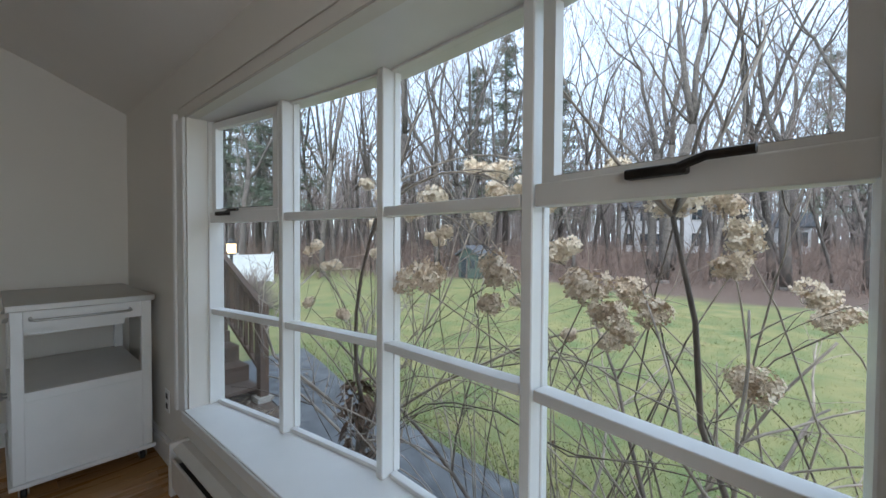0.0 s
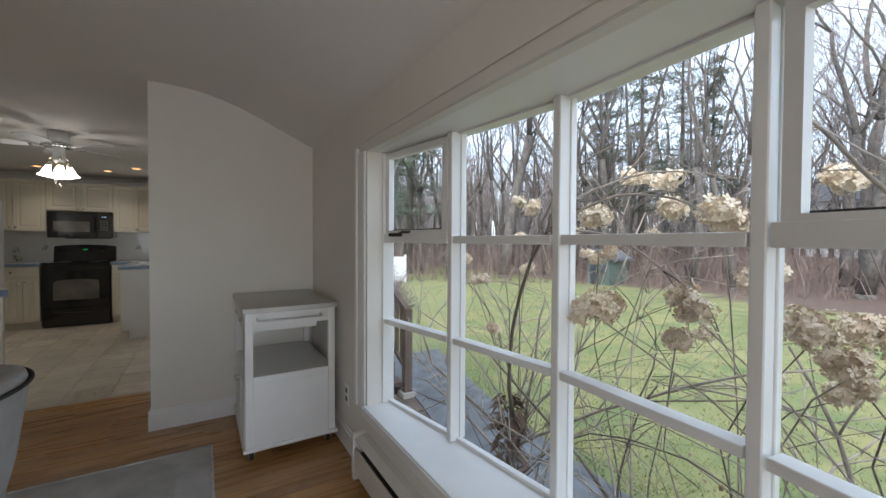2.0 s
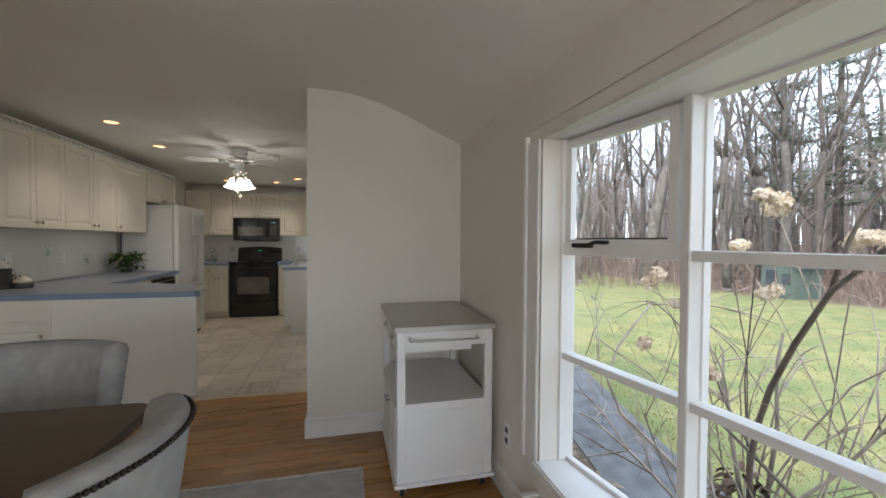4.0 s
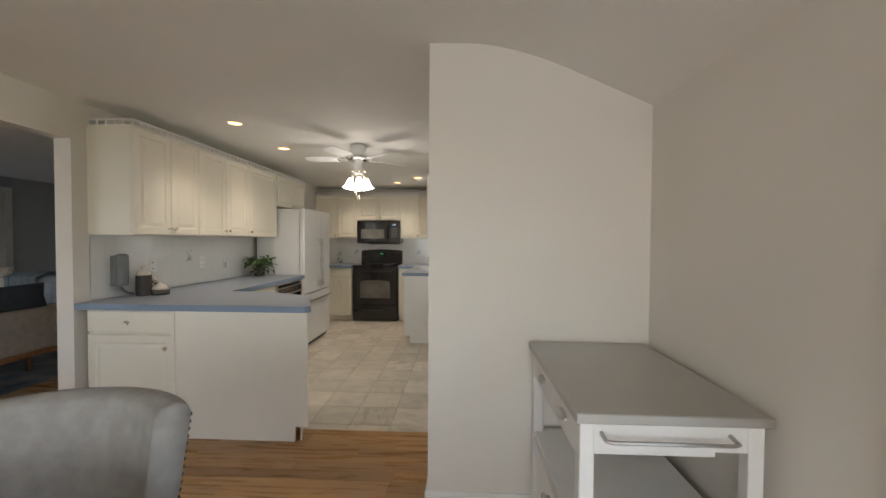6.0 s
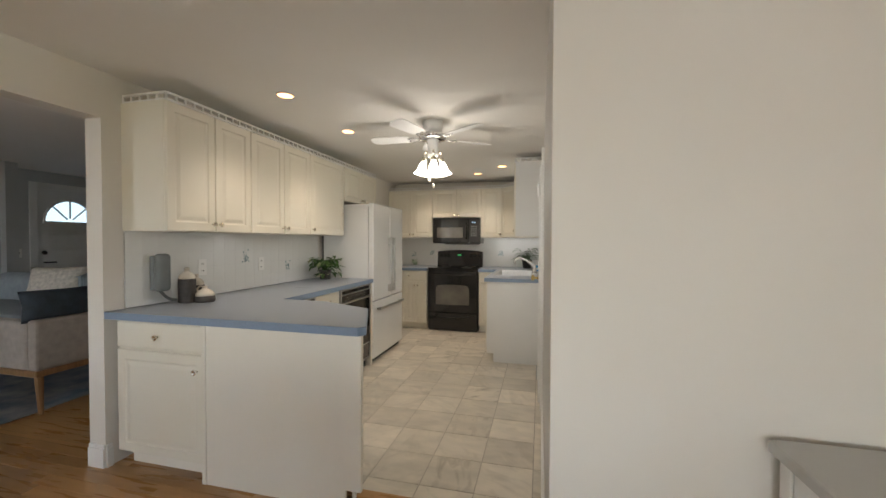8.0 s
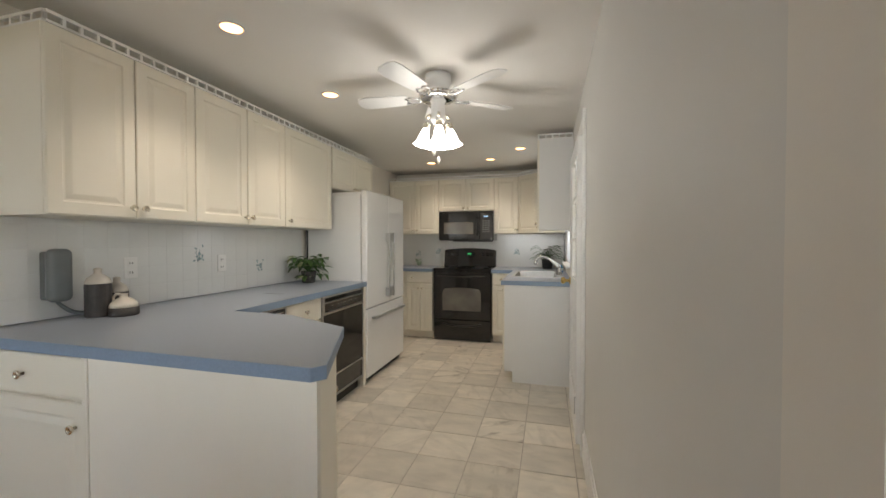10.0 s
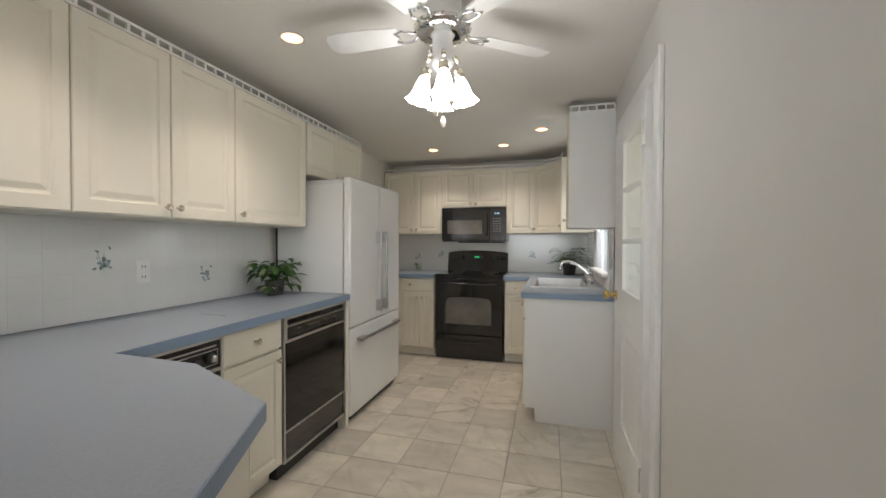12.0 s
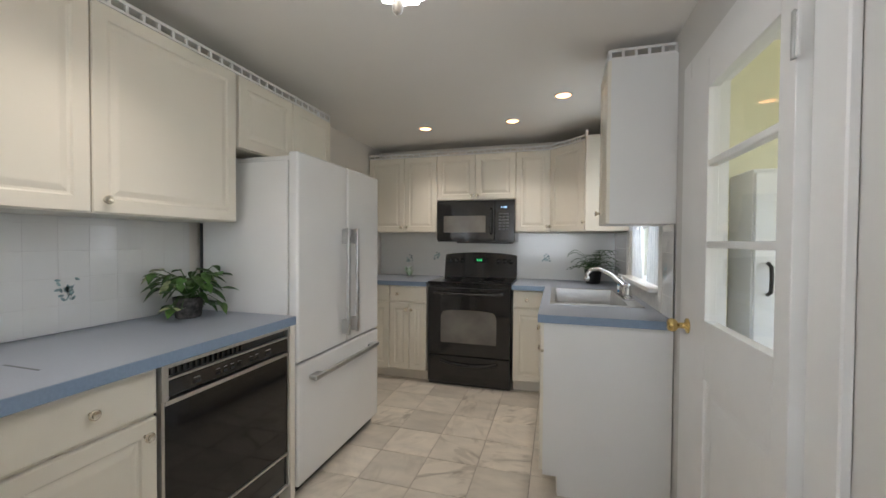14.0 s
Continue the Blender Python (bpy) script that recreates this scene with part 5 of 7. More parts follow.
part("lever", tube([(LRX - 0.008, 6.39, 1.0), (LRX + 0.05, 6.39, 1.0), (LRX + 0.052, 6.50, 1.0)], 0.011, 8), BRONZE, fd, "dark lever handle", smooth=True)
part("deadbolt", lathe([(0.03, -0.008), (0.03, 0.012), (0.012, 0.014), (0.012, 0.03), (0.0001, 0.03)], (LRX, 6.39, 1.14), 14, axis="x"), BRONZE, fd, "dark deadbolt", smooth=True)
sw = thing("light_switch", (LRX, 6.08, 1.14), "white double light switch plate", "switch")
part("plate", box(LRX, LRX + 0.006, 6.02, 6.14, 1.08, 1.20, 0.002), TRIM, sw)
for y in (6.055, 6.105):
    part("toggle", box(LRX + 0.006, LRX + 0.014, y - 0.006, y + 0.006, 1.125, 1.155, 0.002), BLACK_MATTE, sw)

SOFA = material("oatmeal_sofa_fabric", (0.42, 0.37, 0.325), 0.95, vary=0.05, scale=20, fine=400, bump=0.5)
SOFAB = material("pale_blue_upholstery", (0.28, 0.315, 0.345), 0.95, vary=0.05, scale=20, fine=400, bump=0.5)
NAVY = material("dark_teal_fabric", (0.045, 0.06, 0.075), 0.95, vary=0.1, scale=20, fine=400, bump=0.5)
KNIT = material("cream_knit", (0.62, 0.57, 0.50), 0.95, vary=0.1, scale=40, fine=300, bump=0.4)
LEGW = material("honey_oak_leg", (0.32, 0.17, 0.075), 0.4, vary=0.1, scale=6, stretch=(8, 8, 1))
sofa = thing("sofa", (-4.6, 4.95, 0), "oatmeal fabric sofa with pale blue cushions on oak legs", "sofa")
SX0, SX1, SY0, SY1 = -5.75, -3.86, 4.44, 5.35
part("base_rail", box(SX0, SX1, SY0, SY1, 0.30, 0.345, 0.006), LEGW, sofa, "honey oak base rail")
part("arm_panel", box(SX1 - 0.09, SX1, SY0, SY1, 0.345, 0.725, 0.02, 2), SOFA, sofa)
part("front_panel", box(SX0, SX1 - 0.09, SY0, SY0 + 0.09, 0.345, 0.715, 0.02, 2), SOFA, sofa)
part("seat_cushion", box(SX0 + 0.05, SX1 - 0.09, SY0 + 0.09, SY1 - 0.05, 0.345, 0.725, 0.05, 3), SOFAB, sofa, "pale blue tufted seat cushion")
bm = box(SX0 + 0.05, SX1 - 0.1, SY1 - 0.22, SY1, 0.60, 0.99, 0.09, 4)
part("back_cushion", bm, SOFAB, sofa, "pale blue back cushion", smooth=True)
for x in (SX0 + 0.07, -4.45, SX1 - 0.04):
    for y in (SY0 + 0.04, SY1 - 0.05):
        part("leg", tube([(x, y, 0.30), (x + 0.015, y, 0.012)], 0.028, 8, taper=0.016), LEGW, sofa)


def pillow(name, at, turn, w, h, d, mat, label, tilt=18, rows=0):
    bm = bmesh.new()
    n = 14
    grid = {}
    for side in (-1, 1):
        for i in range(n + 1):
            for j in range(n + 1):
                u, v = 2 * i / n - 1, 2 * j / n - 1
                t = ((1 - u * u) * (1 - v * v)) ** 0.38
                dent = 1 - 0.06 * (1 - abs(u)) * abs(v) - 0.06 * (1 - abs(v)) * abs(u)
                bump_ = 0.006 * math.sin(i * 2.8) * math.sin(j * 2.8) if rows else 0
                grid[side, i, j] = bm.verts.new((u * w / 2 * dent, side * (d / 2 * t + 0.002 + bump_ * t), v * h / 2 * dent))
        for i in range(n):
            for j in range(n):
                bm.faces.new((grid[side, i, j], grid[side, i + 1, j], grid[side, i + 1, j + 1], grid[side, i, j + 1]))
    bmesh.ops.remove_doubles(bm, verts=bm.verts, dist=0.005)
    bmesh.ops.recalc_face_normals(bm, faces=bm.faces)
    ob = single(name, bm, mat, label, "pillow", smooth=True)
    ob.matrix_basis = pose(*at, tilt, 0, turn)
    return ob


pillow("throw_pillow", (-4.62, 5.03, 0.90), 25, 0.46, 0.36, 0.15, KNIT, "cream chunky knit throw pillow on the sofa", -18, 1)
pillow("lumbar_pillow", (-3.96, 4.72, 0.822), 88, 0.62, 0.24, 0.16, NAVY, "dark teal lumbar pillow on the sofa arm", -8)
throw = bmesh.new()
bmesh.ops.create_grid(throw, x_segments=24, y_segments=30, size=0.5)
for v in throw.verts:
    u, s = v.co.x, v.co.y
    x = -4.32 + u * 0.42 + 0.02 * noise.noise((u * 6, s * 4, 0))
    if s < 0.05:
        y, z = SY1 - 0.25 - 0.02, 0.735 + (s + 0.5) * 0.46
    elif s < 0.3:
        t = (s - 0.05) / 0.25
        y, z = SY1 - 0.26 + 0.27 * t, 0.985 + 0.04 * math.sin(math.pi * t)
    else:
        y, z = SY1 + 0.015, 0.98 - (s - 0.3) * 1.2
    v.co = (x, y + 0.012 * math.sin(u * 40), z + 0.008 * noise.noise((u * 12, s * 9, 1)))
single("throw_blanket", throw, material("teal_stripe_throw", (0.11, 0.16, 0.19), 0.95, vary=0.0, scale=9, fine=300, bump=0.6, second=(0.28, 0.32, 0.34), stretch=(14, 0.3, 0.3)), "teal and grey striped throw draped over the sofa", "blanket", smooth=True).modifiers.new("thick", "SOLIDIFY").thickness = 0.008
rug2 = bmesh.new()
bmesh.ops.create_grid(rug2, x_segments=60, y_segments=50, size=0.5)
for v in rug2.verts:
    x, y = -5.35 + v.co.x * 2.75, 5.6 + v.co.y * 3.0
    v.co = (x + 0.03 * noise.noise((y * 2.2, 3, 0)), y, 0.008 + 0.006 * max(0, noise.noise((x * 3, y * 3, 5))))
single("living_rug", rug2, material("blue_distressed_rug", (0.33, 0.32, 0.31), 0.95, vary=0.0, scale=5, fine=300, bump=0.6, second=(0.10, 0.13, 0.17)), "blue and grey distressed living room rug", "rug", smooth=True)

# ---- glazed door and pantry ----
dr = thing("door_2", (RX, 6.14, 0), "white painted door with three glass lights", "door", kind="structure")
D0, D1, DT = DOOR0 + 0.012, DOOR1 - 0.012, 1.945
DX0, DX1 = -0.272, -0.236
gy0, gy1, gz0, gz1 = 5.815, 6.272, 1.01, 1.838
for nm, y0, y1, z0, z1 in (("stile", D0, gy0, 0.012 + KF, DT), ("stile", gy1, D1, 0.012 + KF, DT), ("top_rail", gy0, gy1, gz1, DT), ("lock_rail", gy0, gy1, 0.80, gz1 - 0.828), ("bottom_rail", gy0, gy1, 0.012 + KF, 0.24)):
    part(nm, box(DX0, DX1, y0, y1, z0, z1, 0.0015), TRIM, dr)
for z in (1.282, 1.570):
    part("glazing_bar", box(DX0 + 0.002, DX1 - 0.002, gy0, gy1, z - 0.012, z + 0.012, 0.003), TRIM, dr)
for z0, z1 in ((gz0, 1.27), (1.294, 1.558), (1.582, gz1)):
    q_ = part("pane", box(-0.256, -0.252, gy0, gy1, z0, z1), GLASS, dr)
    q_.visible_shadow = False
for z0, z1 in ((0.24, 0.80),):
    part("panel", stepped((DX1 - 0.012, gy1, z0), -Y, -X, gy1 - gy0, z1 - z0, [(0, 0.012), (0.0, 0.016), (0.016, 0.010), (0.05, 0.014), (0.06, 0.017)]), TRIM, dr)
kb = part("knob", lathe([(0.03, 0.0), (0.03, -0.006), (0.012, -0.010), (0.011, -0.035), (0.024, -0.045), (0.028, -0.058), (0.022, -0.072), (0.0001, -0.076)], (DX0, 6.45, 0.955), 20, axis="x"), BRASS, dr, "polished brass knob", smooth=True)
for z in (0.22, 1.752):
    h = part("hinge", box(DX0 - 0.006, DX0 + 0.0, D0 - 0.016, D0 + 0.014, z - 0.05, z + 0.05, 0.001), TRIM, dr)
    part("pin", lathe([(0.006, -0.052), (0.006, 0.052), (0.002, 0.058)], (DX0 - 0.006, D0 - 0.002, z), 10), STEEL_SOFT, h)
for y0, y1, z0, z1 in ((DOOR0 - 0.105, DOOR0 - 0.008, KF, DOORZ + 0.10), (DOOR1 + 0.008, DOOR1 + 0.105, KF, DOORZ + 0.10), (DOOR0 - 0.008, DOOR1 + 0.008, DOORZ + 0.006, DOORZ + 0.10)):
    part("casing", box(RX - 0.016, RX, y0, y1, z0, z1, 0.004), TRIM, dr)
part("casing_edge", box(RX - 0.024, RX - 0.001, DOOR0 - 0.122, DOOR0 - 0.105, KF, DOORZ + 0.117, 0.004), TRIM, dr)
for y0, y1 in ((DOOR0 - 0.008, DOOR0 + 0.008), (DOOR1 - 0.008, DOOR1 + 0.008)):
    part("jamb", box(RX - 0.012, RX + WT, y0, y1, KF, DOORZ), TRIM, dr)
part("jamb", box(RX - 0.012, RX + WT, DOOR0 + 0.008, DOOR1 - 0.008, DOORZ - 0.008, DOORZ + 0.006), TRIM, dr)
YELL = material("pale_yellow_paint", (0.78, 0.74, 0.52), 0.6, vary=0.012, scale=2, fine=200, bump=0.05)
# the opening in the far wall is unseen, added to let light in
bm = bmesh.new()
for b in ((RX + WT, 1.3, 5.0, 5.1, 0, CZ), (RX + WT, 1.3, 7.0, 7.1, 0, CZ), (1.3, 1.4, 5.0, 5.35, 0, CZ), (1.3, 1.4, 6.75, 7.1, 0, CZ), (1.3, 1.4, 5.35, 6.75, 0, 0.9), (1.3, 1.4, 5.35, 6.75, 2.0, CZ)):
    box(*b, bm=bm)
tagged(part("wall_entry", bm, YELL), "pale yellow painted back-entry wall", "wall", kind="structure")
tagged(part("ceiling_entry", box(RX + 0.001, 1.4, WY + WT, BY + WT, CZ, CZ + 0.1), CEIL), "flat white back-entry ceiling", "ceiling", kind="structure")
tagged(part("floor_entry", box(RX + WT, 1.4, 5.0, 7.1, -0.1, 0.0), GROUT), "plain grey back-entry floor", "floor", kind="structure")
cl = thing("closet_cabinet", (0.45, 6.9, 0), "tall white utility cabinet with dark pull", "cabinet")
part("body", box(0.06, 0.9, 6.75, 6.995, 0.0, 1.62, 0.003), TRIM, cl)
cdoor = part("door", box(0.065, 0.47, 6.73, 6.749, 0.02, 1.60, 0.003), TRIM, cl)
part("pull", tube([(0.115, 6.728, 1.20), (0.115, 6.70, 1.185), (0.115, 6.695, 1.13), (0.115, 6.70, 1.075), (0.115, 6.728, 1.06)], 0.008, 8), BRONZE, cdoor, "dark iron pull", smooth=True)

# ---- sink window ----
sw = thing("window_3", (RX, 7.55, SWZ0), "small white kitchen window over the sink", "window", kind="structure")
for y0, y1, z0, z1 in ((SWIN0, SWIN0 + 0.04, SWZ0, SWZ1), (SWIN1 - 0.04, SWIN1, SWZ0, SWZ1), (SWIN0, SWIN1, SWZ1 - 0.04, SWZ1), (SWIN0, SWIN1, 1.45, 1.49)):
    part("frame", box(RX + 0.05, RX + 0.09, y0, y1, z0, z1), TRIM, sw)
q_ = part("pane", box(RX + 0.068, RX + 0.072, SWIN0, SWIN1, SWZ0, SWZ1), GLASS, sw)
q_.visible_shadow = False
part("sill", box(RX - 0.055, RX + WT, SWIN0 - 0.04, SWIN1 + 0.03, SWZ0 - 0.022, SWZ0 + 0.002, 0.004), TRIM, sw)
CURT = material("printed_white_voile", (0.74, 0.73, 0.72), 0.9, vary=0.0, scale=26, fine=300, bump=0.3, second=(0.60, 0.60, 0.62))
nt = CURT.node_tree                  # thin cloth lets daylight through
sheer, cloth = nt.nodes.new("ShaderNodeBsdfTranslucent"), nt.nodes.new("ShaderNodeMixShader")
sheer.inputs["Color"].default_value = (0.62, 0.65, 0.70, 1)
cloth.inputs[0].default_value = 0.3
nt.links.new(nt.nodes["Principled BSDF"].outputs[0], cloth.inputs[1])
nt.links.new(sheer.outputs[0], cloth.inputs[2])
nt.links.new(cloth.outputs[0], nt.nodes["Material Output"].inputs[0])
for y0, y1, wv in ((7.14, 7.46, 1), (7.60, 7.97, -1)):
    bm = bmesh.new()
    cols = []
    for i in range(31):
        u = i / 30
        row = []
        for j in range(13):
            v = j / 12
            pull_in = 0.55 * (1 - abs(2 * v - 1.0)) * (u if wv > 0 else (1 - u))
            yy = y0 + (y1 - y0) * (u - (pull_in if wv > 0 else -pull_in) * 0.4)
            row.append(bm.verts.new((RX + 0.012 + 0.013 * math.sin(u * 34), yy, SWZ0 + 0.01 + (0.9 - 0.01) * v)))
        cols.append(row)
    for p, q in zip(cols, cols[1:]):
        for j in range(12):
            bm.faces.new((p[j], q[j], q[j + 1], p[j + 1]))
    single("curtain", bm, CURT, "white printed tie-back curtain at the sink window", "curtain", "sink window curtains", smooth=True)
bm = bmesh.new()
cols = []
for i in range(61):
    u = i / 60
    row = [bm.verts.new((RX - 0.018 - 0.012 * math.sin(u * 60) * (0.3 + 0.7 * (1 - v)), 7.10 + 0.9 * u, 1.395 + 0.12 * v - 0.02 * (1 - v) * math.sin(u * 24))) for v in (0, 0.33, 0.66, 1)]
    cols.append(row)
for p, q in zip(cols, cols[1:]):
    for j in range(3):
        bm.faces.new((p[j], q[j], q[j + 1], p[j + 1]))
single("valance", bm, CURT, "white gathered valance over the sink window", "curtain", smooth=True)

# ---- counter things ----
STONE = material("charcoal_stoneware", (0.045, 0.04, 0.038), 0.55, vary=0.15, scale=30, bump=0.15)
GLAZE = material("cream_glaze", (0.66, 0.60, 0.52), 0.22, vary=0.05, scale=12, bump=0.02)


def canister(x, y, h, r):
    c = thing("canister", (x, y, 0.91), "charcoal stoneware canister with cream domed lid", "canister", "stoneware canisters")
    part("jar", lathe([(r * 0.96, 0), (r, 0.006), (r, h), (r * 0.94, h + 0.004)], (x, y, 0.91), 26), STONE, c, smooth=False)
    part("lid", lathe([(r * 0.97, h + 0.003), (r * 0.96, h + 0.012), (r * 0.85, h + 0.028), (r * 0.55, h + 0.043), (r * 0.32, h + 0.050), (r * 0.28, h + 0.062), (r * 0.33, h + 0.072), (r * 0.2, h + 0.078), (0.0001, h + 0.079)], (x, y, 0.91), 26), GLAZE, c, "cream glazed lid", smooth=True)


canister(-2.555, 4.515, 0.155, 0.052)
canister(-2.605, 4.635, 0.10, 0.05)
jug = thing("small_jug", (-2.46, 4.565, 0.91), "small two-tone stoneware jug with loop handle", "jug")
part("lower", lathe([(0.058, 0), (0.062, 0.006), (0.060, 0.042)], (-2.46, 4.565, 0.91), 26), STONE, jug, smooth=True)
part("upper", lathe([(0.060, 0.042), (0.055, 0.06), (0.035, 0.078), (0.018, 0.088), (0.016, 0.10), (0.019, 0.106), (0.013, 0.106)], (-2.46, 4.565, 0.91), 26), GLAZE, jug, "cream glazed shoulder and neck", smooth=True)
part("handle", tube([(-2.475, 4.56, 1.012), (-2.495, 4.555, 1.014), (-2.51, 4.552, 0.998), (-2.508, 4.552, 0.975)], 0.006, 8), GLAZE, jug, smooth=True)
PHONE = material("slate_phone_plastic", (0.17, 0.185, 0.19), 0.4, vary=0.04, scale=10, bump=0.02)
ph = thing("wall_phone", (LX, 4.40, 1.0), "slate grey corded wall telephone", "telephone")
part("base", box(LX + 0.0, LX + 0.045, 4.365, 4.445, 1.0, 1.225, 0.012, 3), PHONE, ph)
part("handset", box(LX + 0.04, LX + 0.098, 4.358, 4.452, 0.992, 1.238, 0.027, 5), PHONE, ph, smooth=True)
cord = []
for k in range(220):
    u = k / 219
    base = Vector((LX + 0.05, 4.40, 1.0)).lerp(Vector((LX + 0.07, 4.50, 0.925)), u) - Z * 0.02 * math.sin(math.pi * u)
    a = k * 0.75
    cord.append(base + Vector((0.009 * math.cos(a), 0.0, 0.009 * math.sin(a))))
part("cord", tube(cord, 0.0024, 5), PHONE, ph, smooth=True)

POTHOS = material("pothos_leaf", (0.075, 0.17, 0.04), 0.4, vary=0.25, scale=30, bump=0.1, rand=0.3)
FERN = material("fern_frond", (0.06, 0.13, 0.035), 0.55, vary=0.25, scale=30, bump=0.1)
POT = material("dark_carved_pot", (0.06, 0.055, 0.052), 0.5, vary=0.5, scale=45, bump=0.6, bump_size=0.004)
LITE = material("variegated_leaf", (0.42, 0.46, 0.25), 0.4, vary=0.25, scale=40, bump=0.1)


def leaf(bm, at, way, length, width, droop=0.3):
    d = Vector(way).normalized()
    s = d.cross(Z)
    s = s.normalized() if s.length > 1e-3 else X.copy()
    up = s.cross(d)
    mids, left, right = [], [], []
    for k in range(5):
        u = k / 4
        w = width * math.sin(math.pi * (0.12 + 0.88 * u) ** 0.8) * (1 if k < 4 else 0.02)
        c = Vector(at) + d * length * u - Z * droop * length * u * u
        mids.append(bm.verts.new(c - up * 0.12 * w))
        left.append(bm.verts.new(c + s * w / 2 + up * 0.1 * w))
        right.append(bm.verts.new(c - s * w / 2 + up * 0.1 * w))
    for k in range(4):
        bm.faces.new((left[k], mids[k], mids[k + 1], left[k + 1]))
        bm.faces.new((mids[k], right[k], right[k + 1], mids[k + 1]))


rnd = random.Random(5)
px_, py_ = -2.50, 6.15
pl = thing("pothos_plant", (px_, py_, 0.91), "green pothos in a dark carved pot", "plant")
part("pot", lathe([(0.05, 0), (0.055, 0.006), (0.064, 0.09), (0.067, 0.10), (0.060, 0.10), (0.056, 0.085), (0.0001, 0.08)], (px_, py_, 0.91), 26), POT, pl, smooth=True)
bms = [bmesh.new(), bmesh.new()]
stems = bmesh.new()
for k in range(92):
    a, e = rnd.uniform(0, 2 * math.pi), rnd.uniform(-0.25, 1.2)
    r = rnd.uniform(0.05, 0.155)
    o = Vector((px_, py_, 1.005))
    tip = o + Vector((math.cos(a) * r, math.sin(a) * r, 0.02 + 0.15 * max(0, math.sin(e)) * rnd.uniform(0.5, 1) - (0.05 if e < 0 else 0)))
    if tip.x < LX + 0.03:
        tip.x = LX + 0.03 + rnd.uniform(0, 0.05)
    tube([o, o.lerp(tip, 0.6) + Z * 0.03, tip], 0.0018, 4, stems)
    leaf(bms[1 if k % 9 == 0 else 0], tip, Vector((math.cos(a + rnd.uniform(-0.7, 0.7)), math.sin(a + rnd.uniform(-0.7, 0.7)), rnd.uniform(-0.7, 0.35))), rnd.uniform(0.05, 0.08), rnd.uniform(0.034, 0.052), 0.35)
part("leaves", bms[0], POTHOS, pl, smooth=True)
part("pale_leaves", bms[1], LITE, pl, "pale variegated leaves", smooth=True)
part("stems", stems, POTHOS, pl)
fx_, fy_ = -0.455, 8.50
fe = thing("fern_plant", (fx_, fy_, 0.91), "feathery green fern in a black pot", "plant")
part("pot", lathe([(0.055, 0), (0.062, 0.006), (0.075, 0.12), (0.078, 0.128), (0.068, 0.128), (0.0001, 0.11)], (fx_, fy_, 0.91), 24), BLACK_MATTE, fe, smooth=True)
bm, st = bmesh.new(), bmesh.new()
for k in range(34):
    a, r, h = rnd.uniform(0, 2 * math.pi), rnd.uniform(0.14, 0.27), rnd.uniform(0.04, 0.20)
    o = Vector((fx_, fy_, 1.03))
    pts_ = []
    for i in range(9):
        u = i / 8
        p = o + Vector((math.cos(a) * r * u, math.sin(a) * r * u, h * math.sin(math.pi * 0.62 * u) * 1.1 - 0.05 * u * u))
        p.x, p.y = min(p.x, RX - 0.012), min(p.y, BY - 0.012)
        pts_.append(p)
    tube(pts_, 0.0016, 4, st)
    for i in range(1, 9):
        d = (pts_[i] - pts_[i - 1]).normalized()
        s = d.cross(Z).normalized()
        for sg in (-1, 1):
            leaf(bm, pts_[i], s * sg + d * 0.5 - Z * 0.15, 0.055 * (1.15 - i / 9), 0.011, 0.25)
part("fronds", bm, FERN, fe, smooth=True)
part("stems", st, FERN, fe)
gl = thing("glass_jar", (-2.26, 8.48, 0.91), "clear glass jar with pale green filling", "jar")
part("jar", lathe([(0.05, 0), (0.052, 0.01), (0.052, 0.12), (0.04, 0.14), (0.042, 0.15)], (-2.26, 8.48, 0.91), 20), glass("jar_glass"), gl, smooth=True)
bm = bmesh.new()
for k in range(26):
    a = rnd.uniform(0, 6.28)
    leaf(bm, (-2.26 + 0.02 * math.cos(a), 8.48 + 0.02 * math.sin(a), 0.92 + rnd.uniform(0, 0.08)), (math.cos(a), math.sin(a), 1.0), 0.05, 0.02, 0.0)
part("filling", bm, material("pale_sage_filling", (0.33, 0.42, 0.30), 0.8, vary=0.2), gl)
outlet((LX + 0.0105, 5.39, 1.118), Y, X, "white duplex outlet on the tiled splashback")
outlet((LX + 0.0105, 4.765, 1.125), Y, X, "white outlet plate on the tiled splashback")
single("counter_mark", box(-2.36, -2.20, 5.42, 5.428, 0.9101, 0.9106), material("scratch", (0.15, 0.16, 0.17), 0.6, bump=0), "thin dark scratch on the countertop", "scratch").rotation_euler = (0, 0, 0)

# ---- outside ----
GZ = -0.70
gr = bmesh.new()
bmesh.ops.create_grid(gr, x_segments=150, y_segments=150, size=0.5)
for v in gr.verts:
    u, s = v.co.x, v.co.y
    x = 0.93 + 600 * (u + 0.5) ** 3
    y = 8 + 900 * s * abs(s) * 1.6
    rise = max(0.0, min(1.0, (x - 24) / 40)) * 1.2
    v.co = (x, y, GZ + rise + 0.05 * noise.noise((x * 0.25, y * 0.25, 0)) * min(1, x / 8))
LAWN = material("lawn_and_litter", (0.29, 0.262, 0.11), 0.95, vary=0.0, scale=2.1, fine=50, bump=0.8, second=(0.135, 0.175, 0.062), bump_size=0.03)
nt = LAWN.node_tree
b_ = nt.nodes["Principled BSDF"]
co_ = nt.nodes.new("ShaderNodeTexCoord")
sep = nt.nodes.new("ShaderNodeSeparateXYZ")
nt.links.new(co_.outputs["Object"], sep.inputs[0])
edge = nt.nodes.new("ShaderNodeTexNoise")
edge.inputs["Scale"].default_value = 0.35
nt.links.new(co_.outputs["Object"], edge.inputs["Vector"])
ax = nt.nodes.new("ShaderNodeMath")
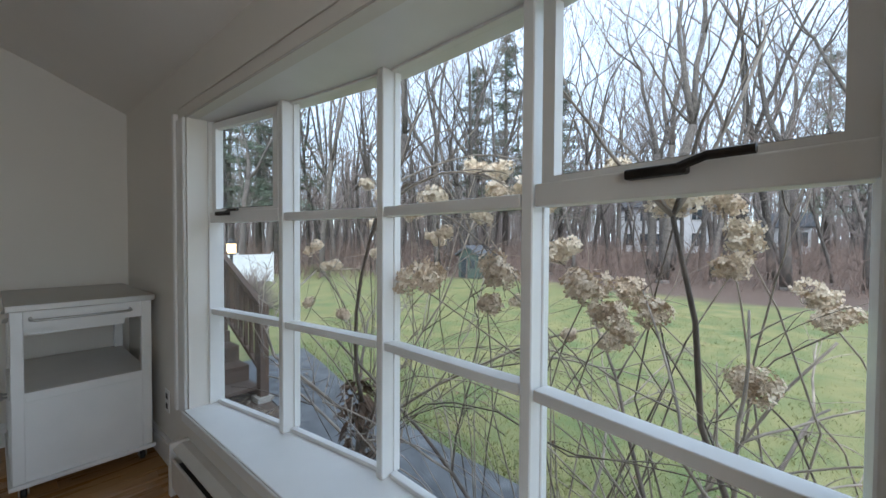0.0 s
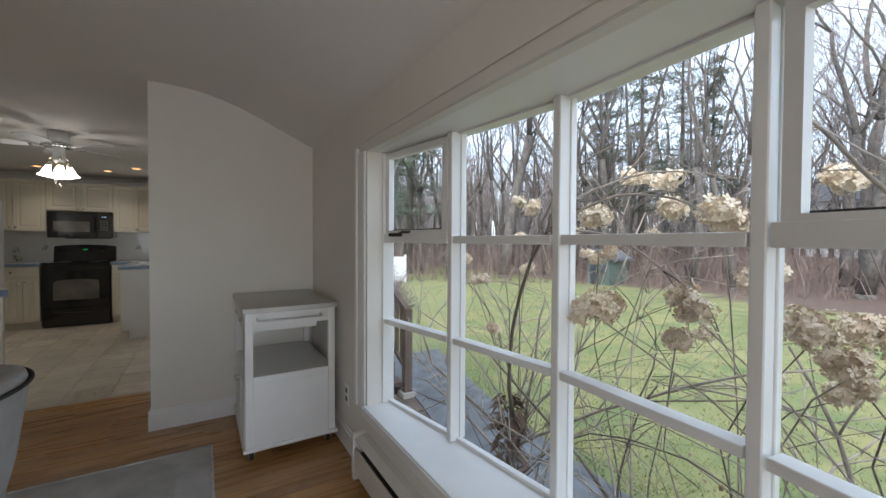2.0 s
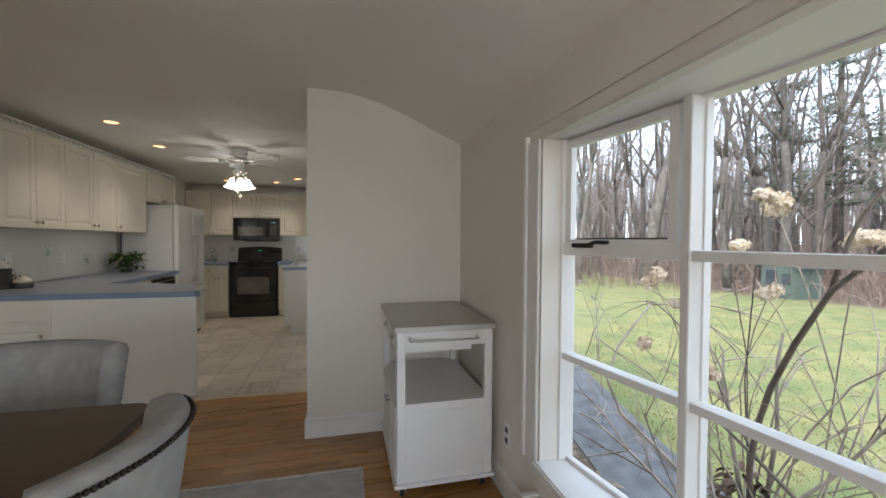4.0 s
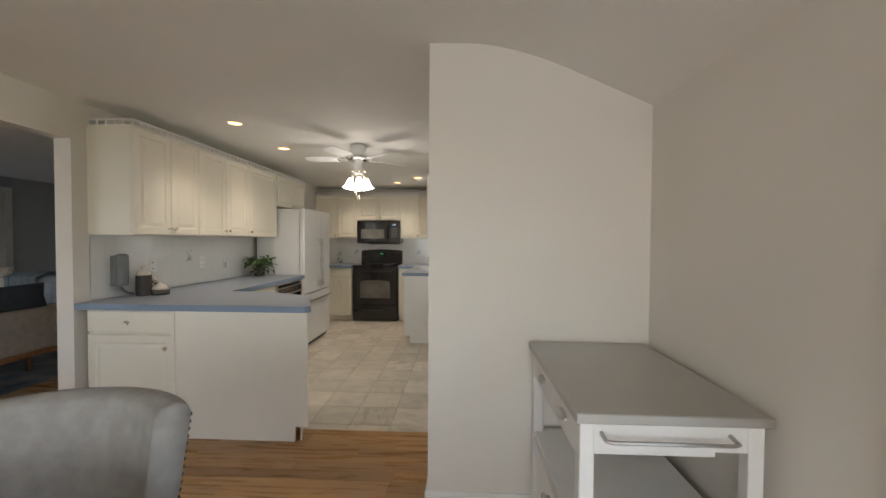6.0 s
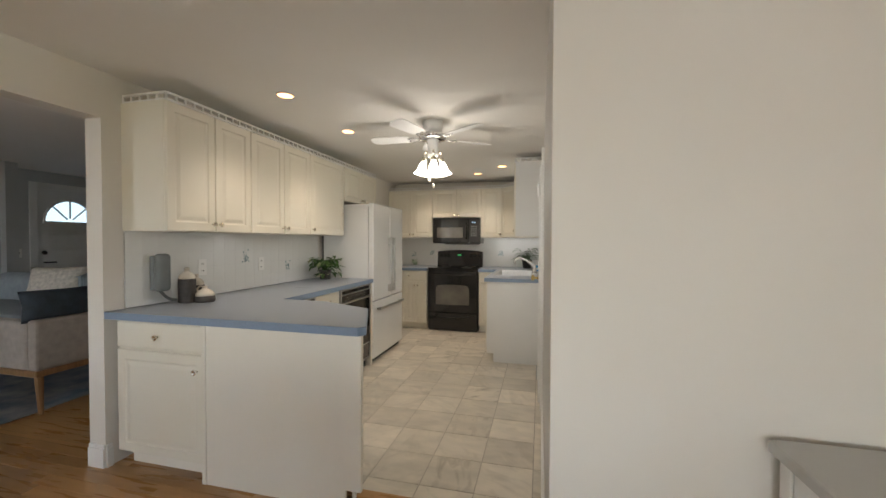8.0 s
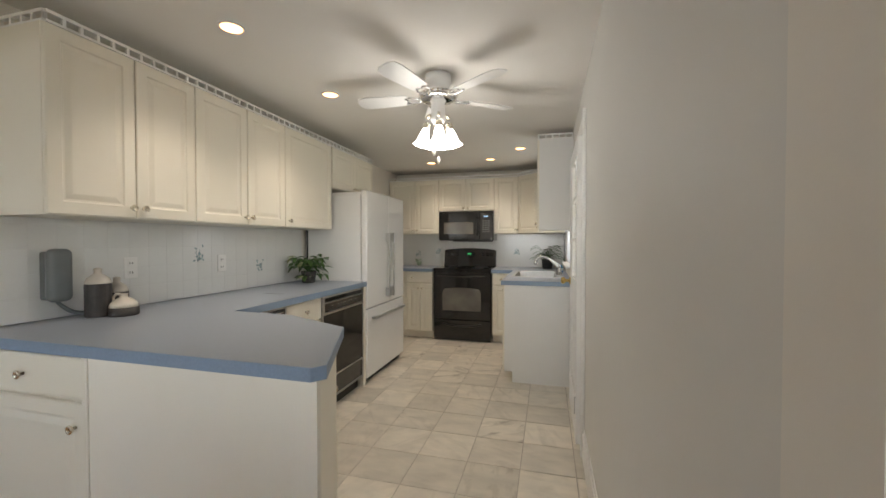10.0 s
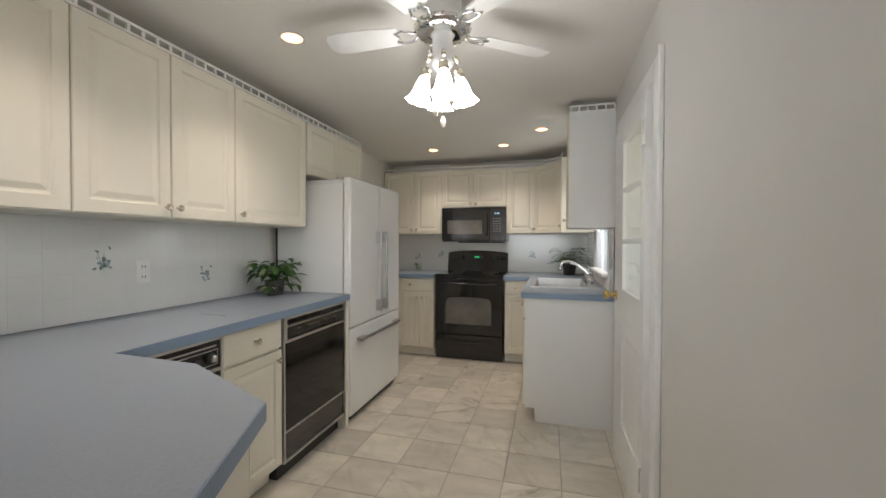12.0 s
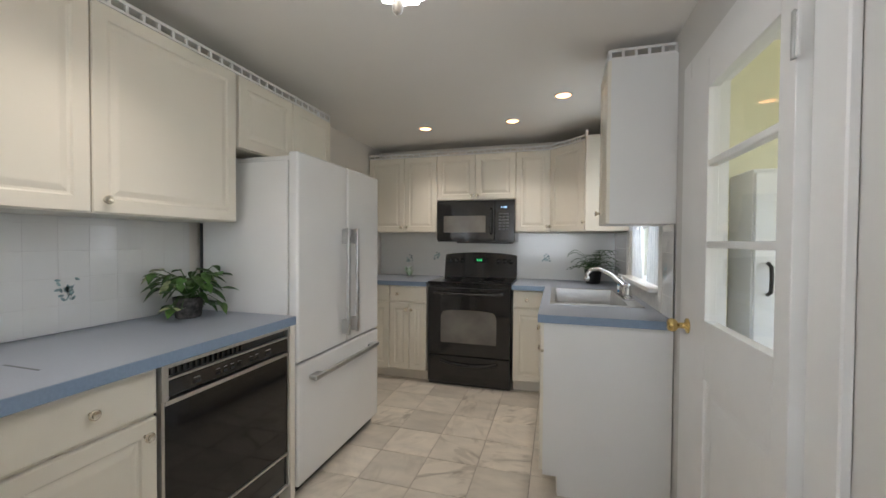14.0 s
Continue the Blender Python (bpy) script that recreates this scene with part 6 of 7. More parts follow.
ax.operation = "MULTIPLY_ADD"
ax.inputs[1].default_value = 5.0
nt.links.new(edge.outputs["Fac"], ax.inputs[0])
nt.links.new(sep.outputs["X"], ax.inputs[2])
rg_ = nt.nodes.new("ShaderNodeMapRange")
rg_.inputs[1].default_value, rg_.inputs[2].default_value = 17.6, 18.8
nt.links.new(ax.outputs[0], rg_.inputs[0])
leafn = nt.nodes.new("ShaderNodeTexNoise")
leafn.inputs["Scale"].default_value = 6.0
leafn.inputs["Detail"].default_value = 6
nt.links.new(co_.outputs["Object"], leafn.inputs["Vector"])
lm = nt.nodes.new("ShaderNodeMix")
lm.data_type = "RGBA"
lm.inputs[6].default_value, lm.inputs[7].default_value = (0.085, 0.055, 0.042, 1), (0.20, 0.135, 0.10, 1)
nt.links.new(leafn.outputs["Fac"], lm.inputs[0])
mx = nt.nodes.new("ShaderNodeMix")
mx.data_type = "RGBA"
nt.links.new(rg_.outputs[0], mx.inputs[0])
nt.links.new(b_.inputs["Base Color"].links[0].from_socket, mx.inputs[6])
nt.links.new(lm.outputs[2], mx.inputs[7])
nt.links.new(mx.outputs[2], b_.inputs["Base Color"])
tagged(part("ground", gr, LAWN, smooth=True), "mossy green winter lawn running into leaf-covered woods", "ground", kind="structure")
# asphalt path with a curved edge
path_in = [(1.55, -3.0), (1.65, -0.5), (1.75, 1.0), (1.85, 2.2), (1.98, 3.0), (2.12, 3.7), (2.26, 4.4), (2.36, 5.2), (2.45, 6.2)]
path_out = [(2.62, -3.0), (2.68, -0.5), (2.72, 0.9), (2.77, 1.65), (2.81, 2.3), (2.89, 3.0), (2.99, 3.76), (3.17, 4.5), (3.40, 5.3), (3.62, 6.2)]
plan = path_in + list(reversed(path_out))
bm = bmesh.new()
bm.faces.new([bm.verts.new((x, y, GZ + 0.045)) for x, y in plan])
bmesh.ops.triangulate(bm, faces=bm.faces)
ext = bmesh.ops.extrude_face_region(bm, geom=bm.faces[:])
bmesh.ops.translate(bm, verts=[e for e in ext["geom"] if isinstance(e, bmesh.types.BMVert)], vec=(0, 0, -0.15))
bmesh.ops.recalc_face_normals(bm, faces=bm.faces)
tagged(part("path", bm, ASPHALT), "dark asphalt garden path", "path", kind="structure")
bm = bmesh.new()
bm.faces.new([bm.verts.new((x, y, GZ + 0.03)) for x, y in [(0.94, -3.0)] + path_in + [(2.5, 6.9), (0.94, 6.9)]][::-1])
bmesh.ops.recalc_face_normals(bm, faces=bm.faces)
tagged(part("planting_bed", bm, LITTER), "leaf-littered planting bed by the house", "ground", kind="structure")
bed = bmesh.new()
rl = random.Random(3)
for k in range(1500):
    x, y = rl.uniform(0.98, 2.15), rl.uniform(-1.0, 6.2)
    leaf(bed, (x, y, GZ + 0.05), (rl.uniform(-1, 1), rl.uniform(-1, 1), rl.uniform(-0.2, 0.5)), rl.uniform(0.03, 0.07), rl.uniform(0.02, 0.04), 0.2)
tagged(part("fallen_leaves", bed, material("dry_leaf", (0.30, 0.23, 0.16), 0.9, vary=0.3, scale=9, bump=0.2)), "scattered pale dry leaves", "leaves", kind="stuff")

blades = bmesh.new()
for k in range(30000):
    u = rl.random()
    x, y = 2.75 + 9.5 * u * u, rl.uniform(-2.5, 3.5 + 9 * u)
    z = GZ + 0.05 * noise.noise((x * 0.25, y * 0.25, 0)) * min(1, x / 8)
    a, h = rl.uniform(0, 6.28), rl.uniform(0.02, 0.05)
    c, s = math.cos(a) * 0.006, math.sin(a) * 0.006
    blades.faces.new([blades.verts.new(v) for v in ((x - c, y - s, z), (x + c, y + s, z), (x + rl.uniform(-0.04, 0.04), y + rl.uniform(-0.04, 0.04), z + h))])
tagged(part("grass", blades, material("grass_blade", (0.31, 0.28, 0.11), 0.8, vary=0.0, scale=1.3, bump=0.0, second=(0.15, 0.20, 0.065))), "short mossy winter grass", "grass", kind="stuff")
lawn_leaves = bmesh.new()
for k in range(500):
    x, y = 2.9 + 12 * rl.random() ** 1.5, rl.uniform(-2, 13)
    leaf(lawn_leaves, (x, y, GZ + 0.055), (rl.uniform(-1, 1), rl.uniform(-1, 1), rl.uniform(-0.1, 0.3)), rl.uniform(0.04, 0.08), rl.uniform(0.025, 0.045), 0.2)
tagged(part("lawn_leaves", lawn_leaves, material("brown_leaf", (0.20, 0.13, 0.08), 0.9, vary=0.25, scale=9, bump=0.2)), "brown leaves scattered on the lawn", "leaves", kind="stuff")


# ---- trees ----
def branch(bm, p, d, length, r, depth, rg, sides, up, twigs):
    """A limb with forks, tapering to twigs."""
    n = max(2, min(5, int(length / 0.5)))
    pts_, dirs = [p.copy()], d.copy()
    for i in range(n):
        dirs = (dirs + Vector((rg.uniform(-1, 1), rg.uniform(-1, 1), rg.uniform(-0.4, 0.7))) * 0.2 + Z * up).normalized()
        pts_.append(pts_[-1] + dirs * length / n)
    end = r * (0.55 if depth else 0.25)
    tube(pts_, r, sides, bm if r > 0.03 else twigs, taper=end)
    if depth == 0:
        return
    kids = rg.randint(2, 3) if depth > 1 else rg.randint(3, 4)
    for k in range(kids):
        at = pts_[-1] if k < 2 else pts_[rg.randint(1, n)]
        side = Vector((rg.uniform(-1, 1), rg.uniform(-1, 1), rg.uniform(-0.1, 0.5))).normalized()
        nd = (dirs * rg.uniform(0.7, 1.3) + side * rg.uniform(0.5, 0.95)).normalized()
        branch(bm, at, nd, length * rg.uniform(0.55, 0.85), max(0.006, end * rg.uniform(0.6, 0.95)), depth - 1, rg, max(3, sides - 1), up, twigs)


def bare_tree(seed, height, r, lean=0.1, depth=5):
    rg = random.Random(seed)
    t = thing("bare_tree", (0, 0, 0), "leafless grey-barked woodland tree", "tree", "woodland trees")
    wood, twigs = bmesh.new(), bmesh.new()
    trunk_h = height * rg.uniform(0.28, 0.4)
    pts_ = [Vector((0, 0, -0.3)), Vector((0, 0, 0.15))]
    d = Vector((rg.uniform(-lean, lean), rg.uniform(-lean, lean), 1)).normalized()
    for i in range(5):
        d = (d + Vector((rg.uniform(-1, 1), rg.uniform(-1, 1), 0)) * 0.09).normalized()
        pts_.append(pts_[-1] + d * trunk_h / 5)
    tube([pts_[0], pts_[1]], r * 1.5, 9, wood, taper=r * 1.08)
    tube(pts_[1:], r * 1.08, 9, wood, taper=r * 0.72)
    for k in range(rg.randint(2, 3)):
        side = Vector((rg.uniform(-1, 1), rg.uniform(-1, 1), 0)).normalized()
        branch(wood, pts_[-1], (d + side * rg.uniform(0.15, 0.5)).normalized(), height * rg.uniform(0.24, 0.34), r * rg.uniform(0.45, 0.7), depth - 1, rg, 7, 0.05, twigs)
    for k in range(rg.randint(2, 5)):
        at = pts_[rg.randint(3, 6)]
        side = Vector((rg.uniform(-1, 1), rg.uniform(-1, 1), 0.35)).normalized()
        branch(wood, at, side, height * rg.uniform(0.10, 0.2), r * 0.22, 3, rg, 5, 0.06, twigs)
    part("trunk", wood, BARK, t, smooth=True)
    part("crown", twigs, TWIG, t, "fine bare twigs")
    return t


TWIG = material("bare_twig", (0.24, 0.20, 0.18), 0.9, vary=0.2, scale=6, bump=0.0, rand=0.25)
PINE = material("pine_needles", (0.11, 0.145, 0.095), 0.8, vary=0.3, scale=3, bump=0.2, rand=0.2)
kinds = [bare_tree(40 + i, h, r, ln, dp) for i, (h, r, ln, dp) in enumerate(((17, 0.20, 0.10, 6), (15, 0.15, 0.15, 6), (18, 0.24, 0.08, 6), (13, 0.10, 0.2, 5), (16, 0.13, 0.12, 5), (9, 0.06, 0.2, 5)))]
rt = random.Random(21)
spots = [(19.9, 4.1), (20.3, -0.1), (15.3, 13.5)]        # three stout trees at the edge of the lawn
for near, far_, count in ((19.5, 26, 34), (26, 38, 66), (38, 62, 90)):
    for k in range(count):
        for tries in range(20):
            dd, aa = rt.uniform(near, far_), rt.uniform(-12, 88)
            x, y = dd * math.cos(radians(aa)), 0.5 + dd * math.sin(radians(aa))
            if x > 3 and all((x - a) ** 2 + (y - b) ** 2 > 1.1 for a, b in spots):
                spots.append((x, y))
                break
used = set()
for k, (x, y) in enumerate(spots):
    i = rt.choice((0, 1, 1, 2, 3, 3, 4, 4, 5, 5)) if k > 2 else (2, 0, 1)[k]
    gz = GZ + max(0.0, min(1.0, (x - 24) / 40)) * 1.2
    m = pose(x, y, gz, 0, 0, rt.uniform(0, 360)) @ Matrix.Scale(rt.uniform(0.8, 1.2) if k > 2 else (1.05, 0.95, 1.1)[k], 4)
    if i not in used:
        used.add(i)
        kinds[i].matrix_basis = m
    else:
        copy_thing(kinds[i], m)


def pine(seed, height):
    rg = random.Random(seed)
    t = thing("pine_tree", (0, 0, 0), "tall dark green pine behind the lawn", "tree", "pines")
    wood, ned = bmesh.new(), bmesh.new()
    tube([(0, 0, -0.3), (0.05, 0, height * 0.5), (0, 0.08, height)], 0.24, 9, wood, taper=0.04)
    z = height * 0.22
    while z < height * 0.98:
        reach = (1 - z / height) * height * 0.22 + 0.5
        for k in range(rg.randint(4, 6)):
            a = rg.uniform(0, 6.28)
            ln = reach * rg.uniform(0.6, 1.1)
            p = [Vector((0, 0, z))]
            for i in range(4):
                u = (i + 1) / 4
                p.append(Vector((math.cos(a) * ln * u, math.sin(a) * ln * u, z + 0.12 * ln * u - 0.10 * ln * u * u)))
            tube(p, 0.035, 4, wood, taper=0.008)
            for i in range(1, 5):
                for q in range(6):
                    c = p[i] + Vector((rg.gauss(0, 0.22), rg.gauss(0, 0.22), rg.gauss(0, 0.10)))
                    for w in range(5):
                        d = Vector((rg.uniform(-1, 1), rg.uniform(-1, 1), rg.uniform(-0.2, 0.8))).normalized()
                        s = d.orthogonal().normalized() * 0.022
                        ned.faces.new([ned.verts.new(c + v) for v in (-s, s, d * 0.26)])
        z += rg.uniform(0.4, 0.7)
    part("trunk", wood, BARK, t, smooth=True)
    part("crown", ned, PINE, t, "dark needle clumps")
    return t


pp = pine(7, 16)
pp.matrix_basis = pose(10.5, 21.0, GZ)
for x, y, s in ((9.0, 24.5, 0.9), (13, 29, 1.1), (36, 16, 1.1), (47, -3, 1.2), (29.5, 18.2, 1.25), (33.0, 17.0, 1.2), (31.0, 22.5, 1.2)):
    copy_thing(pp, pose(x, y, GZ, 0, 0, rt.uniform(0, 360)) @ Matrix.Scale(s, 4))
# undergrowth in the woods
ug = bmesh.new()
for k in range(5200):
    dd, aa = rt.uniform(18.5, 42), rt.uniform(-14, 86)
    x, y = dd * math.cos(radians(aa)), 0.5 + dd * math.sin(radians(aa))
    gz = GZ + max(0.0, min(1.0, (x - 24) / 40)) * 1.2
    p = Vector((x, y, gz))
    d = Vector((rt.uniform(-0.6, 0.6), rt.uniform(-0.6, 0.6), 1)).normalized()
    h = rt.uniform(0.5, 2.6)
    q = p + d * h * 0.5
    e = q + (d + Vector((rt.uniform(-0.7, 0.7), rt.uniform(-0.7, 0.7), 0))).normalized() * h * 0.5
    tube([p, q, e], 0.014, 3, ug, taper=0.004)
    for w in range(2):
        tube([q, q + Vector((rt.uniform(-1, 1), rt.uniform(-1, 1), rt.uniform(0.2, 1))) * h * 0.3], 0.008, 3, ug, taper=0.003)
tagged(part("undergrowth", ug, material("brush_stem", (0.19, 0.135, 0.11), 0.9, vary=0.25, scale=3, bump=0.0)), "tangled bare brush under the trees", "brush", kind="stuff")
# far wood as a band of upright stems
fw = bmesh.new()
for k in range(2600):
    dd, aa = rt.uniform(55, 110), rt.uniform(-20, 88)
    x, y = dd * math.cos(radians(aa)), 0.5 + dd * math.sin(radians(aa))
    h = rt.uniform(8, 19)
    p = Vector((x, y, GZ + 0.8))
    e = p + Vector((rt.uniform(-1, 1), rt.uniform(-1, 1), h))
    tube([p, p.lerp(e, 0.5) + Vector((rt.uniform(-0.5, 0.5), rt.uniform(-0.5, 0.5), 0)), e], rt.uniform(0.06, 0.15), 4, fw, taper=0.02)
    for w in range(9):
        c = p.lerp(e, rt.uniform(0.35, 0.95))
        tube([c, c + Vector((rt.uniform(-1, 1), rt.uniform(-1, 1), rt.uniform(0.3, 1.2))) * rt.uniform(1, 3.2)], 0.035, 3, fw, taper=0.008)
tagged(part("far_woods", fw, TWIG), "distant bare woodland", "woods", kind="stuff")

# ---- neighbouring buildings ----
SIDING = material("white_clapboard", (0.72, 0.73, 0.75), 0.7, vary=0.03, scale=4, bump=0.05)
ROOF = material("grey_shingle", (0.10, 0.105, 0.115), 0.9, vary=0.15, scale=6, bump=0.3)
DARKPANE = material("dark_window_pane", (0.05, 0.06, 0.07), 0.08, vary=0.1, bump=0.0)
GREEN = material("green_shed_board", (0.09, 0.12, 0.10), 0.8, vary=0.1, scale=5, bump=0.1, stretch=(8, 8, 1))


def gable_roof(x0, x1, y0, y1, z0, z1, over=0.3, along="x"):
    bm = bmesh.new()
    if along == "x":
        ym = (y0 + y1) / 2
        prof = [(y0 - over, z0 - 0.1), (ym, z1), (y1 + over, z0 - 0.1), (y1 + over, z0 + 0.05), (ym, z1 + 0.16), (y0 - over, z0 + 0.05)]
        a, b = [bm.verts.new((x0 - over, y, z)) for y, z in prof], [bm.verts.new((x1 + over, y, z)) for y, z in prof]
    else:
        xm = (x0 + x1) / 2
        prof = [(x0 - over, z0 - 0.1), (xm, z1), (x1 + over, z0 - 0.1), (x1 + over, z0 + 0.05), (xm, z1 + 0.16), (x0 - over, z0 + 0.05)]
        a, b = [bm.verts.new((x, y0 - over, z)) for x, z in prof], [bm.verts.new((x, y1 + over, z)) for x, z in prof]
    for i in range(6):
        bm.faces.new((a[i], a[(i + 1) % 6], b[(i + 1) % 6], b[i]))
    bm.faces.new(a[:3] + a[3:]), bm.faces.new(list(reversed(b)))
    bmesh.ops.recalc_face_normals(bm, faces=bm.faces)
    return bm


def house(x0, x1, y0, y1, base, eaves, ridge, label, bays, along):
    h = thing("house", ((x0 + x1) / 2, (y0 + y1) / 2, base), label, "house")
    bm = box(x0, x1, y0, y1, base, eaves)
    part("wall", bm, SIDING, h)
    bm = bmesh.new()
    if along == "y":
        xm = (x0 + x1) / 2
        for yy in (y0, y1):
            bm.faces.new([bm.verts.new(c) for c in ((x0, yy, eaves), (x1, yy, eaves), (xm, yy, ridge))])
    else:
        ym = (y0 + y1) / 2
        for xx in (x0, x1):
            bm.faces.new([bm.verts.new(c) for c in ((xx, y0, eaves), (xx, y1, eaves), (xx, ym, ridge))])
    part("gable", bm, SIDING, h)
    part("roof", gable_roof(x0, x1, y0, y1, eaves, ridge, 0.35, along), ROOF, h)
    for f in range(2):
        for k in range(bays):
            yy = y0 + (y1 - y0) * (k + 0.5) / bays
            z0 = base + 0.9 + f * 2.7
            if z0 + 1.3 > eaves:
                continue
            w = part("window", box(x0 - 0.06, x0 + 0.02, yy - 0.5, yy + 0.5, z0 - 0.08, z0 + 1.38), TRIM, h)
            part("pane", box(x0 - 0.08, x0 - 0.05, yy - 0.42, yy - 0.02, z0, z0 + 1.3), DARKPANE, w)
            part("pane", box(x0 - 0.08, x0 - 0.05, yy + 0.02, yy + 0.42, z0, z0 + 1.3), DARKPANE, w)
    return h


house(47, 55, 5.6, 13.7, -0.2, 4.9, 6.9, "white two-storey clapboard house beyond the trees", 5, "y")
house(50, 57, -2.2, 1.6, -0.1, 2.6, 4.0, "low white clapboard house behind bare trunks", 3, "y")
SHX0, SHX1, SHY0, SHY1 = 15.2, 17.1, 10.9, 12.5
sh = thing("garden_shed", (16.2, 11.7, GZ), "small green garden shed with gabled roof", "shed")
part("wall", box(SHX0, SHX1, SHY0, SHY1, GZ - 0.1, GZ + 1.62), GREEN, sh)
bm = bmesh.new()
for xx in (SHX0, SHX1):
    bm.faces.new([bm.verts.new(c) for c in ((xx, SHY0, GZ + 1.62), (xx, SHY1, GZ + 1.62), (xx, (SHY0 + SHY1) / 2, GZ + 2.1))])
part("gable", bm, GREEN, sh)
part("roof", gable_roof(SHX0, SHX1, SHY0, SHY1, GZ + 1.62, GZ + 2.1, 0.2, "x"), ROOF, sh)
part("doorway", box(SHX0 - 0.03, SHX0 + 0.02, 11.75, 12.25, GZ, GZ + 1.4), DARKPANE, sh)
part("window", box(SHX0 - 0.03, SHX0 + 0.02, 11.1, 11.5, GZ + 0.7, GZ + 1.25), DARKPANE, sh)
fence = thing("white_fence", (6.5, 16.9, GZ), "white vinyl privacy fence", "fence")
for k in range(3):
    part("panel", box(3.9 + k * 1.45, 5.27 + k * 1.45, 16.85, 16.9, GZ + 0.05, GZ + 1.22), SIDING, fence)
    part("post", box(5.27 + k * 1.45, 5.35 + k * 1.45, 16.83, 16.92, GZ - 0.1, GZ + 1.3), SIDING, fence)
sh.scale = (0.72, 0.72, 0.72)


# ---- deck steps and lantern ----
DECK = material("weathered_brown_wood", (0.115, 0.075, 0.055), 0.85, vary=0.15, scale=5, bump=0.2, stretch=(6, 6, 1), rand=0.15)
st_ = thing("deck_steps", (2.0, 5.8, GZ), "weathered brown wooden steps with railing", "steps")
for k in range(3):
    part("tread", box(1.15, 2.25, 5.30 + 0.28 * k, 5.62 + 0.28 * k, GZ + 0.16 + 0.18 * k, GZ + 0.20 + 0.18 * k, 0.004), DECK, st_)
    part("riser", box(1.15, 2.25, 5.585 + 0.28 * k, 5.61 + 0.28 * k, GZ + 0.20 + 0.18 * k, GZ + 0.34 + 0.18 * k), DECK, st_)
part("stringer", prism([(2.25, 5.30), (2.29, 5.30), (2.29, 6.4), (2.25, 6.4)], GZ, GZ + 0.16), DECK, st_)
part("newel_post", box(2.22, 2.32, 5.22, 5.32, GZ, GZ + 1.12, 0.004), DECK, st_)
part("newel_post", box(2.22, 2.32, 6.40, 6.50, GZ, GZ + 1.70, 0.004), DECK, st_)
part("handrail", tube([(2.27, 5.27, GZ + 1.10), (2.27, 6.45, GZ + 1.66)], 0.045, 4), DECK, st_)
part("bottom_rail", tube([(2.27, 5.27, GZ + 0.36), (2.27, 6.45, GZ + 0.92)], 0.035, 4), DECK, st_)
for k in range(7):
    u = (k + 1) / 8
    part("baluster", box(2.25, 2.29, 5.25 + 1.18 * u, 5.29 + 1.18 * u, GZ + 0.36 + 0.56 * u, GZ + 1.10 + 0.56 * u), DECK, st_)
part("footing", box(2.18, 2.36, 5.18, 5.36, GZ - 0.05, GZ + 0.09), GROUT, st_)
st_.location = st_.location + Vector((-0.05, -0.65, 0.0))
ln = thing("post_lantern", (3.55, 9.0, GZ), "black garden post lantern with lit glass", "lamp")
part("post", tube([(3.55, 9.0, GZ), (3.55, 9.0, GZ + 1.55)], 0.035, 8), BLACK_MATTE, ln)
part("lamp_glass", prism([(3.48, 8.93), (3.62, 8.93), (3.62, 9.07), (3.48, 9.07)], GZ + 1.57, GZ + 1.77), glow("lantern_glow", (1.0, 0.75, 0.45), 1.6), ln, "lit lantern glass")
part("cap", lathe([(0.11, 0), (0.10, 0.02), (0.03, 0.10), (0.0001, 0.12)], (3.55, 9.0, GZ + 1.77), 8), BLACK_MATTE, ln)
hedge = bmesh.new()
for k in range(700):
    a, b = rt.uniform(0, 6.28), rt.uniform(0, 1.3)
    r = rt.uniform(0.4, 0.95)
    c = Vector((4.3, 10.2, GZ))
    e = c + Vector((math.cos(a) * math.cos(b) * r, math.sin(a) * math.cos(b) * r, 0.15 + math.sin(b) * r * 1.2))
    tube([c.lerp(e, 0.5), e, e + Vector((rt.uniform(-0.1, 0.1), rt.uniform(-0.1, 0.1), 0.1))], 0.008, 3, hedge, taper=0.003)
single("clipped_shrub", hedge, TWIG, "rounded bare brown shrub by the steps", "shrub")

# ---- hydrangea in front of the window ----
CANE = material("pale_cane", (0.34, 0.28, 0.225), 0.8, vary=0.2, scale=12, bump=0.3)
CANE_D = material("dark_cane", (0.16, 0.125, 0.10), 0.85, vary=0.2, scale=12, bump=0.4)
PETAL = material("dried_petal", (0.80, 0.66, 0.50), 0.85, vary=0.0, scale=14, bump=0.2, second=(0.60, 0.46, 0.33))
PETAL_L = material("bleached_petal", (0.84, 0.73, 0.57), 0.85, vary=0.0, scale=14, bump=0.2, second=(0.66, 0.53, 0.39))
hy = thing("hydrangea_shrub", (1.9, 1.9, GZ), "leggy hydrangea with dried brown flower heads", "shrub")
rh = random.Random(8)


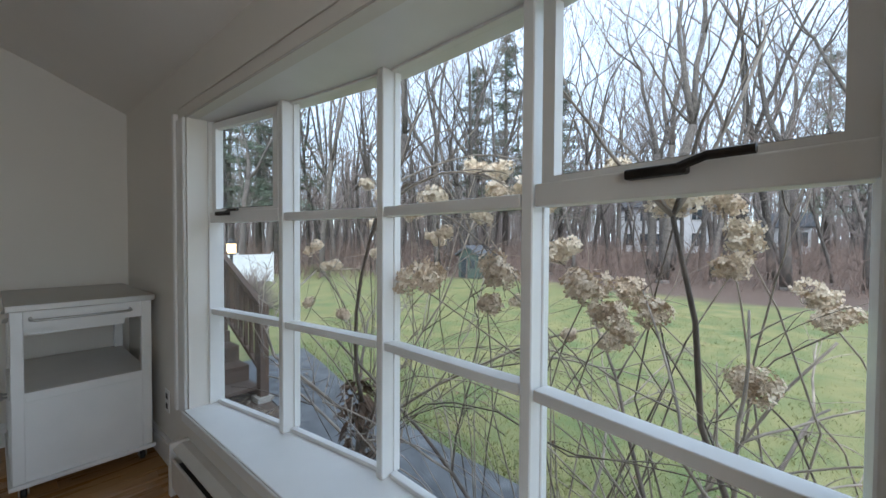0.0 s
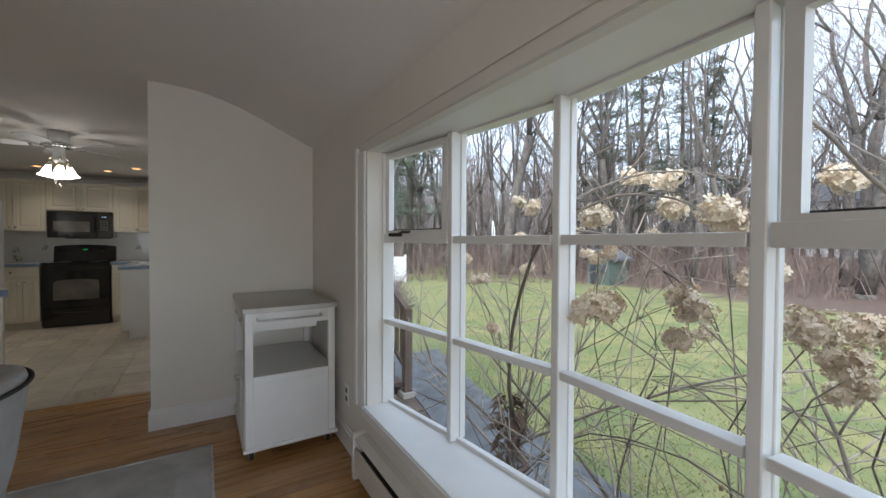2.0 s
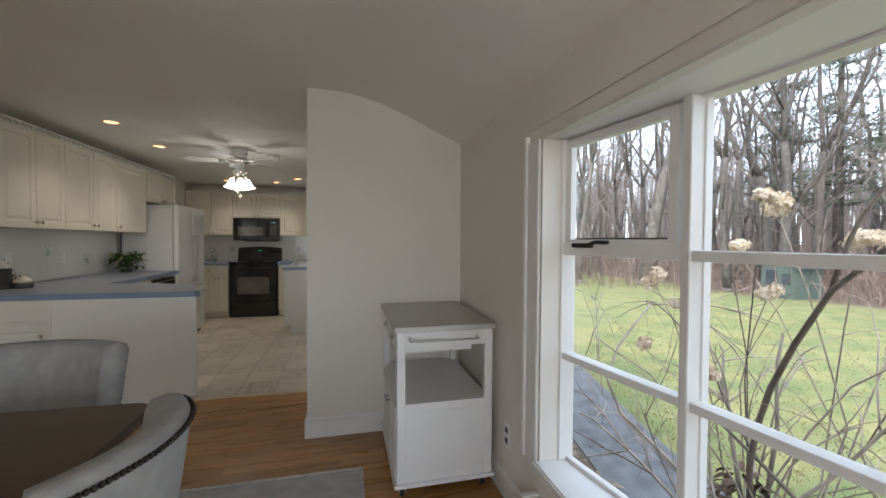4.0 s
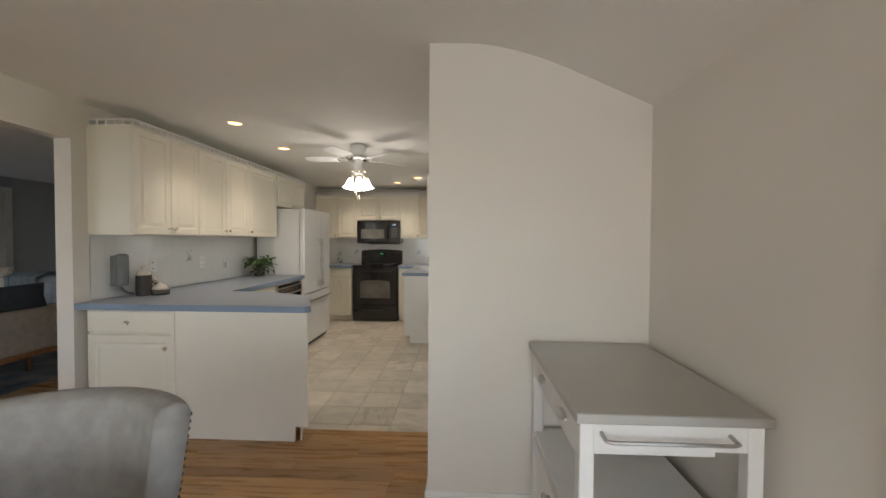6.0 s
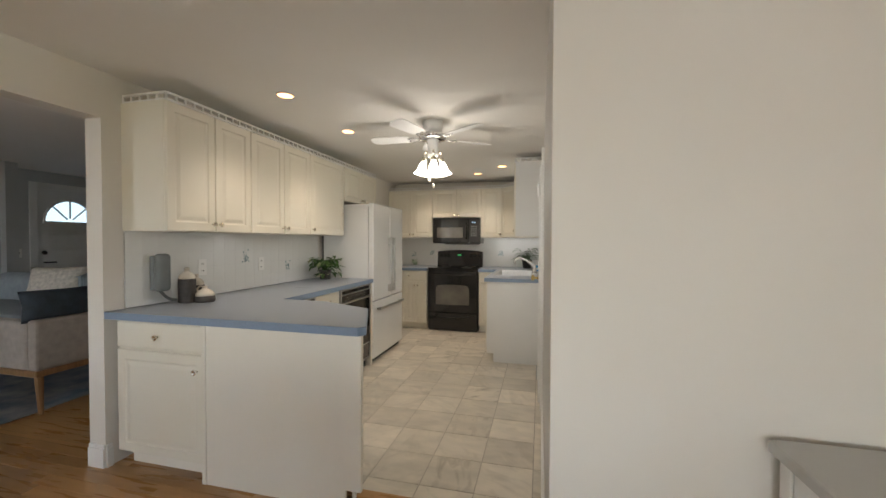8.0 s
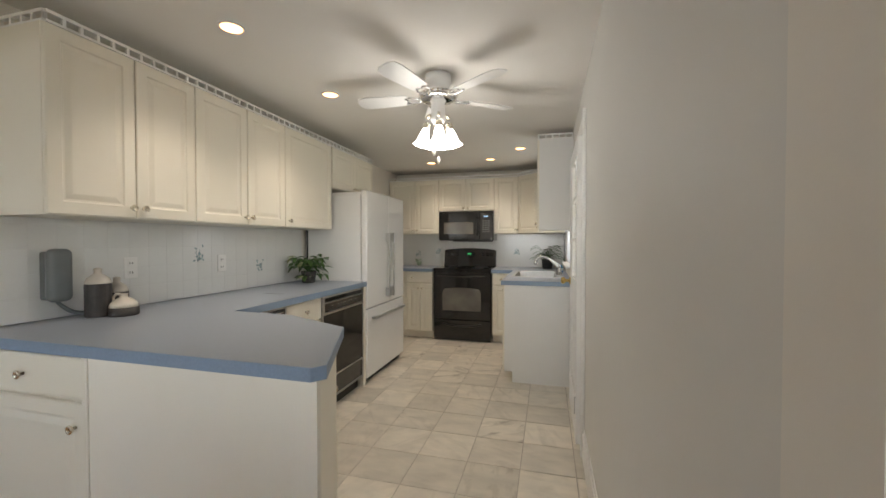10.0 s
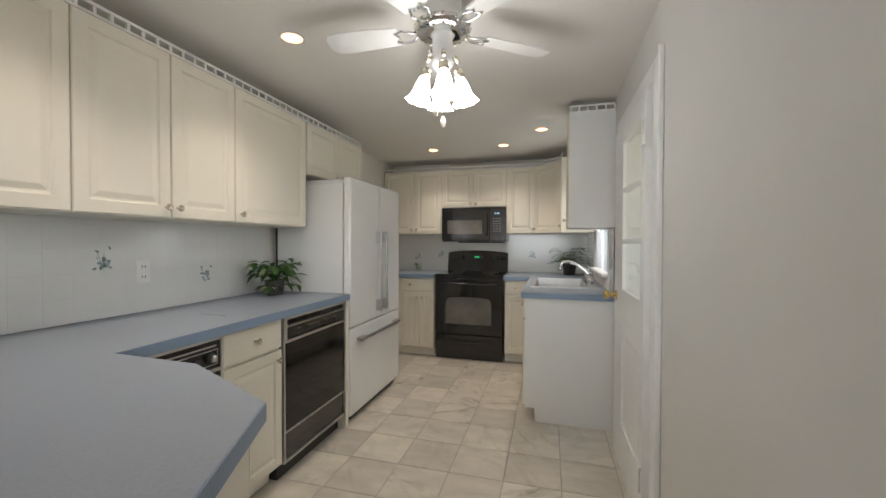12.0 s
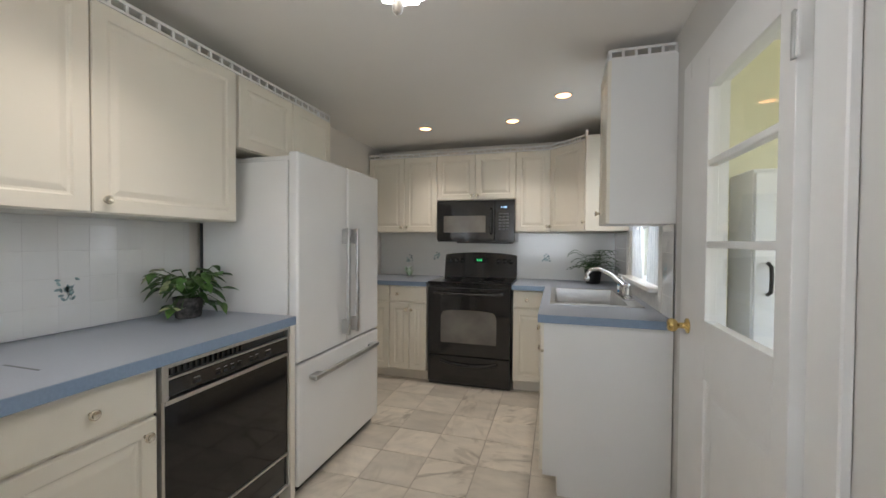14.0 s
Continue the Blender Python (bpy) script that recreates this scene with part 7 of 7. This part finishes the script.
def flower(c, size, mat):
    bm = bmesh.new()
    c = Vector(c)
    lobes = [Vector((rh.uniform(-0.5, 0.5), rh.uniform(-0.5, 0.5), rh.uniform(-0.4, 0.35))) * size for k in range(4)]
    for k in range(170):
        d = Vector((rh.gauss(0, 1), rh.gauss(0, 1), rh.gauss(0, 0.9))).normalized()
        r = size * rh.uniform(0.5, 0.78) * (0.85 + 0.3 * noise.noise(d * 2.2 + c * 3))
        p = c + lobes[k % 4] + Vector((d.x * r, d.y * r, d.z * r * 0.85))
        n = (d + Vector((rh.uniform(-0.6, 0.6), rh.uniform(-0.6, 0.6), rh.uniform(-0.6, 0.6)))).normalized()
        a = n.orthogonal().normalized()
        b = n.cross(a)
        w = size * rh.uniform(0.17, 0.27)
        t = rh.uniform(0, 3.14)
        for q in range(4):
            u = a * math.cos(t + q * 1.57) + b * math.sin(t + q * 1.57)
            s = n.cross(u)
            bm.faces.new([bm.verts.new(x_) for x_ in (p, p + u * w * 0.6 + s * w * 0.36 + n * w * 0.12, p + u * w + n * w * rh.uniform(-0.1, 0.35), p + u * w * 0.6 - s * w * 0.36 + n * w * 0.12)])
    part("flower_head", bm, mat, hy, "dried papery flower head")


HEADS = [(1.161, 1.121, 1.053, 0.062, 0), (1.295, 0.895, 1.082, 0.055, 0), (1.33, 0.948, 0.946, 0.045, 0), (1.46, 0.651, 1.04, 0.062, 0), (1.55, 0.60, 0.93, 0.055, 0), (1.95, 0.63, 0.965, 0.065, 0), (1.724, 0.629, 0.831, 0.055, 0), (1.645, 0.516, 0.93, 0.055, 0),
         (1.831, 2.083, 1.474, 0.05, 1), (1.60, 1.42, 1.39, 0.06, 1), (2.255, 1.664, 1.651, 0.055, 1), (2.189, 1.447, 1.586, 0.06, 1), (1.675, 0.969, 1.364, 0.075, 1), (1.80, 1.20, 1.40, 0.06, 1), (1.844, 1.655, 1.183, 0.045, 1), (2.0, 2.4, 1.30, 0.045, 1),
         (1.75, 2.05, 1.10, 0.042, 1), (1.65, 2.35, 1.02, 0.04, 1), (1.6, 2.2, 0.72, 0.045, 0), (2.1, 0.75, 1.50, 0.06, 1), (1.7, 0.30, 1.10, 0.045, 0), (1.5, 0.22, 0.80, 0.05, 0), (1.95, 0.10, 1.0, 0.05, 1), (1.55, 0.42, 1.30, 0.055, 1), (1.75, 1.75, 1.32, 0.045, 1),
         (1.62, 1.41, 1.22, 0.04, 0), (1.62, 1.19, 1.27, 0.04, 1), (1.62, 2.54, 1.12, 0.045, 0), (1.62, 2.38, 1.01, 0.035, 1), (1.62, 2.59, 0.74, 0.042, 0), (1.75, 0.88, 1.12, 0.062, 1), (1.75, 0.33, 1.31, 0.05, 0), (1.75, 0.28, 1.20, 0.055, 1), (1.75, 0.06, 0.95, 0.045, 0), (1.62, 1.98, 1.48, 0.04, 1), (1.75, 0.83, 0.79, 0.035, 0), (1.62, 1.00, 0.93, 0.03, 1)]
roots = [Vector((1.62, 1.95, GZ)), Vector((1.70, 2.08, GZ)), Vector((1.85, 0.9, GZ)), Vector((1.75, 0.35, GZ)), Vector((2.05, 1.5, GZ))]
for x, y, z, s, k in HEADS:
    flower((x, y, z), s * 1.3, (PETAL, PETAL_L)[k])
canes, dark = bmesh.new(), bmesh.new()
for x, y, z, s, k in HEADS:
    h = Vector((x, y, z - s * 0.5))
    r = min(roots, key=lambda v: abs(v.y - y) + rh.uniform(0, 0.5))
    mid = r.lerp(h, 0.5) + Vector((rh.uniform(0.0, 0.4), rh.choice((-1, 1)) * rh.uniform(0.12, 0.4), rh.uniform(0.1, 0.4)))
    pts_ = [r.lerp(mid, 0.0), r.lerp(mid, 0.5) + Vector((rh.uniform(-0.06, 0.06), rh.uniform(-0.06, 0.06), 0.05)), mid, mid.lerp(h, 0.55) + Z * 0.06, h]
    tube(pts_, 0.0048, 6, canes if rh.random() < 0.8 else dark, taper=0.0025)


def cane(p, d, length, r, depth, sag):
    """A cane that leaves its joint straight, sags under its own weight and forks in pairs."""
    n = 7
    pts_ = [p.copy()]
    for i in range(n):
        d = (d + Vector((rh.gauss(0, 0.09), rh.gauss(0, 0.09), rh.gauss(0, 0.06) - sag * (i + 1) / n))).normalized()
        q = pts_[-1] + d * length / n
        if q.x < 1.22:
            q.x, d.x = 1.22 + rh.uniform(0, 0.02), abs(d.x)
        pts_.append(q)
    tube(pts_, r, 6 if r > 0.004 else 4, dark if r > 0.0105 or rh.random() < 0.2 else canes, taper=max(0.0009, r * 0.5))
    if depth == 0:
        return
    side = Vector((rh.gauss(0, 1), rh.gauss(0, 1), rh.gauss(0, 0.5)))
    side = (side - d * side.dot(d)).normalized()
    for k in range(rh.randint(3, 4)):
        i = rh.randint(2, n)
        way = (pts_[i] - pts_[i - 1]).normalized()
        for sgn in (-1, 1):
            if rh.random() < 0.62:
                cane(pts_[i], (way + side * sgn * rh.uniform(0.45, 0.9)).normalized(), length * rh.uniform(0.28, 0.55), r * rh.uniform(0.42, 0.58), depth - 1, sag * 0.7)
        side = (Matrix.Rotation(1.57, 3, way) @ side)


# the stout old base and the long arching limbs
for bx, by, limbs in ((1.56, 2.02, 7), (1.72, 0.92, 3), (1.62, 0.22, 4)):
    b0 = Vector((bx, by, GZ))
    knee = b0 + Vector((0.03, -0.04, 0.95 if limbs > 5 else 0.35))
    tube([b0, b0.lerp(knee, 0.5) + Vector((0.02, 0.02, 0)), knee], 0.036 if limbs > 5 else 0.016, 8, dark, taper=0.022 if limbs > 5 else 0.01)
    for k in range(limbs):
        a = 2 * math.pi * (k + rh.uniform(-0.3, 0.3)) / limbs
        d = Vector((0.55 * math.cos(a) + 0.12, math.sin(a), rh.uniform(0.35, 1.5))).normalized()
        cane(b0.lerp(knee, rh.uniform(0.6, 1)), d, rh.uniform(1.1, 1.9), rh.uniform(0.007, 0.0135), 2, rh.uniform(0.10, 0.30))
    for k in range(2 * limbs):
        a = rh.uniform(0, 6.28)
        d = Vector((0.5 * math.cos(a) + 0.1, math.sin(a), rh.uniform(0.5, 1.7))).normalized()
        cane(b0.lerp(knee, rh.uniform(0.5, 1)), d, rh.uniform(0.8, 1.8), rh.uniform(0.0028, 0.005), 1, rh.uniform(0.12, 0.4))
shag = bmesh.new()
for k in range(150):
    z = rh.uniform(-0.1, 0.36)
    a = rh.uniform(0, 6.28)
    leaf(shag, (1.57 + 0.05 * math.cos(a), 2.0 + 0.06 * math.sin(a), z), (math.cos(a), math.sin(a), rh.uniform(-0.9, 0.8)), rh.uniform(0.05, 0.11), rh.uniform(0.02, 0.04), 0.5)
part("dead_leaf", shag, material("dead_leaf_brown", (0.14, 0.085, 0.055), 0.9, vary=0.25, scale=12, bump=0.2), hy, "curled dead brown leaves")
part("canes", canes, CANE, hy, "pale straw-coloured canes", smooth=True)
part("old_wood", dark, CANE_D, hy, "dark old wood", smooth=True)

# ---- pieces: splashback tiles, floor tiles, boards ----
def splash_wall(name, o, a, n, width, z0, z1, skip=()):
    """Glazed tiles in rows on a wall; o is the lower end of the line."""
    s = thing(name, (o[0], o[1], z0), "white glazed tile splashback", "splashback", kind="structure")
    o, a, n = Vector(o), Vector(a), Vector(n)
    beds = [(0, width, z0, z1)]
    for su0, su1, sz0, sz1 in skip:
        beds = [(0, su0, z0, z1), (su1, width, z0, z1), (su0, su1, z0, sz0)]
    for u0, u1, v0, v1 in beds:
        part("grout_bed", turned_box(o, a, n, u0, u1, 0.0, 0.0098, v0, v1), SPLASH_GROUT, s)
    step = 0.109
    first = None
    k = int(width / step) + 1
    for r in range(int((z1 - z0) / step) + 1):
        for c in range(k):
            u0, u1 = c * step, min((c + 1) * step - 0.0006, width)
            v0, v1 = z0 + r * step, min(z0 + (r + 1) * step - 0.0022, z1)
            if u1 - u0 < 0.01 or v1 - v0 < 0.01:
                continue
            if any(u1 > su0 and u0 < su1 and v1 > sz0 and v0 < sz1 for su0, su1, sz0, sz1 in skip):
                continue
            full = u1 - u0 > step - 0.004 and v1 - v0 > step - 0.004
            if full and first is not None:
                t = new("tile", first[0].data)
                t.parent = s
                t.location = (o + a * u0 + Z * v0) - first[1]
            else:
                t = part("tile", stepped(o + a * u0 + Z * v0, a, n, u1 - u0, v1 - v0, [(0, 0.004), (0.0, 0.0101), (0.0008, 0.0105)]), SPLASH, s)
                if full:
                    first = (t, o + a * u0 + Z * v0)
    return s


sl = splash_wall("splashback_left", (LX + 0.001, 4.215, 0), Y, X, 2.105, 0.912, 1.379)
sbk = splash_wall("splashback_back", (LX + 0.001, BY - 0.001, 0), X, -Y, 2.465, 0.912, 1.379)
srt = splash_wall("splashback_right", (RX - 0.001, BY - 0.013, 0), -Y, -X, 1.955, 0.912, 1.379, [(0.72, 1.66, 1.0, 1.5)])


def motif(o, a, n, parent, seed, tall=0.10):
    """A painted sprig of leaves on a tile."""
    r = random.Random(seed)
    o, a, n = Vector(o), Vector(a), Vector(n)
    bm = bmesh.new()
    for k in range(15):
        u, v = r.uniform(-0.035, 0.035), r.uniform(-tall / 2, tall / 2)
        t = r.uniform(0, math.pi)
        c = o + a * u + Z * v
        d1, d2 = a * math.cos(t) + Z * math.sin(t), -a * math.sin(t) + Z * math.cos(t)
        ring = [bm.verts.new(c + n * 0.0004 + d1 * 0.011 * math.cos(2 * math.pi * i / 8) + d2 * 0.0055 * math.sin(2 * math.pi * i / 8)) for i in range(8)]
        bm.faces.new(ring)
    for k in range(4):
        p0 = o + a * r.uniform(-0.01, 0.01) - Z * tall / 2
        p1 = o + a * r.uniform(-0.03, 0.03) + Z * r.uniform(0, tall / 2)
        s = (p1 - p0).cross(n).normalized() * 0.0012
        bm.faces.new([bm.verts.new(q + n * 0.0003) for q in (p0 - s, p0 + s, p1 + s, p1 - s)])
    part("flower_motif", bm, MOTIF, parent, "grey painted flower sprig")


for i, (y, z, tl) in enumerate(((5.20, 1.195, 0.10), (5.77, 1.08, 0.085))):
    motif((LX + 0.0118, y, z), Y, X, sl, 10 + i, tl)
for i, (x, z) in enumerate(((-2.03, 1.13), (-0.88, 1.13), (-2.35, 1.1))):
    motif((x, BY - 0.0118, z), X, -Y, sbk, 30 + i, 0.075)
motif((RX - 0.0118, 6.93, 1.14), -Y, -X, srt, 50, 0.09)

# floor tiles
TS, TG = 0.308, 0.005
rows = []
first = None
for i in range(-1, 9):
    for j in range(-4, 13):
        x0, y0 = -0.597 + 0.31 - 0.31 * (i + 1), 5.085 + TS * j
        x1, y1 = x0 + 0.31 - TG, y0 + TS - TG
        x0, x1, y0, y1 = max(x0, LX), min(x1, RX), max(y0, THR + 0.012), min(y1, BY)
        if x1 - x0 < 0.02 or y1 - y0 < 0.02:
            continue
        full = abs(x1 - x0 - 0.31 + TG) < 1e-4 and abs(y1 - y0 - TS + TG) < 1e-4
        if full and first is not None:
            t = new("tile", first[0].data)
            t.parent = floor_kitchen
            t.location = (x0 - first[1], y0 - first[2], 0)
        else:
            bm = bmesh.new()
            r0, r1 = [(x0, y0), (x1, y0), (x1, y1), (x0, y1)], [(x0 + 0.003, y0 + 0.003), (x1 - 0.003, y0 + 0.003), (x1 - 0.003, y1 - 0.003), (x0 + 0.003, y1 - 0.003)]
            lo, hi, tp = [bm.verts.new((*p, KF - 0.0045)) for p in r0], [bm.verts.new((*p, KF - 0.0015)) for p in r0], [bm.verts.new((*p, KF)) for p in r1]
            for k in range(4):
                bm.faces.new((lo[k], lo[(k + 1) % 4], hi[(k + 1) % 4], hi[k])), bm.faces.new((hi[k], hi[(k + 1) % 4], tp[(k + 1) % 4], tp[k]))
            bm.faces.new(tp)
            t = part("tile", bm, TILE, floor_kitchen)
            if full:
                first = (t, x0, y0)
tagged(part("threshold", box(LX, RX, THR - 0.05, THR + 0.012, KF - 0.004, 0.006, 0.004), OAK), "oak threshold strip", "trim", kind="structure")

# oak boards run across the walk
rb = random.Random(11)
BW = 0.083
y = THR - 0.05
shared = {}
far = bmesh.new()
row = 0
while y > FY:
    y0, y1 = y - BW + 0.0012, y - 0.0004
    x = WX - rb.uniform(0, 0.9)
    edges_x = [WX]
    end = LRX if y - BW > LRY0 else LX
    while x > end:
        edges_x.append(x)
        x -= rb.choice((0.6, 0.9, 1.2, 1.5))
    edges_x.append(end)
    for xb, xa in zip(edges_x, edges_x[1:]):
        if y > 1.9 and xa > -3.6 and xb - xa in (0.6, 0.9, 1.2, 1.5) or (y > 1.9 and xb > LX):
            ln = round(xb - xa, 4)
            if ln not in shared:
                shared[ln] = part("board", box(xa + 0.0006, xb - 0.0006, y0, y1, -0.021, 0.0), OAK, floor_dining), xa, y0
            else:
                src, sx, sy = shared[ln]
                t = new("board", src.data)
                t.parent = floor_dining
                t.location = (xa - sx, y0 - sy, 0)
        else:
            v = [far.verts.new((px, py, 0)) for px, py in ((xa + 0.0006, y0), (xb - 0.0006, y0), (xb - 0.0006, y1), (xa + 0.0006, y1))]
            far.faces.new(v)
    y -= BW
    row += 1
tagged(part("boards_beyond", far, OAK, floor_dining), "", "", "", "stuff")
lrb = bmesh.new()
y = LRY1
while y > THR - 0.05:
    x = LX - WT
    while x > LRX:
        xa = max(LRX, x - rb.choice((0.6, 0.9, 1.2, 1.5)))
        v = [lrb.verts.new((px, py, 0)) for px, py in ((xa + 0.0006, max(y - BW, THR - 0.05) + 0.0012), (x - 0.0006, max(y - BW, THR - 0.05) + 0.0012), (x - 0.0006, y), (xa + 0.0006, y))]
        lrb.faces.new(v)
        x = xa
    y -= BW
fl2 = tagged(part("floor_living", box(LRX, LX - WT - 0.001, LRY0, LRY1, -0.1, -0.023), OAK_DARK), "dark oak strip floor of the living room", "floor", kind="structure")
tagged(part("boards_living", lrb, OAK, fl2), "", "", "", "stuff")
